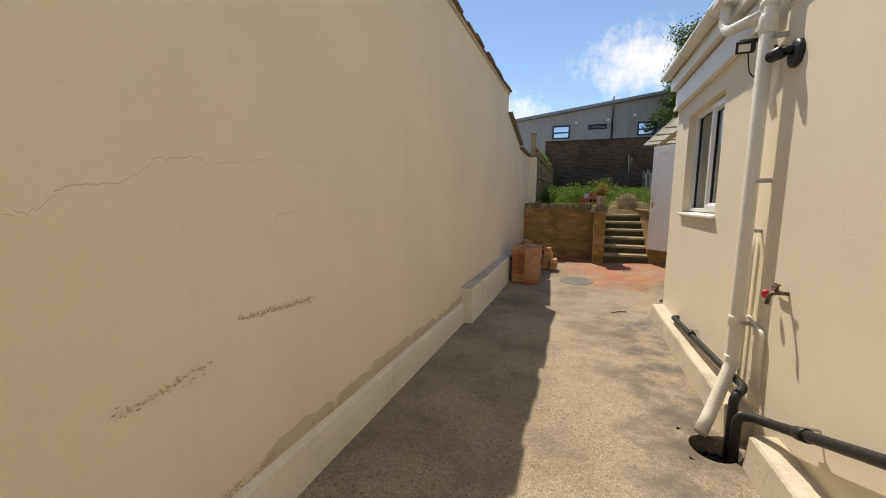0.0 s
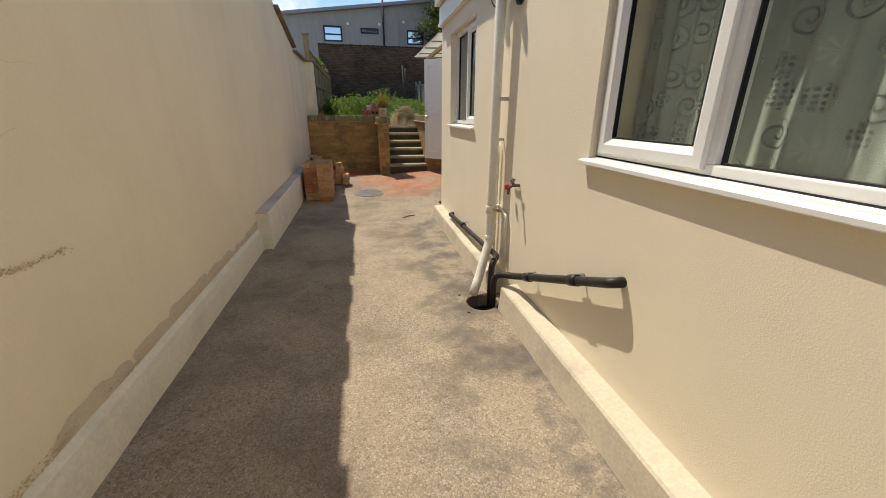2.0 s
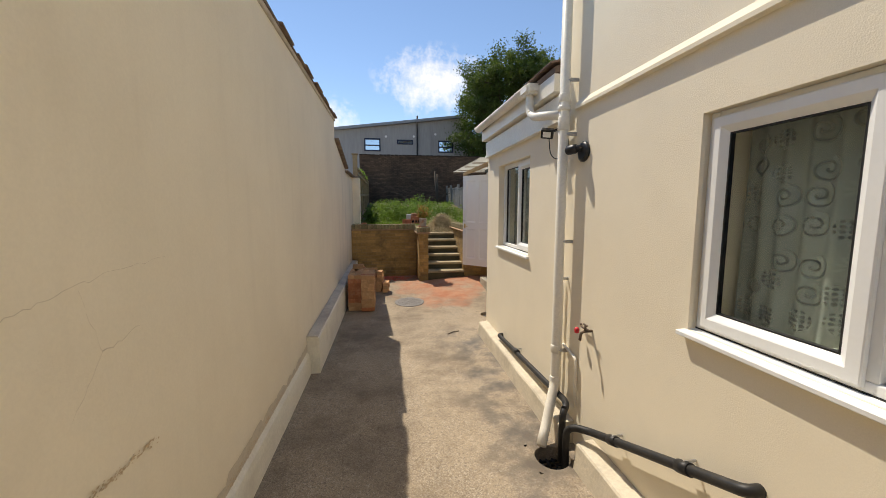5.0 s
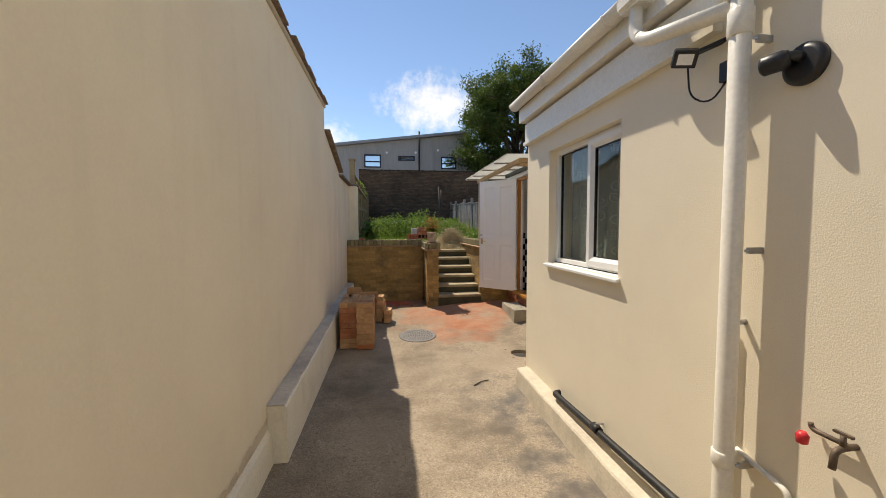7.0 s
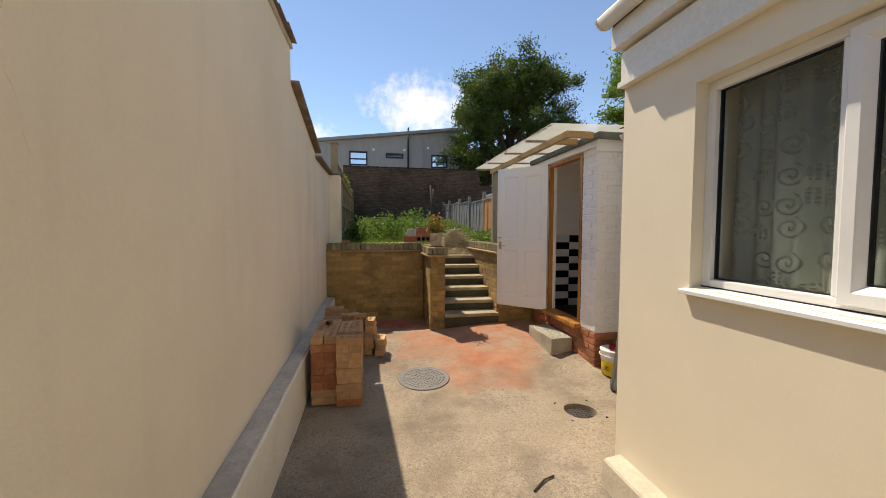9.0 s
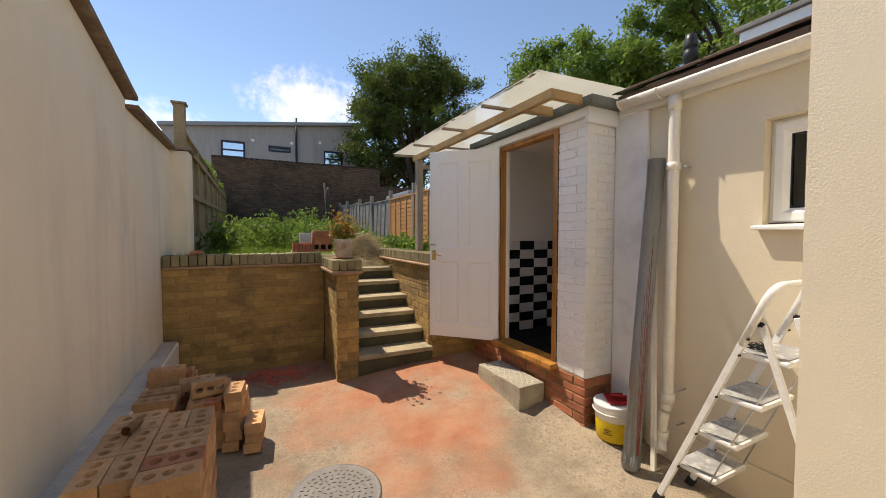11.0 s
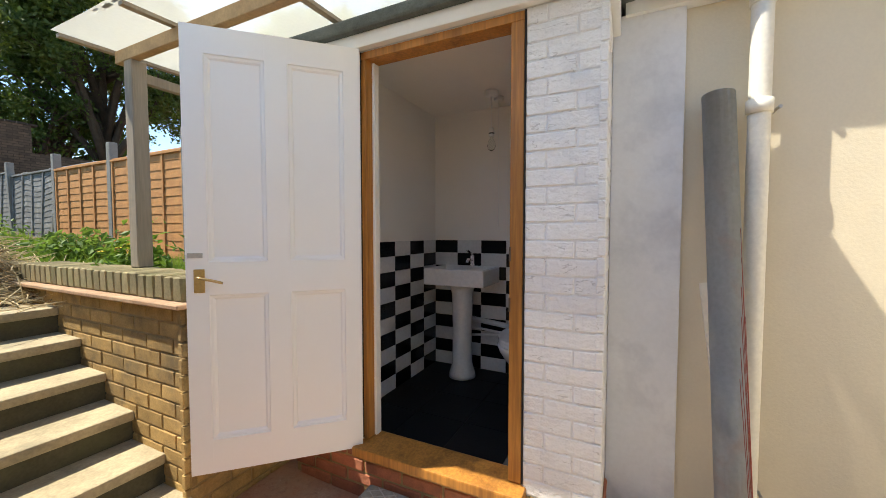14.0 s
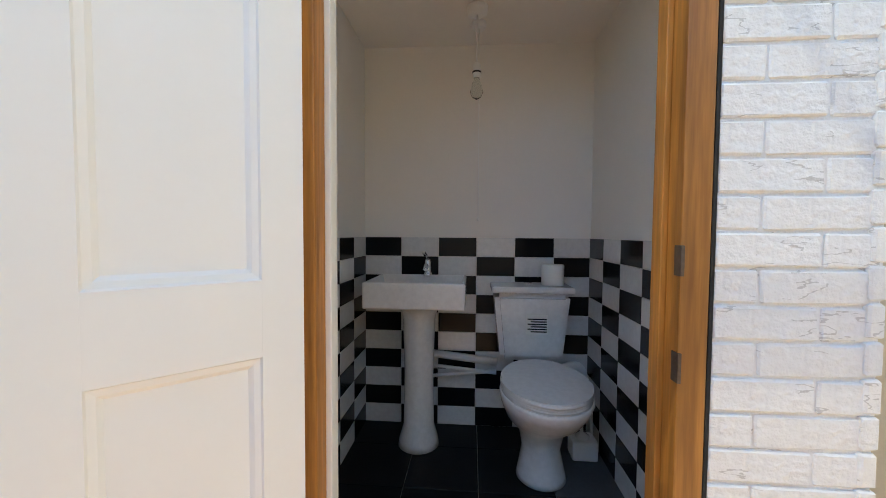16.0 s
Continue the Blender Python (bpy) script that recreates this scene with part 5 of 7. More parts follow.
    part("barrel", bm, BLACK_PLASTIC, f)


wall_camera()

# ---- yard things ----


def manhole():
    cx, cy, r = 0.37, 6.86, 0.265
    z = ground_z(cx, cy) + 0.004
    slope = (ground_z(cx, cy + 0.2) - ground_z(cx, cy - 0.2)) / 0.4
    mh = thing("manhole_cover", (cx, cy, z), "round grey iron manhole cover with raised studs set in concrete", "manhole cover")
    bm = bmesh.new()
    lathe(bm, [(r, -0.02), (r, 0.004), (r - 0.012, 0.007), (r - 0.02, 0.004), (r - 0.03, 0.004)], (cx, cy, z), 48)
    for v in bm.verts:
        v.co.z += (v.co.y - cy) * slope
    part("plate", bm, IRON, mh)
    rnd = random.Random(2)
    bm = bmesh.new()
    for ring, n in ((0.03, 6), (0.065, 12), (0.10, 18), (0.135, 24), (0.17, 30), (0.205, 36)):
        for k in range(n):
            a = 2 * math.pi * (k + 0.5 * (n % 4) / 4) / n
            p = Vector((cx + ring * math.cos(a), cy + ring * math.sin(a), 0))
            t = a + (0.0 if k % 2 else math.pi / 2)
            d = Vector((math.cos(t), math.sin(t), 0)) * 0.009
            zz = z + 0.005 + (p.y - cy) * slope
            beam(bm, (p.x - d.x, p.y - d.y, zz), (p.x + d.x, p.y + d.y, zz), 0.007, 0.006)
    tagged(part("studs", bm, IRON, mh), "raised anti-slip studs", kind="stuff")


manhole()
bm = bmesh.new()
zz = ground_z(1.62, 6.01) - 0.05
for k in range(-3, 4):
    h = math.sqrt(max(0.0, 0.125 ** 2 - (0.034 * k) ** 2))
    beam(bm, (1.62 + 0.034 * k, 6.01 - h, zz), (1.62 + 0.034 * k, 6.01 + h, zz), 0.008, 0.01)
    beam(bm, (1.62 - h, 6.01 + 0.034 * k, zz + 0.004), (1.62 + h, 6.01 + 0.034 * k, zz + 0.004), 0.008, 0.01)
solid("drain_grate", bm, STEEL, "small round steel drain grate sunk in concrete", "grate", "drain grates")


def concrete_block():
    b = thing("step_block", (2.04, 7.44, 0.08), "rough concrete block with a diamond-scored top as doorstep", "block")
    bm = boxed(1.905, 2.172, 7.12, 7.765, 0.03, 0.293, 0.012)
    bmesh.ops.subdivide_edges(bm, edges=bm.edges[:], cuts=3, use_grid_fill=True)
    for v in bm.verts:
        v.co += Vector((noise.noise(v.co * 7), noise.noise(v.co * 7 + Vector((3, 0, 0))), noise.noise(v.co * 7 + Vector((0, 5, 0))) * 0.5)) * 0.008
    body = part("body", bm, BLOCK, b)
    bm = bmesh.new()
    for k in range(-9, 10):
        for s in (1, -1):
            pts = []
            for t in (-0.35, 0.35):
                pts.append((2.04 + t * 0.8, 7.44 + 0.085 * k + s * t * 1.25))
            (xa, ya), (xb, yb) = pts
            ta, tb = 0.0, 1.0
            for lo, hi, a, c in ((1.918, 2.16, xa, xb), (7.135, 7.75, ya, yb)):
                if abs(c - a) > 1e-9:
                    q0, q1 = sorted(((lo - a) / (c - a), (hi - a) / (c - a)))
                    ta, tb = max(ta, q0), min(tb, q1)
            if tb - ta > 0.02:
                beam(bm, (xa + (xb - xa) * ta, ya + (yb - ya) * ta, 0.2945), (xa + (xb - xa) * tb, ya + (yb - ya) * tb, 0.2945), 0.004, 0.003)
    tagged(part("scoring", bm, LEDGE, body), "darker scored diamond lines", kind="stuff")


concrete_block()


def bucket():
    cx, cy = 2.312, 6.535
    z = ground_z(cx, cy) + 0.002
    b = thing("paint_bucket", (cx, cy, z), "yellow and white plastic paint tub with a lid", "bucket")
    bm = bmesh.new()
    lathe(bm, [(0.115, 0.0), (0.122, 0.006), (0.13, 0.20), (0.128, 0.205)], (cx, cy, z), 32)
    part("body", bm, YELLOW_PLASTIC, b)
    bm = bmesh.new()
    lathe(bm, [(0.1315, 0.15), (0.134, 0.205), (0.137, 0.21), (0.137, 0.24), (0.141, 0.243), (0.141, 0.262), (0.132, 0.266), (0.12, 0.258), (0.02, 0.258)], (cx, cy, z), 32)
    part("lid", bm, PVC, b, "white lid and rim")
    bm = bmesh.new()
    tube(bm, [(cx + 0.145 * math.cos(a), cy + 0.145 * math.sin(a), z + 0.235 - 0.03 * math.sin(a * 0.5)) for a in (math.pi * (0.55 + k / 18) for k in range(19))], 0.004, 8)
    part("handle", bm, PVC, b)
    bm = bmesh.new()
    for k, (u, w) in enumerate(((0.09, 0.05), (0.075, 0.035), (0.06, 0.06))):
        a0 = 3.5
        for s in range(6):
            a = a0 + (s - 3) * w / 0.8
            a2 = a + w / 0.8
            r = 0.1315
            vs = [bm.verts.new((cx + r * math.cos(q), cy + r * math.sin(q), z + zz)) for q, zz in ((a, u), (a2, u), (a2, u + 0.006), (a, u + 0.006))]
            bm.faces.new(vs)
    part("printed_bars", bm, BLACK_PLASTIC, b, "unreadable dark print")
    # dustpan and brush on the lid
    d = thing("dustpan", (cx, cy, z + 0.262), "red plastic dustpan lying on the paint tub", "dustpan")
    m = Matrix.Translation((cx + 0.0, cy + 0.01, z + 0.272)) @ Matrix.Rotation(radians(55), 4, "Z") @ Matrix.Rotation(radians(4), 4, "X") @ Matrix.Scale(0.8, 4)
    bm = bmesh.new()
    out = [(-0.09, -0.10), (0.09, -0.10), (0.10, 0.06), (-0.10, 0.06)]
    lo = [bm.verts.new((x, y, 0)) for x, y in out]
    hi = [bm.verts.new((x * 1.06, y * 1.04, 0.035 if y < 0 else 0.004)) for x, y in out]
    bm.faces.new(lo)
    for k in range(4):
        q = (k + 1) % 4
        bm.faces.new((lo[k], lo[q], hi[q], hi[k]))
    bmesh.ops.solidify(bm, geom=bm.faces[:], thickness=0.003)
    bm.transform(m)
    part("pan", bm, RED_PLASTIC, d)
    bm = bmesh.new()
    beam(bm, (0.02, 0.02, 0.035), (-0.02, -0.21, 0.045), 0.03, 0.016)
    bmesh.ops.bevel(bm, geom=bm.edges[:], offset=0.005, segments=2, affect="EDGES")
    bm.transform(m)
    part("handle", bm, RED_PLASTIC, d)


bucket()


def long_pipe():
    """A broad grey plastic pipe leaning in the corner."""
    bm = bmesh.new()
    p, q = Vector((2.155, 6.277, ground_z(2.15, 6.28) + 0.012)), Vector((2.445, 6.337, 2.07))
    tube(bm, [p, p.lerp(q, 0.5), q], 0.053, 28, caps=False)
    inner = [p, p.lerp(q, 0.5), q]
    d = (q - p).normalized()
    ring = [e for e in bm.edges if e.is_boundary]
    bmesh.ops.solidify(bm, geom=bm.faces[:], thickness=0.004)
    lp = thing("drain_pipe_length", p, "long grey plastic drain pipe with red stains, leaning upright", "pipe")
    part("pipe", bm, GREY_PIPE, lp)
    bm = bmesh.new()
    tube(bm, [p + d * 0.02, p + d * 0.09], 0.058, 28, caps=False)
    bmesh.ops.solidify(bm, geom=bm.faces[:], thickness=0.004)
    part("socket", bm, GREY_PIPE, lp)
    rnd = random.Random(3)
    side = d.cross(Vector((0.2, 1, 0))).normalized()
    for k in range(9):
        bm = bmesh.new()
        pts = []
        a = -0.9 + 0.11 * k + rnd.uniform(-0.05, 0.05)
        n0 = Vector((-0.75, -0.66, 0)).normalized()
        n0 = (n0 - d * n0.dot(d)).normalized()
        n1 = d.cross(n0)
        for i in range(14):
            t = 0.05 + (0.45 + 0.05 * k % 0.3) * i / 13
            aa = a * (0.35 + 0.75 * i / 13) + rnd.uniform(-0.02, 0.02) + 0.7
            pts.append(p.lerp(q, t) + (n0 * math.cos(aa) + n1 * math.sin(aa)) * 0.0532)
        tube(bm, pts, 0.001, 5)
        part("dye_run", bm, DYE, lp, "dried red dye run")
    bm = bmesh.new()
    beam(bm, (2.30, 6.215, ground_z(2.30, 6.2)), (2.48, 6.36, 1.35), 0.03, 0.02, (1, 0, 0))
    solid("timber_batten", bm, PIPE_CREAM, "cream painted timber batten leaning by the downpipe", "batten")


long_pipe()


def stepladder():
    """A folding white metal stepladder with four treads, standing open against the wall."""
    lad = thing("stepladder", (2.2, 5.62, 0.0), "white metal folding stepladder with four grey treads", "ladder")
    tread_z = [0.30, 0.53, 0.767, 1.005]

    def near_x(z):
        return 2.06 - 0.05 * z

    def far_x(z):
        return 2.375 - 0.01 * z

    def front_y(z):
        return 6.03 - 0.41 * z
    for side, out in ((near_x, -1), (far_x, 1)):
        bm = bmesh.new()
        beam(bm, (side(0), front_y(0), 0.004), (side(1.06), front_y(1.06), 1.06), 0.034, 0.020, (1, 0, 0))
        bmesh.ops.bevel(bm, geom=bm.edges[:], offset=0.005, segments=2, affect="EDGES")
        rail = part("front_rail", bm, ALU, lad)
        bm = bmesh.new()
        beam(bm, (side(0), front_y(0) + 0.002, 0.0), (side(0.05), front_y(0.05), 0.05), 0.046, 0.03, (1, 0, 0))
        part("rubber_foot", bm, BLACK_PLASTIC, rail)
        bm = bmesh.new()
        beam(bm, (side(1.15) - out * 0.012, 5.53, 1.15), (side(0), 5.20, 0.004), 0.030, 0.018, (1, 0, 0))
        bmesh.ops.bevel(bm, geom=bm.edges[:], offset=0.004, segments=1, affect="EDGES")
        part("rear_leg", bm, ALU, lad)
        for z in tread_z + [1.09]:
            bm = bmesh.new()
            x = side(z) + out * 0.014
            tube(bm, [(x - 0.006, front_y(z) - 0.012, z - 0.014), (x + 0.006, front_y(z) - 0.012, z - 0.014)], 0.0055, 10)
            part("rivet", bm, BLACK_PLASTIC, rail)
        bm = bmesh.new()
        x = side(0.6) - out * 0.02
        tube(bm, [(x, 5.47, 0.975), (x, 5.655, 0.52), (x, 5.745, 0.275)], 0.004, 8)
        part("link_bar", bm, STEEL, lad)
        bm = bmesh.new()
        x = side(1.14) - out * 0.008
        box(bm, x - 0.010, x + 0.010, 5.518, 5.547, 1.135, 1.162)
        bmesh.ops.bevel(bm, geom=bm.edges[:], offset=0.006, segments=2, affect="EDGES")
        part("pivot", bm, BLACK_PLASTIC, lad)
    # bowed top rail of flat oval section
    loop = bend([(near_x(1.04), front_y(1.04), 1.04), (near_x(1.345), front_y(1.345) + 0.005, 1.335), (far_x(1.345), front_y(1.345) + 0.005, 1.335), (far_x(1.04), front_y(1.04), 1.04)], 0.10, 8)
    bm = bmesh.new()
    tube(bm, loop, 0.012, 14)
    across = Vector((0, 0.93, 0.36))
    mid = [Vector(p) for p in loop]
    for v in bm.verts:
        near = min(mid, key=lambda p: (p - v.co).length_squared)
        v.co += across * (v.co - near).dot(across) * 0.45
    part("hand_rail", bm, ALU, lad, "white bowed hand rail")
    for i, z in enumerate(tread_z):
        y = front_y(z)
        back = 0.185
        x0, x1 = near_x(z) + 0.012, far_x(z) - 0.012
        bm = boxed(x0, x1, y - back, y + 0.022, z - 0.028, z - 0.004, 0.008)
        tr = part("tread", bm, ALU, lad)
        bm = boxed(x0 + 0.014, x1 - 0.014, y - back + 0.014, y + 0.012, z - 0.005, z + 0.001, 0.003)
        part("tread_mat", bm, TREAD, tr, "paint-flecked grey rubber mat")
    bm = bmesh.new()
    tube(bm, [(near_x(0.74) + 0.01, 5.41, 0.74), (far_x(0.74) - 0.01, 5.41, 0.74)], 0.008, 10)
    part("cross_bar", bm, ALU, lad)
    # tangle of wire left on the platform
    rnd = random.Random(8)
    bm = bmesh.new()
    pts = [(2.09 + rnd.uniform(-0.03, 0.07), front_y(1.005) + rnd.uniform(-0.08, 0.0), 1.012 + rnd.uniform(0, 0.03)) for _ in range(60)]
    tube(bm, pts, 0.0022, 5)
    solid("wire_tangle", bm, BLACK_PLASTIC, "small tangle of dark wire lying on the ladder's top tread", "wire")


stepladder()

# ---- new bricks stacked against the boundary wall ----


def perforated_brick(material):
    """A wire-cut brick with three round holes through it, 215 x 102 x 65."""
    l, d, h = 0.215, 0.1025, 0.065
    bm = bmesh.new()
    holes = [(-0.062, 0), (0, 0), (0.062, 0)]
    n, r = 16, 0.0225
    top, bot = {}, {}
    for z, store in ((h / 2, top), (-h / 2, bot)):
        xs = [-l / 2, -0.031, 0.031, l / 2]
        for i in range(3):
            cx = holes[i][0]
            x0, x1 = xs[i], xs[i + 1]
            outer, inner = [], []
            for k in range(n):
                a = 2 * math.pi * (k + 0.5) / n
                c, s = math.cos(a), math.sin(a)
                tx = ((x1 if c > 0 else x0) - cx) / c if abs(c) > 1e-6 else 1e9
                ty = (math.copysign(d / 2, s)) / s if abs(s) > 1e-6 else 1e9
                t = min(tx, ty)
                outer.append(bm.verts.new((cx + c * t, s * t, z)))
                inner.append(bm.verts.new((cx + c * r, s * r, z)))
            for k in range(n):
                q = (k + 1) % n
                bm.faces.new((outer[k], outer[q], inner[q], inner[k]))
            for j, (cxx, cyy) in enumerate(((x0, -d / 2), (x1, -d / 2), (x1, d / 2), (x0, d / 2))):
                a = math.atan2(cyy, cxx - cx)
                near = sorted(range(n), key=lambda k: (outer[k].co.x - cxx) ** 2 + (outer[k].co.y - cyy) ** 2)[:2]
                v = bm.verts.new((cxx, cyy, z))
                bm.faces.new((outer[near[0]], outer[near[1]], v))
            store[i] = inner
    for i in range(3):
        for k in range(n):
            q = (k + 1) % n
            bm.faces.new((top[i][k], top[i][q], bot[i][q], bot[i][k])).smooth = True
    c = 0.001
    for x0, x1, y0, y1 in ((-l / 2, l / 2, -d / 2, -d / 2), (-l / 2, l / 2, d / 2, d / 2), (-l / 2, -l / 2, -d / 2, d / 2), (l / 2, l / 2, -d / 2, d / 2)):
        vs = [bm.verts.new(p) for p in ((x0, y0, -h / 2), (x1, y1, -h / 2), (x1, y1, h / 2), (x0, y0, h / 2))]
        bm.faces.new(vs)
    bmesh.ops.remove_doubles(bm, verts=bm.verts[:], dist=0.0005)
    return mesh("brick", bm, material)


def brick_stack():
    rnd = random.Random(12)
    buff, red = perforated_brick(NEW_BRICK), perforated_brick(NEW_RED)

    def put(x, y, z, rot, me, tilt=(0, 0)):
        ob = new("loose_brick", me)
        ob.location = (x, y, z)
        ob.rotation_euler = (radians(tilt[0]), radians(tilt[1]), radians(rot) + rnd.uniform(-0.025, 0.025))
        tagged(ob, "new %s brick with three holes, stacked with others" % ("red" if me is red else "buff"), "brick", "stacked bricks")
    g = 0.012
    h = 0.067
    # front stack: nine courses in two columns, singles and pairs in turn
    for col, x, y0, order in ((0, -0.563, 6.445, "xxyy"), (1, -0.346, 6.385, "yxxxx")):
        for c in range(9):
            z = g + 0.0335 + h * c
            y = y0 + (rnd.uniform(-0.012, 0.012) if c < 8 else 0.0)
            for kind in (order if c % 2 else order[::-1]):
                me = red if (col == 0 and c in (2, 3, 4, 5, 6, 7) and y < y0 + 0.2) or rnd.random() < 0.08 else buff
                if kind == "x":
                    put(x, y + 0.052, z + ground_z(x, y0), 0, me)
                    y += 0.107
                else:
                    for side in (-0.0535, 0.0535):
                        put(x + side, y + 0.109, z + ground_z(x, y0), 90, me)
                    y += 0.220
    # rear heap, loosely stepped
    for x, y, n, rot in ((-0.62, 7.62, 5, 0), (-0.62, 7.74, 5, 0), (-0.40, 7.68, 4, 90), (-0.29, 7.68, 4, 90), (-0.17, 7.62, 5, 80), (-0.05, 7.55, 2, 82), (-0.16, 7.86, 3, 85),
                         (-0.62, 7.98, 6, 0), (-0.60, 8.10, 5, 0), (-0.38, 8.02, 4, 92), (-0.27, 8.04, 3, 90), (-0.60, 8.32, 4, 0), (-0.60, 8.44, 3, 3)):
        for c in range(n + 1):
            put(x + rnd.uniform(-0.008, 0.008), y + rnd.uniform(-0.008, 0.008), g + 0.0335 + h * c + ground_z(x, y), rot + rnd.uniform(-4, 4), red if rnd.random() < 0.15 else buff)
    put(-0.33, 7.70, 5 * h + 0.068 + ground_z(-0.33, 7.7), 12, buff, (88, 0))
    put(-0.42, 7.86, 5 * h + 0.05 + ground_z(-0.3, 7.86), 8, buff)
    bm = bmesh.new()
    tube(bm, [(-0.57, 6.82, 0.653), (-0.555, 6.88, 0.653), (-0.545, 6.92, 0.653)], [0.021, 0.021, 0.02], 18, caps=False)
    bmesh.ops.solidify(bm, geom=bm.faces[:], thickness=0.004)
    solid("pipe_offcut", bm, NEW_BRICK, "short clay-coloured pipe offcut lying on the bricks", "pipe")


brick_stack()


def twine():
    """A heap of pink rope fibre on the ground by the retaining wall."""
    rnd = random.Random(21)
    bm = bmesh.new()
    for s in range(70):
        a = rnd.uniform(0, 6.28)
        p = Vector((0.08 + rnd.gauss(0, 0.12), 8.82 + rnd.gauss(0, 0.07), 0))
        pts = []
        for k in range(9):
            a += rnd.uniform(-0.8, 0.8)
            p = p + Vector((math.cos(a), math.sin(a), 0)) * 0.034
            r = math.hypot((p.x - 0.08) / 0.26, (p.y - 8.82) / 0.18)
            pts.append((p.x, min(p.y, 9.07), ground_z(p.x, p.y) + 0.006 + max(0, 0.06 * (1 - r)) * rnd.random()))
        tube(bm, pts, 0.0045, 5)
    solid("rope_heap", bm, TWINE, "tangled heap of pink twine on the ground", "twine", kind="stuff")


twine()
bm = bmesh.new()
tube(bm, [(0.80, 5.12, 0.008), (0.90, 5.20, 0.012), (0.98, 5.23, 0.008)], 0.006, 6)
solid("twig", bm, BARK, "dark twig lying on the concrete", "twig")

# ---- canopy over the lavatory ----


def canopy():
    c = thing("canopy", (2.2, 8.0, 2.5), "lean-to canopy of translucent sheets on raw timber", "canopy")
    edges = [6.556, 7.243, 7.955, 8.70, 9.33]

    def sheet_z(x):
        return 2.600 + 0.034 * (x - 1.842)
    bm = boxed(1.822, 1.868, 6.70, 9.27, 2.508, 2.578, 0.004, 1)
    for v in bm.verts:
        v.co.z += 0.004 * noise.noise(v.co * 2.0)
    part("front_beam", bm, PINE, c, "raw pine beam with knots")
    part("post", boxed(1.822, 1.900, 9.10, 9.18, 1.352, 2.507, 0.005, 1), GREY_WOOD, c, "weathered timber post")
    for y in (6.725, 7.03):
        part("rafter", boxed(1.869, 2.128, y - 0.022, y + 0.022, 2.512, 2.580, 0.003, 1), PINE, c)
    for y in edges[1:]:
        bm = bmesh.new()
        beam(bm, (1.605, y, sheet_z(1.605) - 0.011), (3.6, y, sheet_z(3.6) - 0.011), 0.036, 0.018)
        part("batten", bm, GREY_WOOD, c)
    for i, (a, d) in enumerate(zip(edges, edges[1:])):
        bm = bmesh.new()
        rows = []
        m = 24
        for k in range(9):
            x = 1.585 + 0.265 * k
            ragged = 0.006 * noise.noise((i * 3.1, k, 1)) if k == 0 else 0.0
            rows.append([bm.verts.new((x + ragged, a + (d + 0.02 - a) * j / m, sheet_z(x) + 0.004 * (i % 2) + 0.006 * (1 + noise.noise((x * 2, a + j * 0.06, 3))))) for j in range(m + 1)])
        for r0, r1 in zip(rows, rows[1:]):
            for j in range(m):
                bm.faces.new((r0[j], r0[j + 1], r1[j + 1], r1[j])).smooth = True
        bmesh.ops.solidify(bm, geom=bm.faces[:], thickness=0.004)
        part("sheet", bm, SHEET, c, "yellowed translucent roof sheet")
    rnd = random.Random(4)
    bm = bmesh.new()
    for k in range(70):
        x = rnd.uniform(1.59, 1.60)
        y = rnd.uniform(6.57, 8.9) if k % 3 else rnd.uniform(6.57, 7.1)
        box(bm, x, x + rnd.uniform(0.006, 0.02), y, y + rnd.uniform(0.01, 0.07), sheet_z(x) + 0.0125, sheet_z(x) + 0.02)
    tagged(part("moss_and_grit", bm, SOIL, c, "dark grit and moss along the sheets' edge"), kind="stuff")
    part("tie", boxed(1.901, 3.3, 9.12, 9.16, 2.40, 2.455, 0.003, 1), GREY_WOOD, c)


canopy()
bm = bmesh.new()
lathe(bm, [(0.045, -0.25), (0.045, 0.10), (0.054, 0.11), (0.054, 0.17), (0.047, 0.18), (0.047, 0.20), (0.052, 0.205), (0.052, 0.225), (0.044, 0.27), (0.036, 0.31), (0.02, 0.312)], (3.12, 6.53, 2.85), 20)
solid("flue_terminal", bm, BLACK_PLASTIC, "black plastic flue terminal above the roof", "flue")

# ---- lavatory fittings ----
FZ = 0.482


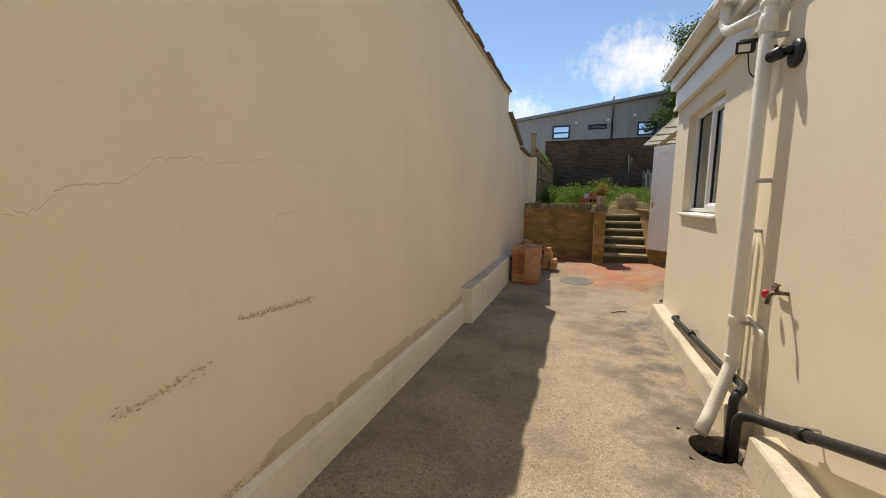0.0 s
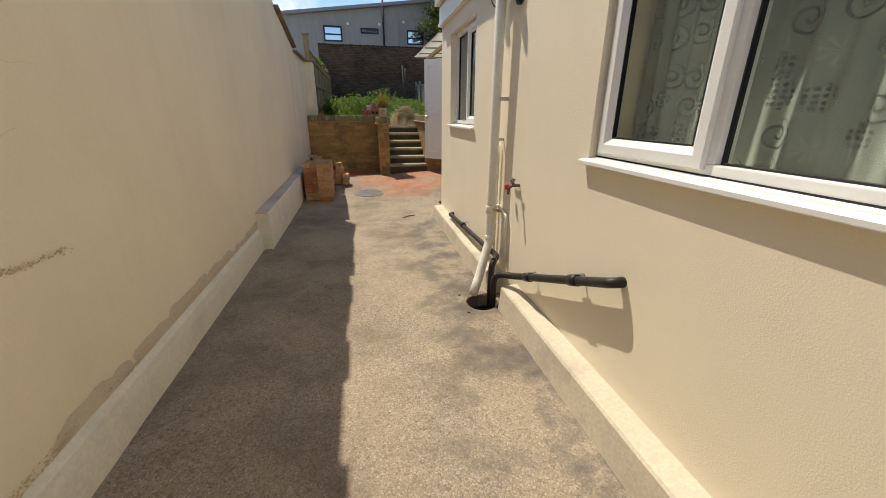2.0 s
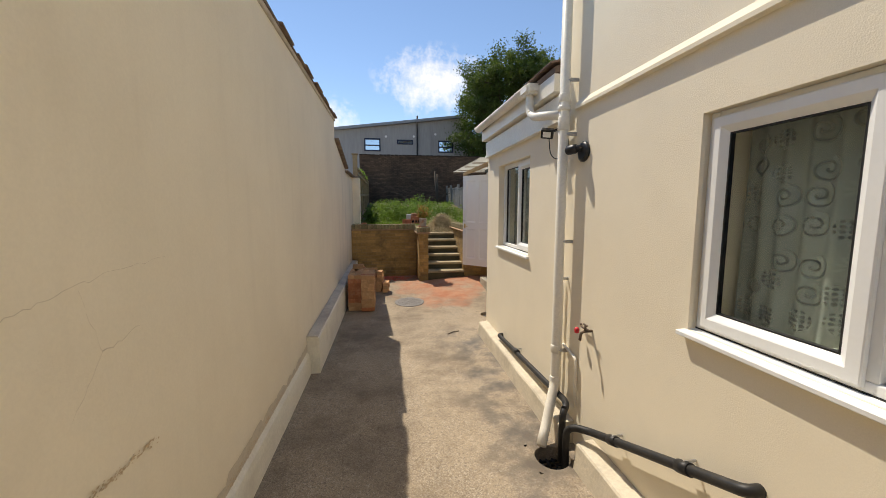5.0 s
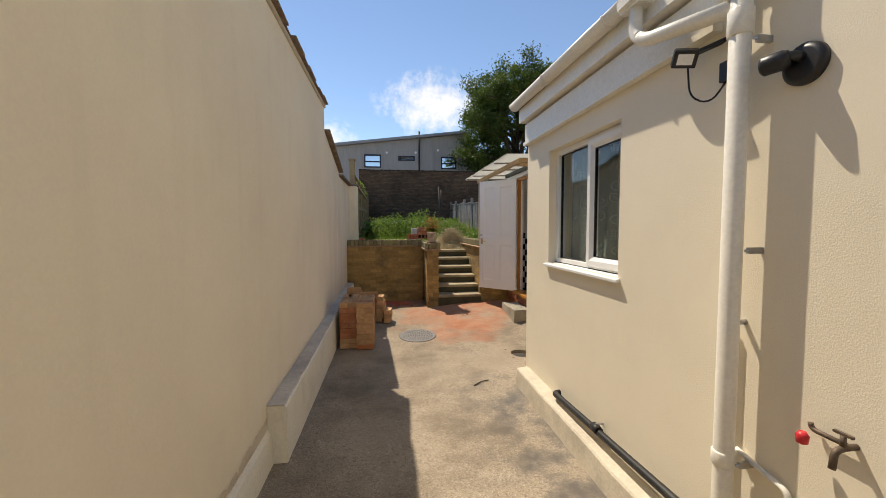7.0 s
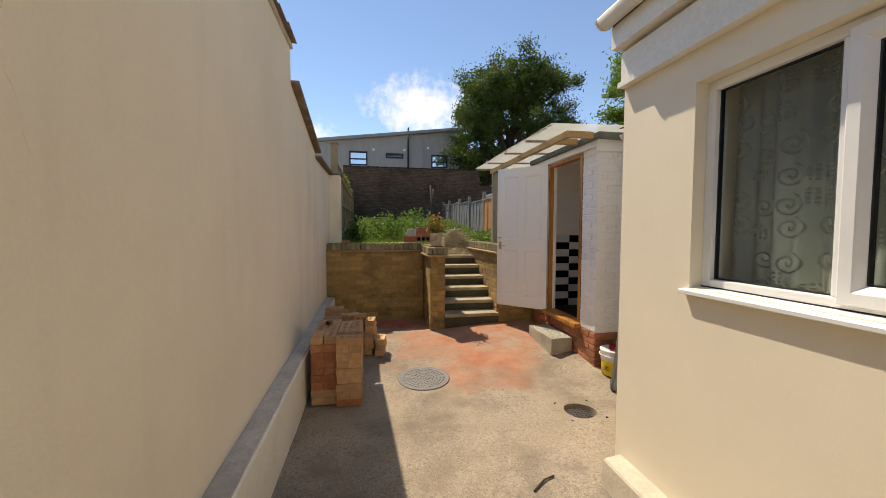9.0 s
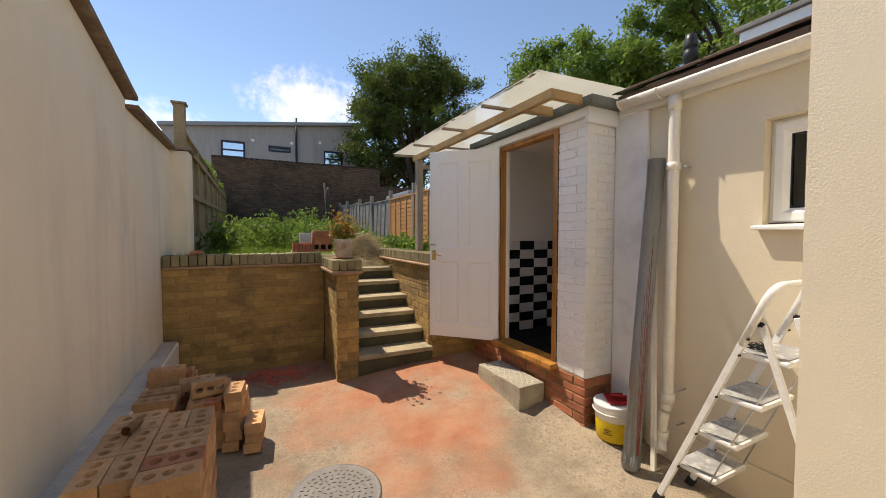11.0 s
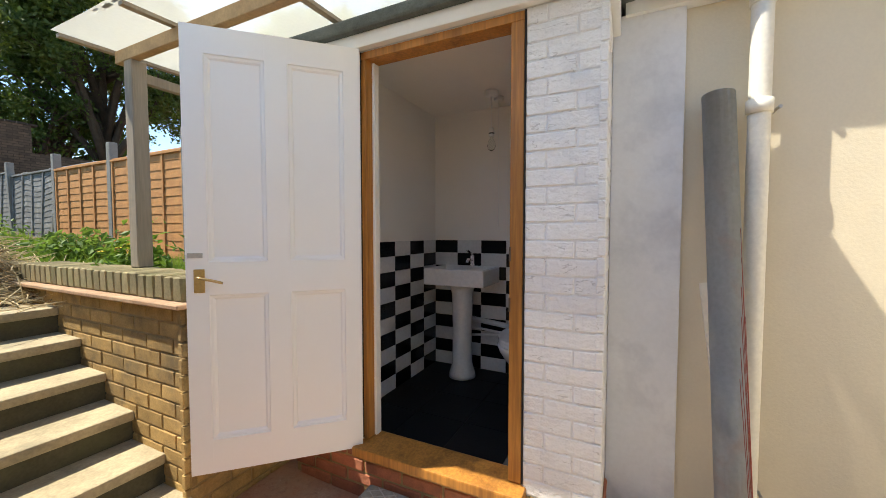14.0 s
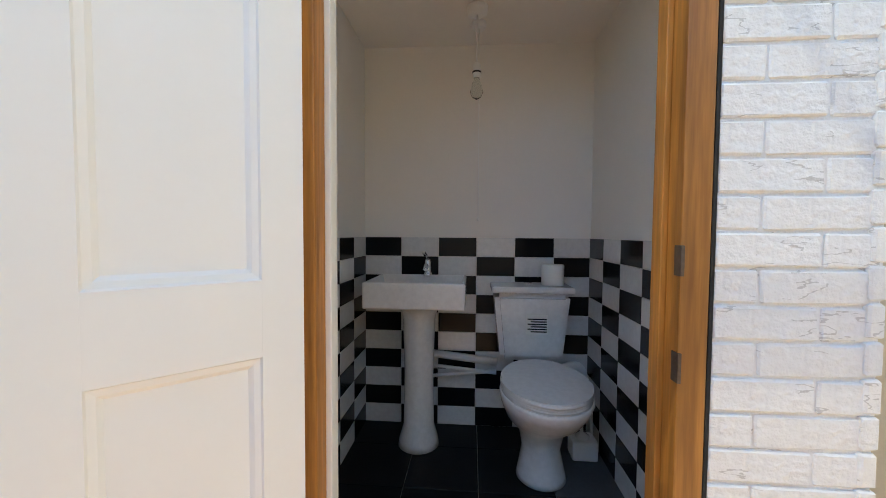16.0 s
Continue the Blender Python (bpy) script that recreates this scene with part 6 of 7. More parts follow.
def toilet():
    t = thing("toilet", (3.1, 7.17, FZ), "white ceramic close-coupled toilet with its lid down", "toilet")
    cx, cy = 2.98, 7.17
    bm = bmesh.new()
    rings = []
    for z, xc, rx, ry in ((0.0, 3.04, 0.115, 0.105), (0.02, 3.04, 0.11, 0.10), (0.12, 3.05, 0.085, 0.08), (0.2, 3.04, 0.095, 0.095), (0.28, 2.995, 0.17, 0.15), (0.34, 2.98, 0.215, 0.175), (0.385, 2.97, 0.235, 0.185), (0.395, 2.97, 0.23, 0.18)):
        rings.append([bm.verts.new((xc + rx * math.cos(a), cy + ry * math.sin(a), FZ + z)) for a in (2 * math.pi * k / 36 for k in range(36))])
    for a, c in zip(rings, rings[1:]):
        for k in range(36):
            q = (k + 1) % 36
            bm.faces.new((a[k], a[q], c[q], c[k])).smooth = True
    bm.faces.new(rings[0][::-1])
    bm.faces.new(rings[-1])
    part("pan", bm, CERAMIC, t)
    for nm, z0, z1, s in (("seat", 0.395, 0.412, 1.0), ("lid", 0.414, 0.436, 1.01)):
        bm = bmesh.new()
        outline = []
        for k in range(40):
            a = 2 * math.pi * k / 40
            x = -0.245 * math.cos(a)
            outline.append((2.985 + x * s, cy + 0.180 * s * math.sin(a) * (1.0 - 0.10 * (x > 0.0) * x / 0.245)))
        lo = [bm.verts.new((x, y, FZ + z0)) for x, y in outline]
        hi = [bm.verts.new((x, y, FZ + z1)) for x, y in outline]
        bm.faces.new(lo[::-1])
        bm.faces.new(hi)
        for k in range(40):
            q = (k + 1) % 40
            bm.faces.new((lo[k], lo[q], hi[q], hi[k])).smooth = True
        bmesh.ops.bevel(bm, geom=[e for e in bm.edges if abs(e.verts[0].co.z - e.verts[1].co.z) < 1e-5], offset=0.006, segments=2, affect="EDGES")
        part(nm, bm, CERAMIC, t)
    bm = bmesh.new()
    lo = [bm.verts.new((x, y, FZ + 0.41)) for x, y in ((3.26, 7.03), (3.43, 7.03), (3.43, 7.33), (3.26, 7.33))]
    hi = [bm.verts.new((x, y, FZ + 0.745)) for x, y in ((3.235, 7.0), (3.43, 7.0), (3.43, 7.365), (3.235, 7.365))]
    bm.faces.new(lo[::-1])
    bm.faces.new(hi)
    for k in range(4):
        q = (k + 1) % 4
        bm.faces.new((lo[k], lo[q], hi[q], hi[k]))
    bmesh.ops.bevel(bm, geom=bm.edges[:], offset=0.025, segments=4, affect="EDGES")
    part("cistern", bm, CERAMIC, t)
    part("cistern_lid", boxed(3.222, 3.428, 6.988, 7.377, FZ + 0.746, FZ + 0.778, 0.012, 3), CERAMIC, t)
    bm = bmesh.new()
    lathe(bm, [(0.022, 0), (0.022, 0.008), (0.018, 0.011)], (3.33, 7.19, FZ + 0.778), 18)
    part("flush_button", bm, CHROME, t, "chrome flush button")
    bm = bmesh.new()
    for k in range(6):
        box(bm, 3.2395, 3.2405, 7.115, 7.115 + (0.09 if k % 2 else 0.075), FZ + 0.56 + 0.012 * k, FZ + 0.566 + 0.012 * k)
    lab = boxed(3.241, 3.2425, 7.11, 7.212, FZ + 0.55, FZ + 0.645)
    s = part("sticker", lab, PVC, t, "white instruction sticker")
    part("print", bm, BLACK_PLASTIC, s, "unreadable small print")
    bm = bmesh.new()
    tube(bm, bend([(3.25, 7.10, FZ + 0.30), (3.34, 6.99, FZ + 0.36), (3.36, 6.93, FZ + 0.36), (3.37, 6.90, FZ + 0.28), (3.43, 6.90, FZ + 0.24)], 0.03), 0.03, 14)
    part("waste_outlet", bm, PVC, t)


toilet()


def basin():
    b = thing("basin", (3.26, 7.73, FZ), "white rectangular ceramic basin on a pedestal", "basin")
    x0, x1, y0, y1, z0, z1 = 3.06, 3.428, 7.50, 7.96, FZ + 0.69, FZ + 0.81
    bm = boxed(x0, x1, y0, y1, z0, z1, 0.012, 3)
    top = max(bm.faces, key=lambda q: (round(q.calc_center_median().z, 4), q.calc_area()))
    res = bmesh.ops.inset_region(bm, faces=[top], thickness=0.03)
    bmesh.ops.translate(bm, verts=top.verts[:], vec=(0, 0, -0.06))
    for v in top.verts:
        v.co.x = v.co.x * 0.94 + 3.22 * 0.06
    part("bowl", bm, CERAMIC, b)
    bm = bmesh.new()
    lathe(bm, [(0.105, 0.0), (0.10, 0.03), (0.078, 0.10), (0.074, 0.35), (0.082, 0.62), (0.10, 0.69)], (3.235, 7.725, FZ), 32, 1.0, 0.95)
    part("pedestal", bm, CERAMIC, b)
    bm = bmesh.new()
    lathe(bm, [(0.024, 0), (0.022, 0.01), (0.017, 0.02), (0.017, 0.075), (0.012, 0.085)], (3.37, 7.70, z1), 16)
    tube(bm, bend([(3.37, 7.70, z1 + 0.045), (3.28, 7.70, z1 + 0.06), (3.265, 7.70, z1 + 0.04)], 0.015), 0.011, 12)
    beam(bm, (3.37, 7.70, z1 + 0.09), (3.30, 7.715, z1 + 0.125), 0.016, 0.008)
    part("mixer_tap", bm, CHROME, b, "chrome mixer tap")
    for nm, za, zc, r in (("waste_pipe", 0.40, 0.36, 0.02), ("supply_pipe", 0.335, 0.30, 0.009), ("supply_pipe", 0.27, 0.31, 0.009)):
        bm = bmesh.new()
        tube(bm, [(3.395, 7.72, FZ + za), (3.395, 7.34, FZ + zc)], r, 12)
        part(nm, bm, PVC, b, "white painted pipe")


basin()


def light_pendant():
    p = thing("ceiling_light", (3.1, 7.46, 2.485), "bare bulb on a short white flex", "lamp")
    bm = bmesh.new()
    lathe(bm, [(0.02, -0.035), (0.042, -0.03), (0.045, 0.0), (0.03, 0.0)], (3.1, 7.46, 2.484), 20)
    part("ceiling_rose", bm, PVC, p)
    bm = bmesh.new()
    tube(bm, [(3.1, 7.46, 2.455), (3.1, 7.46, 2.24)], 0.004, 8)
    part("flex", bm, PVC, p)
    bm = bmesh.new()
    lathe(bm, [(0.008, 0.06), (0.017, 0.05), (0.018, 0.0), (0.014, -0.005)], (3.1, 7.46, 2.19), 16)
    part("bulb_holder", bm, PVC, p)
    bm = bmesh.new()
    lathe(bm, [(0.0175, -0.001), (0.0195, 0.0), (0.0195, 0.006), (0.0175, 0.007)], (3.1, 7.46, 2.205), 16)
    part("holder_band", bm, BLACK_PLASTIC, p)
    bm = bmesh.new()
    lathe(bm, [(0.005, -0.09), (0.02, -0.08), (0.028, -0.06), (0.024, -0.035), (0.013, -0.008), (0.012, 0.0)], (3.1, 7.46, 2.183), 20)
    part("bulb", bm, GLASS, p, "clear glass bulb")
    bm = bmesh.new()
    tube(bm, [(3.22, 7.45, 2.483), (3.22, 7.448, 2.0), (3.222, 7.446, 1.59)], 0.0018, 6)
    lathe(bm, [(0.002, 0.0), (0.006, -0.004), (0.007, -0.014), (0.004, -0.02)], (3.222, 7.446, 1.59), 10)
    part("pull_cord", bm, PVC, p, "white light pull cord")
    bm = bmesh.new()
    lathe(bm, [(0.028, -0.03), (0.033, -0.02), (0.033, 0.0)], (3.22, 7.45, 2.484), 16)
    part("pull_switch", bm, PVC, p)


light_pendant()
bm = bmesh.new()
lathe(bm, [(0.02, 0.0), (0.052, 0.0), (0.054, 0.004), (0.054, 0.096), (0.052, 0.10), (0.02, 0.10)], (3.32, 7.075, FZ + 0.779), 22)
solid("toilet_roll", bm, WALL_WHITE, "white toilet roll standing on the cistern", "toilet roll")
hold = thing("toilet_brush", (3.19, 6.955, FZ), "white toilet brush in an open holder on the floor", "toilet brush")
bm = boxed(3.14, 3.24, 6.895, 7.01, FZ, FZ + 0.09, 0.012)
part("holder", bm, PVC, hold)
bm = bmesh.new()
tube(bm, bend([(3.23, 6.90, FZ + 0.08), (3.235, 6.905, FZ + 0.27), (3.235, 7.0, FZ + 0.27), (3.23, 7.005, FZ + 0.08)], 0.03), 0.008, 8)
part("hoop", bm, PVC, hold)
bm = bmesh.new()
tube(bm, [(3.19, 6.955, FZ + 0.02), (3.19, 6.955, FZ + 0.1), (3.2, 6.955, FZ + 0.11), (3.21, 6.955, FZ + 0.25)], [0.03, 0.032, 0.008, 0.008], 14)
part("brush", bm, CERAMIC, hold)


def floor_tiles():
    x = LAV + 0.102
    for a in range(4):
        for b2 in range(4):
            x0, x1 = x + 0.305 * a, min(x + 0.305 * (a + 1), 3.428)
            y0, y1 = 8.048 - 0.305 * (b2 + 1), 8.048 - 0.305 * b2
            y0 = max(y0, 6.866)
            if x1 - x0 < 0.03 or y1 - y0 < 0.03:
                continue
            bm = boxed(x0 + 0.0015, x1 - 0.0015, y0 + 0.0015, y1 - 0.0015, 0.4725, FZ, 0.0015, 1)
            part("floor_tile", bm, GREY_TILE if y1 < 7.3 else SLATE, floor_lav)


floor_tiles()


def wall_tiles():
    """Black and white chequered tiles, ten courses, on three walls."""
    tw, th, t = 0.2, 0.1008, 0.007
    cache = {}
    back, north, south = (bpy.data.objects["wall_lavatory_" + n] for n in ("back", "north", "south"))

    def tile(parent, c, rot, w, black):
        k = (round(w, 3), black)
        if k not in cache:
            cache[k] = mesh("tile", boxed(-w / 2 + 0.001, w / 2 - 0.001, -t / 2, t / 2, -th / 2 + 0.001, th / 2 - 0.001, 0.002, 2), TILE_B if black else TILE_W)
        ob = new("tile", cache[k])
        ob.location, ob.rotation_euler = c, (0, 0, rot)
        ob.parent = parent
    for r in range(10):
        z = FZ + th * (r + 0.5)
        for i in range(6):
            y1 = 8.049 - tw * i
            y0 = max(y1 - tw, 6.863)
            tile(back, (3.43 - t / 2 - 0.0005, (y0 + y1) / 2, z), math.pi / 2, y1 - y0, (i + r) % 2 == 1)
        for i in range(6):
            x1 = 3.421 - tw * i
            x0 = max(x1 - tw, LAV + 0.103)
            if x1 - x0 > 0.02:
                tile(north, ((x0 + x1) / 2, 8.05 - t / 2 - 0.0005, z), 0, x1 - x0, (i + r) % 2 == 0)
                tile(south, ((x0 + x1) / 2, 6.862 + t / 2 + 0.0005, z), 0, x1 - x0, (i + r) % 2 == 1)


wall_tiles()

# ---- garden beyond the steps ----


def garden_z(x, y):
    return 1.20 + 0.80 * smooth_step((y - 11.0) / 11.5) + 0.05 * noise.noise((x * 0.9, y * 0.9, 2.0)) * smooth_step((y - 9.5) / 1.5) - 0.10 * smooth_step((1.9 - abs(x - 1.27) * 2.5)) * smooth_step((11.4 - y) / 1.4)


def garden():
    bm = bmesh.new()
    xs = [-1.35 + 0.15 * i for i in range(34)]
    ys = [9.31 + 0.15 * j for j in range(92)]
    v = {}
    for i, x in enumerate(xs):
        for j, y in enumerate(ys):
            v[i, j] = bm.verts.new((x, y, garden_z(x, y)))
    for i in range(len(xs) - 1):
        for j in range(len(ys) - 1):
            if 0.55 < xs[i] < 1.85 and ys[j] < 9.95:
                continue
            bm.faces.new((v[i, j], v[i + 1, j], v[i + 1, j + 1], v[i, j + 1])).smooth = True
    solid("garden_soil", bm, SOIL, "raised garden of bare soil and weeds behind the wall", "soil", kind="structure")
    bm = boxed(1.885, 3.6, 8.615, 9.32, 0.3, 1.16)
    solid("garden_bed", bm, SOIL, "raised soil bed behind the brick wall", "soil", kind="structure")


garden()


def leaf(bm, p, size, rnd, up=0.4, long=1.8):
    """One bent leaf of two triangles pairs."""
    d = Vector((rnd.gauss(0, 1), rnd.gauss(0, 1), rnd.gauss(up, 0.7))).normalized()
    s = d.orthogonal().normalized()
    s = (Matrix.Rotation(rnd.uniform(0, 6.28), 3, d) @ s)
    n = d.cross(s)
    l, w = size * long * 0.5, size * 0.5
    a, c = bm.verts.new(p - d * l), bm.verts.new(p + d * l - n * l * 0.2)
    e, f = bm.verts.new(p + s * w + n * l * 0.12), bm.verts.new(p - s * w + n * l * 0.12)
    bm.faces.new((a, e, c))
    bm.faces.new((a, c, f))


def weeds():
    rnd = random.Random(31)
    bm = bmesh.new()
    for _ in range(190):
        x, y = rnd.uniform(-0.7, 3.2), 9.6 + 11.5 * rnd.random() ** 1.3
        if 0.6 < x < 1.9 and y < 11.2:
            continue
        hgt = rnd.uniform(0.06, 0.22) * (1.3 if y > 12 else 0.6)
        z = garden_z(x, y)
        for _ in range(34):
            leaf(bm, Vector((x + rnd.gauss(0, 0.13), y + rnd.gauss(0, 0.13), z + hgt * rnd.random())), rnd.uniform(0.025, 0.06), rnd)
    solid("weeds", bm, WEED, "leafy green weeds over the neglected garden", "weeds", kind="stuff")
    bm = bmesh.new()
    for cx, cy, hgt, r in ((0.35, 12.6, 0.75, 0.45), (0.9, 13.3, 0.7, 0.5), (0.1, 13.6, 0.6, 0.5), (1.6, 13.0, 0.55, 0.4), (2.2, 14.2, 0.5, 0.5), (-0.45, 11.2, 0.6, 0.22), (1.3, 14.8, 0.8, 0.5), (2.6, 11.8, 0.35, 0.3)):
        for s in range(26):
            a, q = rnd.uniform(0, 6.28), rnd.uniform(0, r)
            base = Vector((cx + q * math.cos(a), cy + q * math.sin(a), garden_z(cx, cy)))
            tip = base + Vector((rnd.gauss(0, 0.12), rnd.gauss(0, 0.12), hgt * rnd.uniform(0.5, 1.1)))
            tube(bm, [base, base.lerp(tip, 0.5), tip], [0.005, 0.004, 0.002], 4)
            for k in range(26):
                t = 0.2 + 0.8 * rnd.random()
                leaf(bm, base.lerp(tip, t) + Vector((rnd.gauss(0, 0.05), rnd.gauss(0, 0.05), 0)), rnd.uniform(0.025, 0.055), rnd)
    solid("shrubs", bm, LEAF, "unkempt leafy garden shrubs", "shrub", kind="stuff")
    bm = bmesh.new()
    for _ in range(17000):
        x, y = rnd.uniform(-0.8, 3.2), 9.35 + 8.5 * rnd.random() ** 1.6
        if 0.5 < x < 1.95 and y < 10.9:
            continue
        z = garden_z(x, y)
        l, w = rnd.uniform(0.06, 0.20), rnd.uniform(0.003, 0.007)
        a = rnd.uniform(0, 6.28)
        s = Vector((math.cos(a), math.sin(a), 0)) * w
        t = Vector((rnd.gauss(0, 0.3) * l, rnd.gauss(0, 0.3) * l, l))
        p = Vector((x, y, z - 0.01))
        bm.faces.new([bm.verts.new(q) for q in (p - s, p + s, p + t)])
    solid("grass", bm, GRASS, "rough bright green grass on the garden slope", "grass", kind="stuff")
    bm = bmesh.new()
    for _ in range(2200):
        a, q = rnd.uniform(0, 6.28), abs(rnd.gauss(0, 0.40))
        p = Vector((1.47 + q * math.cos(a) * 0.95, 10.42 + q * math.sin(a) * 0.8, 0))
        p.z = max(1.10, garden_z(p.x, p.y)) + max(0.01, 0.42 * math.exp(-(q / 0.36) ** 2)) * rnd.random() + 0.01
        d = Vector((rnd.gauss(0, 1), rnd.gauss(0, 1), rnd.gauss(0, 0.35))).normalized() * rnd.uniform(0.06, 0.2)
        tube(bm, [p - d, p + Vector((0, 0, 0.015)), p + d], [0.003, 0.004, 0.002], 4)
    solid("straw_heap", bm, STRAW, "heap of dry cut stalks at the top of the steps", "straw", kind="stuff")
    bm = bmesh.new()
    for _ in range(500):
        leaf(bm, Vector((2.05 + rnd.gauss(0, 0.10), 9.62 + rnd.gauss(0, 0.10), 1.22 + abs(rnd.gauss(0, 0.16)))), rnd.uniform(0.02, 0.05), rnd)
    pl = thing("flowering_plant", (2.05, 9.62, 1.18), "small green plant with yellow flowers beside the post", "plant")
    part("foliage", bm, WEED, pl)
    for k in range(7):
        bm = bmesh.new()
        c = Vector((2.05 + rnd.gauss(0, 0.09), 9.60 + rnd.gauss(0, 0.08), 1.40 + rnd.uniform(0, 0.14)))
        for a in range(6):
            q = a * 1.047
            bm.faces.new([bm.verts.new(c + Vector(p)) for p in ((0, 0, 0), (0.022 * math.cos(q - 0.35), 0.022 * math.sin(q - 0.35), 0.006), (0.028 * math.cos(q), 0.028 * math.sin(q), 0.01), (0.022 * math.cos(q + 0.35), 0.022 * math.sin(q + 0.35), 0.006))])
        part("flower", bm, FLOWER, pl, "yellow flower")


weeds()


def potted_plant():
    rnd = random.Random(14)
    p = thing("potted_plant", (0.78, 8.60, 1.31), "rust-leaved succulent in a chipped whitewashed clay pot", "plant")
    bm = bmesh.new()
    lathe(bm, [(0.074, 0.0), (0.078, 0.004), (0.084, 0.15), (0.089, 0.153), (0.09, 0.185), (0.078, 0.185), (0.074, 0.16)], (0.78, 8.60, 1.322), 26)
    part("pot", bm, POT, p, "whitewashed terracotta pot")
    bm = bmesh.new()
    lathe(bm, [(0.095, 0.0), (0.11, 0.004), (0.118, 0.012), (0.10, 0.012)], (0.78, 8.60, 1.311), 26)
    part("saucer", bm, TERRACOTTA, p)
    for col, n in ((RUSTY_LEAF, 260), (WEED, 90)):
        bm = bmesh.new()
        for _ in range(n):
            leaf(bm, Vector((0.78 + rnd.gauss(0, 0.07), 8.60 + rnd.gauss(0, 0.06), 1.53 + abs(rnd.gauss(0.05, 0.10)))), rnd.uniform(0.02, 0.042), rnd, 0.8, 1.5)
        part("leaves", bm, col, p)
    bm = bmesh.new()
    for _ in range(12):
        a = Vector((0.78 + rnd.gauss(0, 0.02), 8.60 + rnd.gauss(0, 0.02), 1.48))
        tube(bm, [a, a + Vector((rnd.gauss(0, 0.07), rnd.gauss(0, 0.06), rnd.uniform(0.08, 0.2)))], 0.005, 5)
    tagged(part("stems", bm, RUSTY_LEAF, p), kind="stuff")


potted_plant()


def air_brick(name, x, y, z, w, h, n, material, label):
    b = thing(name, (x, y, z), label, "brick", "clay bricks on the wall")
    bm = bmesh.new()
    box(bm, x - w / 2, x + w / 2, y - 0.045, y + 0.045, z, z + h * 0.22)
    box(bm, x - w / 2, x + w / 2, y - 0.045, y + 0.045, z + h * 0.78, z + h)
    for k in range(n + 1):
        c = x - w / 2 + w * k / n
        box(bm, max(x - w / 2, c - 0.01), min(x + w / 2, c + 0.01), y - 0.045, y + 0.045, z + h * 0.22, z + h * 0.78)
    part("body", bm, material, b)
    # Black box behind the slots paints the shade inside the hollow brick.
    part("core", boxed(x - w / 2 + 0.004, x + w / 2 - 0.004, y + 0.02, y + 0.04, z + 0.01, z + h - 0.01), DARK, b)


air_brick("air_brick", 0.44, 9.17, 1.361, 0.20, 0.10, 7, RED_BRICK, "dark red slotted air brick lying on the coping")
air_brick("air_brick", 0.67, 9.20, 1.361, 0.22, 0.10, 3, TERRACOTTA, "terracotta hollow block on the coping")
for x0, x1, y0, z0, z1 in ((0.57, 0.77, 9.15, 1.462, 1.53), (0.56, 0.78, 9.19, 1.531, 1.60), (0.545, 0.565, 9.16, 1.361, 1.58)):
    solid("clay_block", boxed(x0, x1, y0, y0 + 0.105, z0, z1, 0.006), TERRACOTTA, "terracotta block piled on others", "brick", "clay bricks on the wall")
bm = boxed(0.46, 0.60, 9.62, 9.76, garden_z(0.53, 9.69) - 0.02, 1.575, 0.012)
for v in bm.verts:
    if v.co.z < 1.4:
        v.co.x, v.co.y = 0.53 + (v.co.x - 0.53) * 0.8, 9.69 + (v.co.y - 9.69) * 0.8
solid("plant_tub", bm, GREY_PIPE, "grey plastic plant tub on the soil", "tub")
for x, z, lean in ((2.55, 3.69, 0.05), (2.68, 3.53, -0.06)):
    bm = bmesh.new()
    tube(bm, [(x + lean, 20.3, garden_z(x, 20.3) - 0.02), (x + lean * 0.5, 20.6, 2.7), (x, 20.9, z)], 0.045, 10)
    solid("garden_pole", bm, BARK, "weathered grey pole standing at the garden's end", "pole", "garden poles")
bm = bmesh.new()
lathe(bm, [(0.05, 0.0), (0.062, 0.13), (0.068, 0.13), (0.068, 0.15), (0.055, 0.15)], (0.42, 9.42, 1.21), 20)
solid("grey_plant_pot", bm, POST_CONCRETE, "small grey plastic plant pot on the soil", "pot")
solid("clay_shard", boxed(-0.62, -0.50, 9.12, 9.20, 1.352, 1.39, 0.01), TERRACOTTA, "clay shard lying on the coping", "shard")


def dead_branches():
    """Dry sticks thrown down at the foot of the end wall."""
    rnd = random.Random(52)
    for k in range(9):
        x, y = rnd.uniform(0.9, 2.5), rnd.uniform(20.6, 21.8)
        a = rnd.uniform(-0.5, 0.5) + (math.pi if k % 2 else 0)
        l = rnd.uniform(0.9, 1.8)
        base = Vector((x, y, garden_z(x, y) + 0.05))
        tip = base + Vector((math.cos(a) * l, 0.25 * math.sin(a), rnd.uniform(0.15, 0.7)))
        mid = base.lerp(tip, 0.5) + Vector((0, 0, rnd.uniform(0.02, 0.14)))
        bm = bmesh.new()
        tube(bm, [base, mid, tip], [0.03, 0.022, 0.01], 6)
        q = mid + Vector((math.cos(a) * 0.3, 0, 0.28))
        tube(bm, [mid, mid.lerp(q, 0.5) + Vector((0, 0, 0.03)), q], [0.015, 0.011, 0.005], 5)
        solid("dead_branch", bm, BARK, "dry dark branch lying against the end wall", "branch", "dead branches")


dead_branches()


def ivy():
    """Leafy growth hanging over the tan fence's top."""
    rnd = random.Random(61)
    bm = bmesh.new()
    for k in range(12):
        y = rnd.uniform(13.5, 19.5)
        x = -0.80 - 0.34 * (y - 10) / 12.5
        z = 2.80 + 0.43 * (y - 10) / 12.5
        r = rnd.uniform(0.05, 0.13)
        for _ in range(34):
            leaf(bm, Vector((x + rnd.gauss(-0.03, 0.05), y + rnd.gauss(0, r), z + rnd.gauss(0.0, 0.07))), rnd.uniform(0.03, 0.065), rnd)
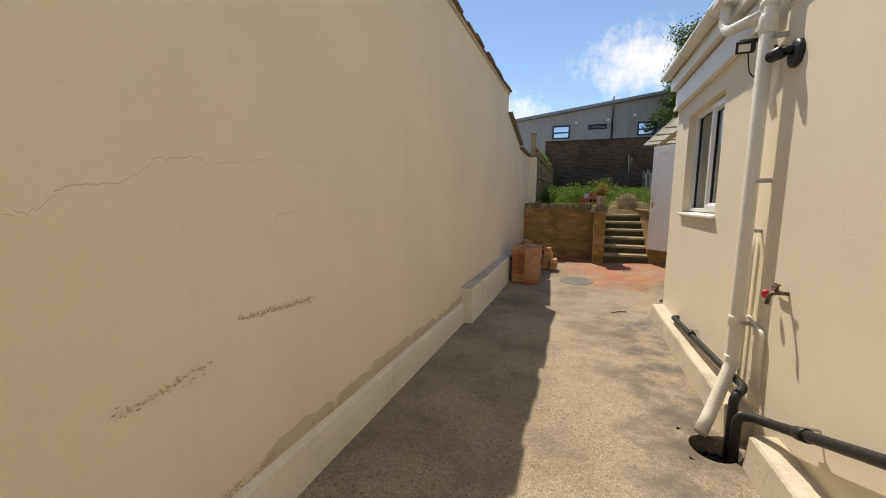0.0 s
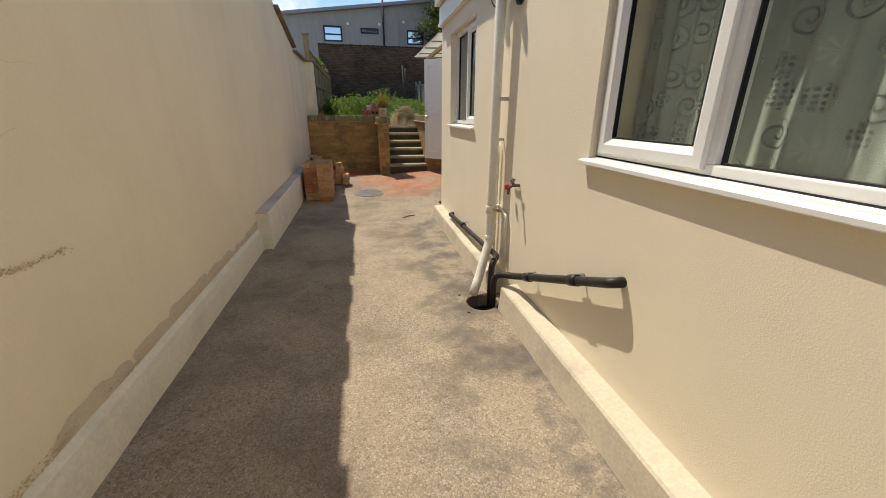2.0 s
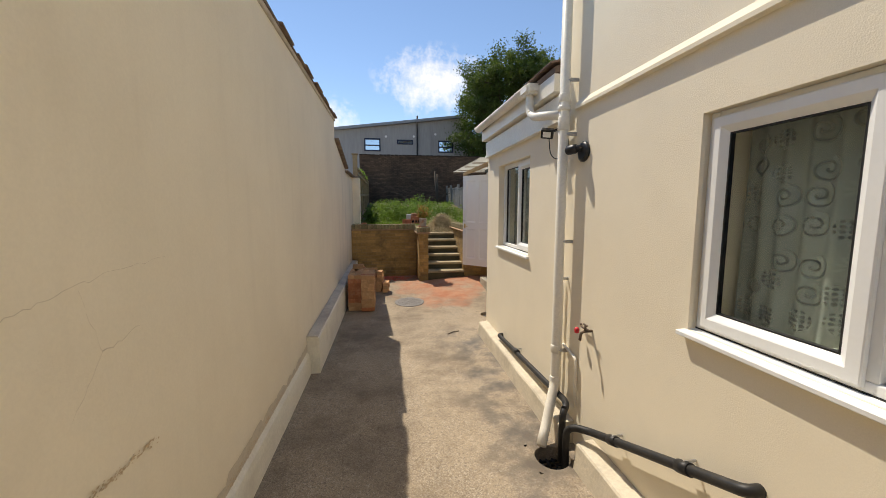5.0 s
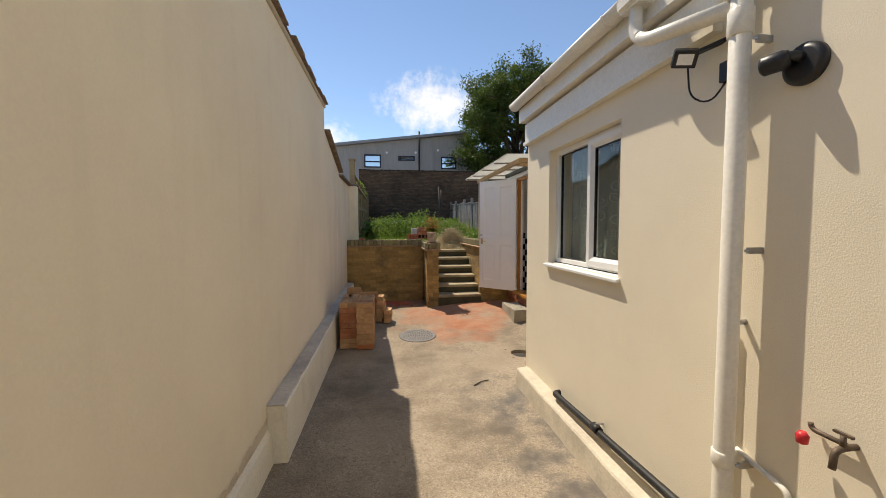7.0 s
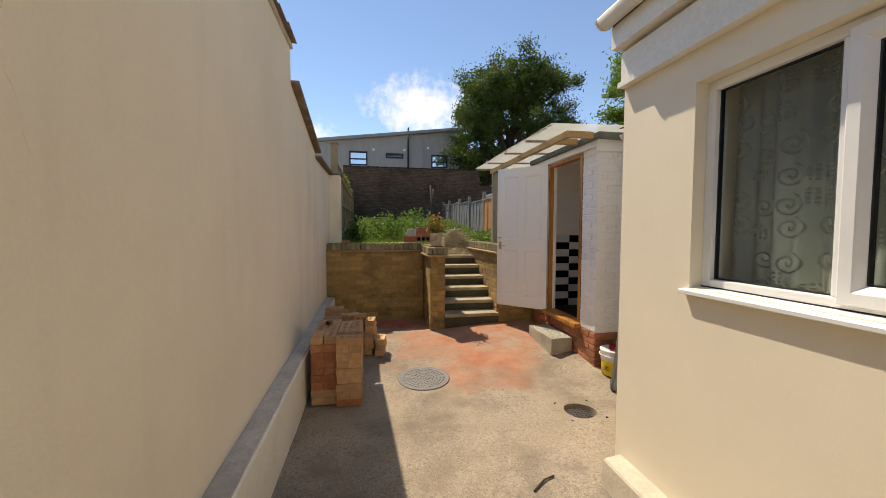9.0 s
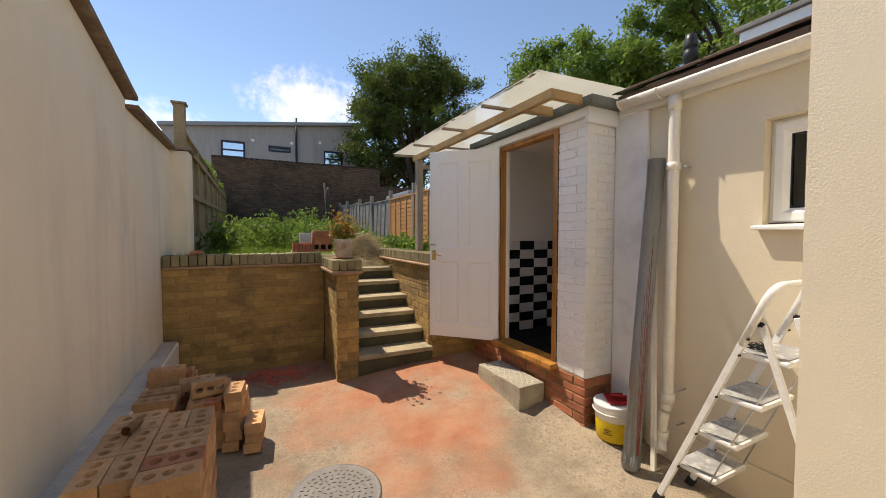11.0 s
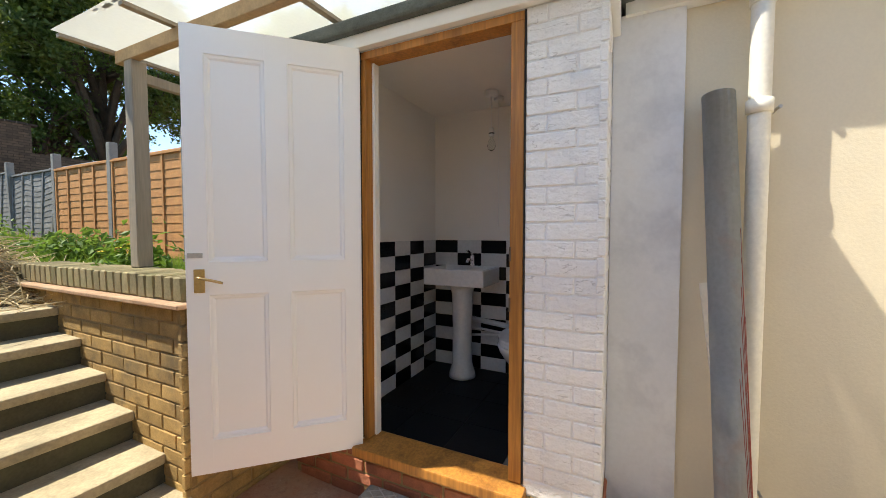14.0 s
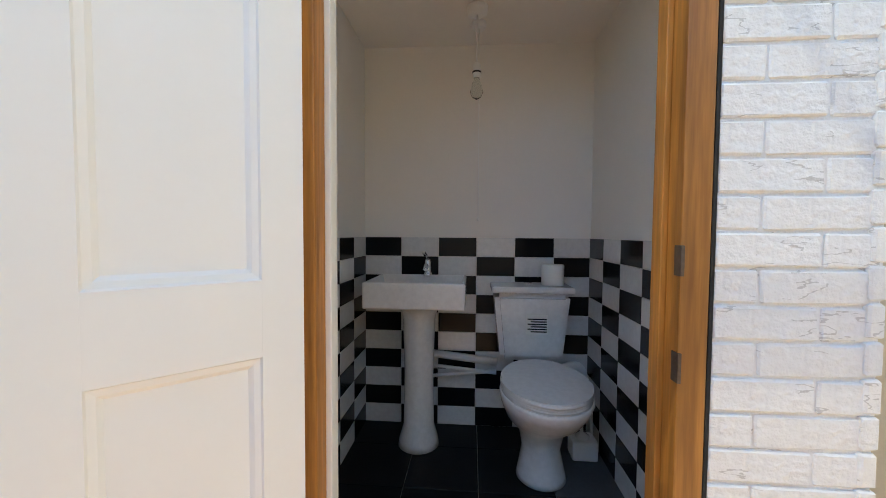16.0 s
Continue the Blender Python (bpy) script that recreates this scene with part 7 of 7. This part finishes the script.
    solid("ivy", bm, WEED, "green ivy growing over the fence top", "ivy", kind="stuff")


ivy()


# ---- fences ----
def left_fence():
    rnd = random.Random(44)
    f = thing("fence", (-0.9, 16, 1.2), "tan close-board fence with posts and rails", "fence", "garden fences")
    a, c = Vector((-0.80, 10.0, 0)), Vector((-1.14, 22.5, 0))
    n = 8
    for i in range(n + 1):
        p = a.lerp(c, i / n)
        top = 3.06 if i == 0 else 2.78 + 0.05 * i
        w = 0.055 if i == 0 else 0.045
        bm = boxed(p.x - w, p.x + w, p.y - w, p.y + w, 1.0, top, 0.006)
        q = part("post", bm, FENCE_TAN, f)
        if i == 0:
            part("cap", boxed(p.x - 0.075, p.x + 0.075, p.y - 0.075, p.y + 0.075, top, top + 0.025, 0.005), FENCE_TAN, q)
    for h0, h1 in ((1.45, 1.85), (2.05, 2.45), (2.62, 3.02)):
        bm = bmesh.new()
        beam(bm, (a.x + 0.03, a.y, h0), (c.x + 0.03, c.y, h1), 0.05, 0.07)
        part("rail", bm, FENCE_TAN, f)
    m = 100
    me = {}
    for i in range(m):
        t = (i + 0.5) / m
        p = a.lerp(c, t)
        z0, z1 = 1.1 + 0.5 * t, 2.72 + 0.42 * t + rnd.uniform(-0.01, 0.01)
        bm = boxed(p.x - 0.02, p.x - 0.004 + rnd.uniform(-0.004, 0.004), p.y - 0.06, p.y + 0.06, z0, z1)
        part("board", bm, FENCE_TAN, f)
    bm = bmesh.new()
    beam(bm, (a.x, a.y, 2.77), (c.x, c.y, 3.20), 0.09, 0.03)
    part("cap_rail", bm, FENCE_TAN, f)


left_fence()


def right_fence():
    rnd = random.Random(45)
    f = thing("fence", (3.4, 15, 1.2), "lapped panel fence, orange then weathered grey, between concrete posts", "fence", "garden fences")
    ys = [9.6 + 1.75 * i for i in range(8)]
    for i, y in enumerate(ys):
        g = garden_z(3.3, min(y, 22))
        lean = 0.0 if i < 4 else rnd.uniform(-0.06, 0.06)
        top = 2.80 if i < 4 else 2.74 + 0.06 * (i - 3)
        bm = boxed(3.35, 3.45, y - 0.05, y + 0.05, 0.9, top, 0.012)
        for v in bm.verts:
            v.co.x += lean * (v.co.z - 1.2)
        part("post", bm, POST_CONCRETE, f)
    for i, (a, c) in enumerate(zip(ys, ys[1:])):
        orange = i < 3
        m = FENCE_ORANGE if orange else FENCE_GREY
        z0, z1 = garden_z(3.3, a) + 0.03, (2.55 if orange else 2.52 + 0.08 * (i - 2))
        sag = 0.0 if orange else 0.10
        panel = part("fence_panel", boxed(3.385, 3.392, a + 0.05, c - 0.05, z0, z1 - 0.03), m, f, "orange lapped panel" if orange else "weathered grey lapped panel")
        n = 12
        for k in range(n):
            zz = z0 + (z1 - z0) * k / n
            bm = bmesh.new()
            rows = []
            for s in range(9):
                y = a + 0.05 + (c - a - 0.1) * s / 8
                w = 0.012 * noise.noise((y * 3, k * 1.7, i))
                drop = -sag * abs(math.sin(s * 0.6 + i)) * (zz - z0) / (z1 - z0)
                rows.append([bm.verts.new(p) for p in ((3.372, y, zz + w + drop), (3.384, y, zz + w + drop), (3.384, y, zz + (z1 - z0) / n + 0.02 + drop), (3.380, y, zz + (z1 - z0) / n + 0.02 + drop))])
            for r0, r1 in zip(rows, rows[1:]):
                for q in range(4):
                    e = (q + 1) % 4
                    bm.faces.new((r0[q], r0[e], r1[e], r1[q]))
            part("slat", bm, m, panel)
        for s in (0.0, 0.25, 0.5, 0.75, 1.0):
            y = a + 0.07 + (c - a - 0.14) * s
            tilt = 0.0 if orange else rnd.uniform(-0.09, 0.09)
            bm = bmesh.new()
            beam(bm, (3.366, y - tilt, z0), (3.366, y + tilt, z1 - 0.01 - sag * 0.5), 0.04, 0.016, (1, 0, 0))
            part("upright", bm, m, panel)
        bm = boxed(3.35, 3.40, a + 0.05, c - 0.05, z1 - 0.03 - sag * 0.3, z1 - sag * 0.3, 0.003)
        part("top_cap", bm, m, panel)


right_fence()

# ---- back wall, buildings and trees beyond ----
FAR_BRICK = mat("dark_sooty_brick", (0.115, 0.075, 0.05), 0.95, 0.35, 0.8, 9, 0.4, tint=(0.05, 0.04, 0.033), tint_amount=0.75, tint_scale=0.5)
nt = FAR_BRICK.node_tree
tex = node(FAR_BRICK, "ShaderNodeTexBrick")
tex.inputs["Scale"].default_value = 1.0
for key, val in (("Brick Width", 0.225), ("Row Height", 0.075), ("Mortar Size", 0.008)):
    tex.inputs[key].default_value = val
tex.inputs["Color1"].default_value, tex.inputs["Color2"].default_value, tex.inputs["Mortar"].default_value = (1.25, 1.2, 1.15, 1), (0.7, 0.68, 0.68, 1), (0.55, 0.55, 0.5, 1)
sw = node(FAR_BRICK, "ShaderNodeSeparateXYZ")
cb = node(FAR_BRICK, "ShaderNodeCombineXYZ")
nt.links.new(nt.nodes["Texture Coordinate"].outputs["Object"], sw.inputs[0])
nt.links.new(sw.outputs[0], cb.inputs[0])
nt.links.new(sw.outputs[2], cb.inputs[1])
nt.links.new(cb.outputs[0], tex.inputs["Vector"])
mul = node(FAR_BRICK, "ShaderNodeMix")
mul.data_type, mul.blend_type = "RGBA", "MULTIPLY"
mul.inputs[0].default_value = 1.0
bs = nt.nodes["Principled BSDF"].inputs["Base Color"]
nt.links.new(bs.links[0].from_socket, mul.inputs[6])
nt.links.new(tex.outputs[0], mul.inputs[7])
nt.links.new(mul.outputs[2], bs)

solid("wall_garden_end", boxed(-1.6, 5.45, 22.6, 22.85, 0.5, 4.72), FAR_BRICK, "tall sooty brick wall at the garden's end", "wall", kind="structure")
solid("wall_garden_end_low", boxed(5.451, 14.0, 22.6, 22.83, 0.5, 3.92), FAR_BRICK, "lower sooty brick wall beyond the garden", "wall", kind="structure")
bm = bmesh.new()
rnd = random.Random(6)
x = -1.6
while x < 5.4:
    box(bm, x, x + 0.21, 22.57, 22.88, 4.721, 4.78 + rnd.uniform(-0.012, 0.012))
    x += 0.225
solid("trim_end_wall_coping", bm, OLD_BRICK, "uneven brick coping of the end wall", "coping", kind="structure")


def grey_building():
    bd = thing("grey_building", (0.9, 33, 0), "grey rendered flat-roofed building with dark-framed windows", "building")
    y = 28.7
    holes = [(-1.67, -0.50, 5.83, 6.75), (0.70, 1.88, 6.36, 6.70), (3.77, 4.90, 5.82, 6.70)]
    bm = bmesh.new()
    xs = sorted({-4.3, 6.05, *(h[0] for h in holes), *(h[1] for h in holes)})
    zs = sorted({0.0, 6.9, *(h[2] for h in holes), *(h[3] for h in holes)})
    for a, c in zip(xs, xs[1:]):
        for d, e in zip(zs, zs[1:]):
            mx, mz = (a + c) / 2, (d + e) / 2
            if any(h[0] < mx < h[1] and h[2] < mz < h[3] for h in holes):
                continue
            box(bm, a, c, y, y + 0.3, d, e)

    def roof_z(x):
        return 7.15 + (x + 4.3) * 1.28 / 10.35
    vs = [bm.verts.new(p) for p in ((-4.3, y, 6.9), (6.05, y, 6.9), (6.05, y, roof_z(6.05)), (-4.3, y, roof_z(-4.3)), (-4.3, y + 9, 6.9), (6.05, y + 9, 6.9), (6.05, y + 9, roof_z(6.05)), (-4.3, y + 9, roof_z(-4.3)))]
    for f in ((0, 1, 2, 3), (1, 5, 6, 2), (4, 0, 3, 7), (5, 4, 7, 6), (3, 2, 6, 7)):
        bm.faces.new([vs[i] for i in f])
    box(bm, 5.75, 6.05, y + 0.3, y + 9, 0, 6.9)
    box(bm, -4.3, -4.0, y + 0.3, y + 9, 0, 6.9)
    bmesh.ops.remove_doubles(bm, verts=bm.verts[:], dist=0.001)
    part("wall", bm, GREY_RENDER, bd)
    bm = bmesh.new()
    beam(bm, (-4.45, y + 4.4, roof_z(-4.45) + 0.10), (6.15, y + 4.4, roof_z(6.15) + 0.10), 9.4, 0.18)
    part("roof", bm, GREY_TRIM, bd)
    for i, (a, c, d, e) in enumerate(holes):
        bm = bmesh.new()
        t = 0.09
        for q in ((a, a + t, d, e), (c - t, c, d, e), (a + t, c - t, d, d + t), (a + t, c - t, e - t, e)):
            box(bm, q[0], q[1], y - 0.04, y + 0.08, q[2], q[3])
        if i != 1:
            box(bm, a + t, c - t, y - 0.03, y + 0.07, (d + e) / 2 - 0.07, (d + e) / 2)
        w = part("window", bm, DARK_FRAME, bd, "dark blue framed window")
        part("pane", boxed(a + t, c - t, y + 0.05, y + 0.06, d + t, e - t), GLASS if i == 1 else FAR_PANE, w)
        # Added backing; its white imitates sky reflected in the outer panes.
        part("blind", boxed(a + t, c - t, y + 0.14, y + 0.15, d + t, e - t), GREY_TRIM if i == 1 else PVC, w)
    bm = bmesh.new()
    tube(bm, [(2.2, y - 0.1, 3.0), (2.2, y - 0.1, 8.42)], 0.06, 12)
    part("soil_pipe", bm, BLACK_PIPE, bd, "black soil pipe")
    for x, z in ((0.0 - 0.1, 6.9), (1.95, 6.95), (3.55, 7.15)):
        bm = bmesh.new()
        tube(bm, [(x, y - 0.02, z), (x, y + 0.02, z)], 0.085, 18)
        v = part("vent", bm, PVC, bd, "round white vent")


grey_building()
bm = boxed(5.2, 10.5, 17.8, 20.0, 0.5, 3.05)
solid("neighbour_shed", bm, POST_CONCRETE, "grey block shed beyond the fence", "shed")
solid("shed_roof", boxed(5.0, 10.7, 17.6, 20.2, 3.051, 3.2, 0.02), GREY_TRIM, "grey felted shed roof with a pale edge", "roof", kind="structure")


def tree(x, y, trunk_h, crown_z, rx, rz, n, seed, label, leafmat, size=0.3):
    rnd = random.Random(seed)
    t = thing("tree", (x, y, 0), label, "tree", "trees")
    bm = bmesh.new()
    top = Vector((x + rnd.uniform(-0.3, 0.3), y, crown_z + rz * 0.2))
    pts = [Vector((x, y, 0)).lerp(top, k / 6) + Vector((rnd.uniform(-0.12, 0.12), rnd.uniform(-0.12, 0.12), 0)) * (k > 0) for k in range(7)]
    tube(bm, pts, [0.36 - 0.045 * k for k in range(7)], 10)
    part("trunk", bm, BARK, t)
    tips = []
    bm = bmesh.new()
    for k in range(26):
        a = rnd.uniform(0, 6.28)
        e = rnd.uniform(-0.35, 1.0)
        s = Vector((x, y, 0)).lerp(top, rnd.uniform(0.42, 0.9))
        end = Vector((x + rx * 0.86 * math.cos(a) * math.cos(e * 0.9), y + rx * 0.86 * math.sin(a) * math.cos(e * 0.9), crown_z + rz * 0.84 * math.sin(e * 1.3)))
        mid = s.lerp(end, 0.5) + Vector((rnd.gauss(0, 0.3), rnd.gauss(0, 0.3), 0.5))
        tube(bm, [s, s.lerp(mid, 0.5) + Vector((0, 0, 0.15)), mid, mid.lerp(end, 0.5), end], [0.14, 0.11, 0.08, 0.05, 0.02], 6)
        tips += [end, mid.lerp(end, 0.6), mid.lerp(end, 0.3)]
        for _ in range(3):
            q = mid.lerp(end, rnd.uniform(0.1, 0.9))
            r = q + Vector((rnd.gauss(0, 0.8), rnd.gauss(0, 0.8), rnd.uniform(0.2, 1.0)))
            tube(bm, [q, q.lerp(r, 0.5), r], [0.04, 0.028, 0.01], 5)
            tips.append(r)
    tagged(part("branchwork", bm, BARK, t), kind="stuff")
    verts, faces = [], []
    clumps = []
    for p in tips:
        clumps.append((p, rnd.uniform(0.45, 0.95)))
    for _ in range(70):
        a, e, q = rnd.uniform(0, 6.28), math.asin(rnd.uniform(-0.75, 1)), rnd.uniform(0.7, 1.0)
        lump = 1 + 0.42 * noise.noise((3 * math.cos(a) * math.cos(e) + seed, 3 * math.sin(a) * math.cos(e), 3 * math.sin(e)))
        clumps.append((Vector((x + rx * q * lump * math.cos(a) * math.cos(e), y + rx * q * lump * math.sin(a) * math.cos(e), crown_z + rz * q * lump * math.sin(e))), rnd.uniform(0.4, 0.9)))
    per = n // len(clumps)
    for c, r in clumps:
        for _ in range(per):
            p = c + Vector((rnd.gauss(0, 1), rnd.gauss(0, 1), rnd.gauss(0, 0.75))) * r * 0.43
            d = Vector((rnd.gauss(0, 1), rnd.gauss(0, 1), rnd.gauss(-0.2, 0.8))).normalized()
            s = d.orthogonal().normalized()
            s = s * math.cos(rnd.uniform(0, 6.28)) + d.cross(s) * math.sin(rnd.uniform(0, 6.28))
            l, w = size * rnd.uniform(0.5, 1.0), size * rnd.uniform(0.2, 0.4)
            k = len(verts)
            verts += [p - d * l * 0.5, p + s * w * 0.5, p + d * l * 0.5, p - s * w * 0.5]
            faces.append((k, k + 1, k + 2, k + 3))
    me = bpy.data.meshes.new("crown")
    me.from_pydata(verts, [], faces)
    me.materials.append(leafmat)
    cr = new("crown", me)
    cr.parent = t
    cr.matrix_parent_inverse = Matrix.Translation(-t.location)


tree(8.7, 26.0, 5, 8.2, 3.9, 4.0, 80000, 3, "tall leafy ash tree behind the garden wall", LEAF_ASH, 0.24)
tree(7.6, 28.5, 3, 5.2, 3.0, 2.6, 14000, 13, "dark bushy tree behind the garden wall", LEAF_DARK)
tree(15.5, 20.5, 5, 8.0, 4.2, 3.6, 52000, 4, "broad leafy tree beyond the house", LEAF)
tree(19.0, 14.0, 6, 9.4, 4.8, 4.6, 56000, 5, "tall leafy tree beyond the house", LEAF)


def cloud(at, w, h, seed, label):
    """A far sheet of cloud, ragged and see-through at the edges."""
    m = bpy.data.materials.new("glowing_cloud")
    m.use_nodes = True
    nt = m.node_tree
    nt.nodes.remove(nt.nodes["Principled BSDF"])
    em, tp, mx = node(m, "ShaderNodeEmission"), node(m, "ShaderNodeBsdfTransparent"), node(m, "ShaderNodeMixShader")
    # The sheet glows by itself in place of sunlight on the cloud.
    em.inputs[0].default_value, em.inputs[1].default_value = (1.0, 0.98, 0.96, 1), 0.72
    tc, n1, gr, mp = node(m, "ShaderNodeTexCoord"), node(m, "ShaderNodeTexNoise"), node(m, "ShaderNodeTexGradient"), node(m, "ShaderNodeMapping")
    n1.inputs["Scale"].default_value, n1.inputs["Detail"].default_value, n1.inputs["Roughness"].default_value = 0.075, 10.0, 0.66
    mp.inputs["Scale"].default_value = (1 / w, 1, 1 / h)
    gr.gradient_type = "SPHERICAL"
    mp2 = node(m, "ShaderNodeMapping")
    mp2.inputs["Location"].default_value = (seed * 13.7, 0, seed * 5.1)
    nt.links.new(tc.outputs["Object"], mp.inputs[0])
    nt.links.new(mp.outputs[0], gr.inputs[0])
    nt.links.new(tc.outputs["Object"], mp2.inputs[0])
    nt.links.new(mp2.outputs[0], n1.inputs["Vector"])
    a1, a2 = node(m, "ShaderNodeMath"), node(m, "ShaderNodeMapRange")
    a1.operation = "MULTIPLY_ADD"
    nt.links.new(gr.outputs["Fac"], a1.inputs[0])
    a1.inputs[1].default_value = 0.55
    nt.links.new(n1.outputs[0], a1.inputs[2])
    a2.inputs["From Min"].default_value, a2.inputs["From Max"].default_value = 0.60, 1.12
    nt.links.new(a1.outputs[0], a2.inputs["Value"])
    edge = node(m, "ShaderNodeMapRange")
    edge.inputs["From Min"].default_value, edge.inputs["From Max"].default_value = 0.0, 0.25
    nt.links.new(gr.outputs["Fac"], edge.inputs["Value"])
    fin = node(m, "ShaderNodeMath")
    fin.operation = "MULTIPLY"
    nt.links.new(a2.outputs["Result"], fin.inputs[0])
    nt.links.new(edge.outputs["Result"], fin.inputs[1])
    nt.links.new(fin.outputs[0], mx.inputs[0])
    nt.links.new(tp.outputs[0], mx.inputs[1])
    nt.links.new(em.outputs[0], mx.inputs[2])
    nt.links.new(mx.outputs[0], nt.nodes["Material Output"].inputs[0])
    bm = bmesh.new()
    bm.faces.new([bm.verts.new(p) for p in ((-w, 0, -h), (w, 0, -h), (w, 0, h), (-w, 0, h))])
    ob = solid("backdrop_cloud", bm, m, label, "cloud", kind="structure")
    ob.location = at
    ob.visible_shadow = False


cloud((38, 300, 98), 56, 32, 1, "bright white summer cloud")
cloud((-60, 310, 65), 50, 30, 2, "thin white summer cloud low in the sky")

# ---- bricks, copings, laid piece by piece ----
lay_bricks(wall_retaining, "yellow", YELLOW_BRICK, (LW + 0.002, YW), (1, 0), 0.66 - LW, 0.10, 1.208, (0, -1), seed=1, inset=0.0235)
lay_bricks(wall_wing, "yellow", YELLOW_BRICK, (0.66, 8.35), (1, 0), 0.22, 0.08, 1.16, (0, -1), seed=2)
lay_bricks(wall_wing, "yellow", YELLOW_BRICK, (0.66, 8.336), (0, 1), 0.76, 0.08, 1.16, (-1, 0), seed=3)
lay_bricks(wall_side, "yellow", YELLOW_BRICK, (1.67, 8.40), (0, 1), 1.93, 0.15, 1.21, (-1, 0), seed=4)
lay_bricks(wall_return, "yellow", YELLOW_BRICK, (1.655, 8.40), (1, 0), 0.72, 0.15, 1.21, (0, -1), seed=5)


def soldiers(parent, p, along, n, z0, z1, depth, seed):
    """Bricks on edge in a row as coping."""
    rnd = random.Random(seed)
    d = Vector((*along, 0))
    me = brick_mesh("coping", 0.066, depth, z1 - z0, COPING, 0.008)
    for k in range(n):
        ob = new("brick", me)
        ob.location = Vector((*p, (z0 + z1) / 2 + rnd.uniform(-0.003, 0.003))) + d * (0.074 * (k + 0.5))
        ob.rotation_euler = (rnd.uniform(-0.01, 0.01), 0, math.atan2(d.y, d.x) + rnd.uniform(-0.02, 0.02))
        ob.parent = parent


soldiers(wall_retaining, (LW + 0.005, YW + 0.10), (1, 0), 20, 1.236, 1.35, 0.22, 1)
soldiers(wall_wing, (0.618, 8.45), (1, 0), 4, 1.205, 1.31, 0.24, 2)
soldiers(wall_wing, (0.752, 8.575), (0, 1), 13, 1.205, 1.31, 0.25, 3)
soldiers(wall_side, (1.785, 8.42), (0, 1), 25, 1.236, 1.35, 0.23, 4)
soldiers(wall_return, (1.90, 8.51), (1, 0), 6, 1.226, 1.34, 0.22, 5)
for par, q in ((wall_retaining, (LW + 0.004, 0.655, YW - 0.018, YW + 0.01, 1.210, 1.234)), (wall_wing, (0.612, 0.915, 8.31, 9.08, 1.175, 1.204)), (wall_side, (1.62, 1.90, 8.37, 10.35, 1.212, 1.235)), (wall_return, (1.901, 2.36, 8.37, 8.62, 1.202, 1.225)), (wall_wing, (0.635, 0.895, 8.33, 9.08, 1.161, 1.174))):
    part("tile_course", boxed(*q, 0.005, 1), COURSE, par, "projecting clay tile course")

lay_bricks(lav_front, "white", WHITE_BRICK, (LAV, 6.71), (0, 1), 0.299, 0.46, 2.434, (-1, 0), h=0.0655, joint=0.006, jitter=0.0012, inset=0.0215, offset=0.1125, seed=6)
lay_bricks(lav_front, "white", WHITE_BRICK, (LAV, 7.832), (0, 1), 0.468, 0.46, 2.434, (-1, 0), h=0.0655, joint=0.006, jitter=0.0012, inset=0.0215, seed=7)
lay_bricks(lav_side, "white", WHITE_BRICK, (LAV, 6.71), (1, 0), W3 - 0.036 - LAV, 0.46, 2.384, (0, -1), h=0.0655, joint=0.006, jitter=0.0012, inset=0.0125, seed=8)
lay_bricks(lav_front, "red", RED_BRICK, (LAV - 0.004, 6.706), (0, 1), 1.594, 0.04, 0.455, (-1, 0), h=0.064, joint=0.01, depth=0.04, jitter=0.003, inset=0.024, seed=9)
lay_bricks(lav_side, "red", RED_BRICK, (LAV, 6.705), (1, 0), W3 - 0.04 - LAV, 0.04, 0.455, (0, -1), h=0.064, joint=0.01, depth=0.04, jitter=0.003, inset=0.013, seed=10)
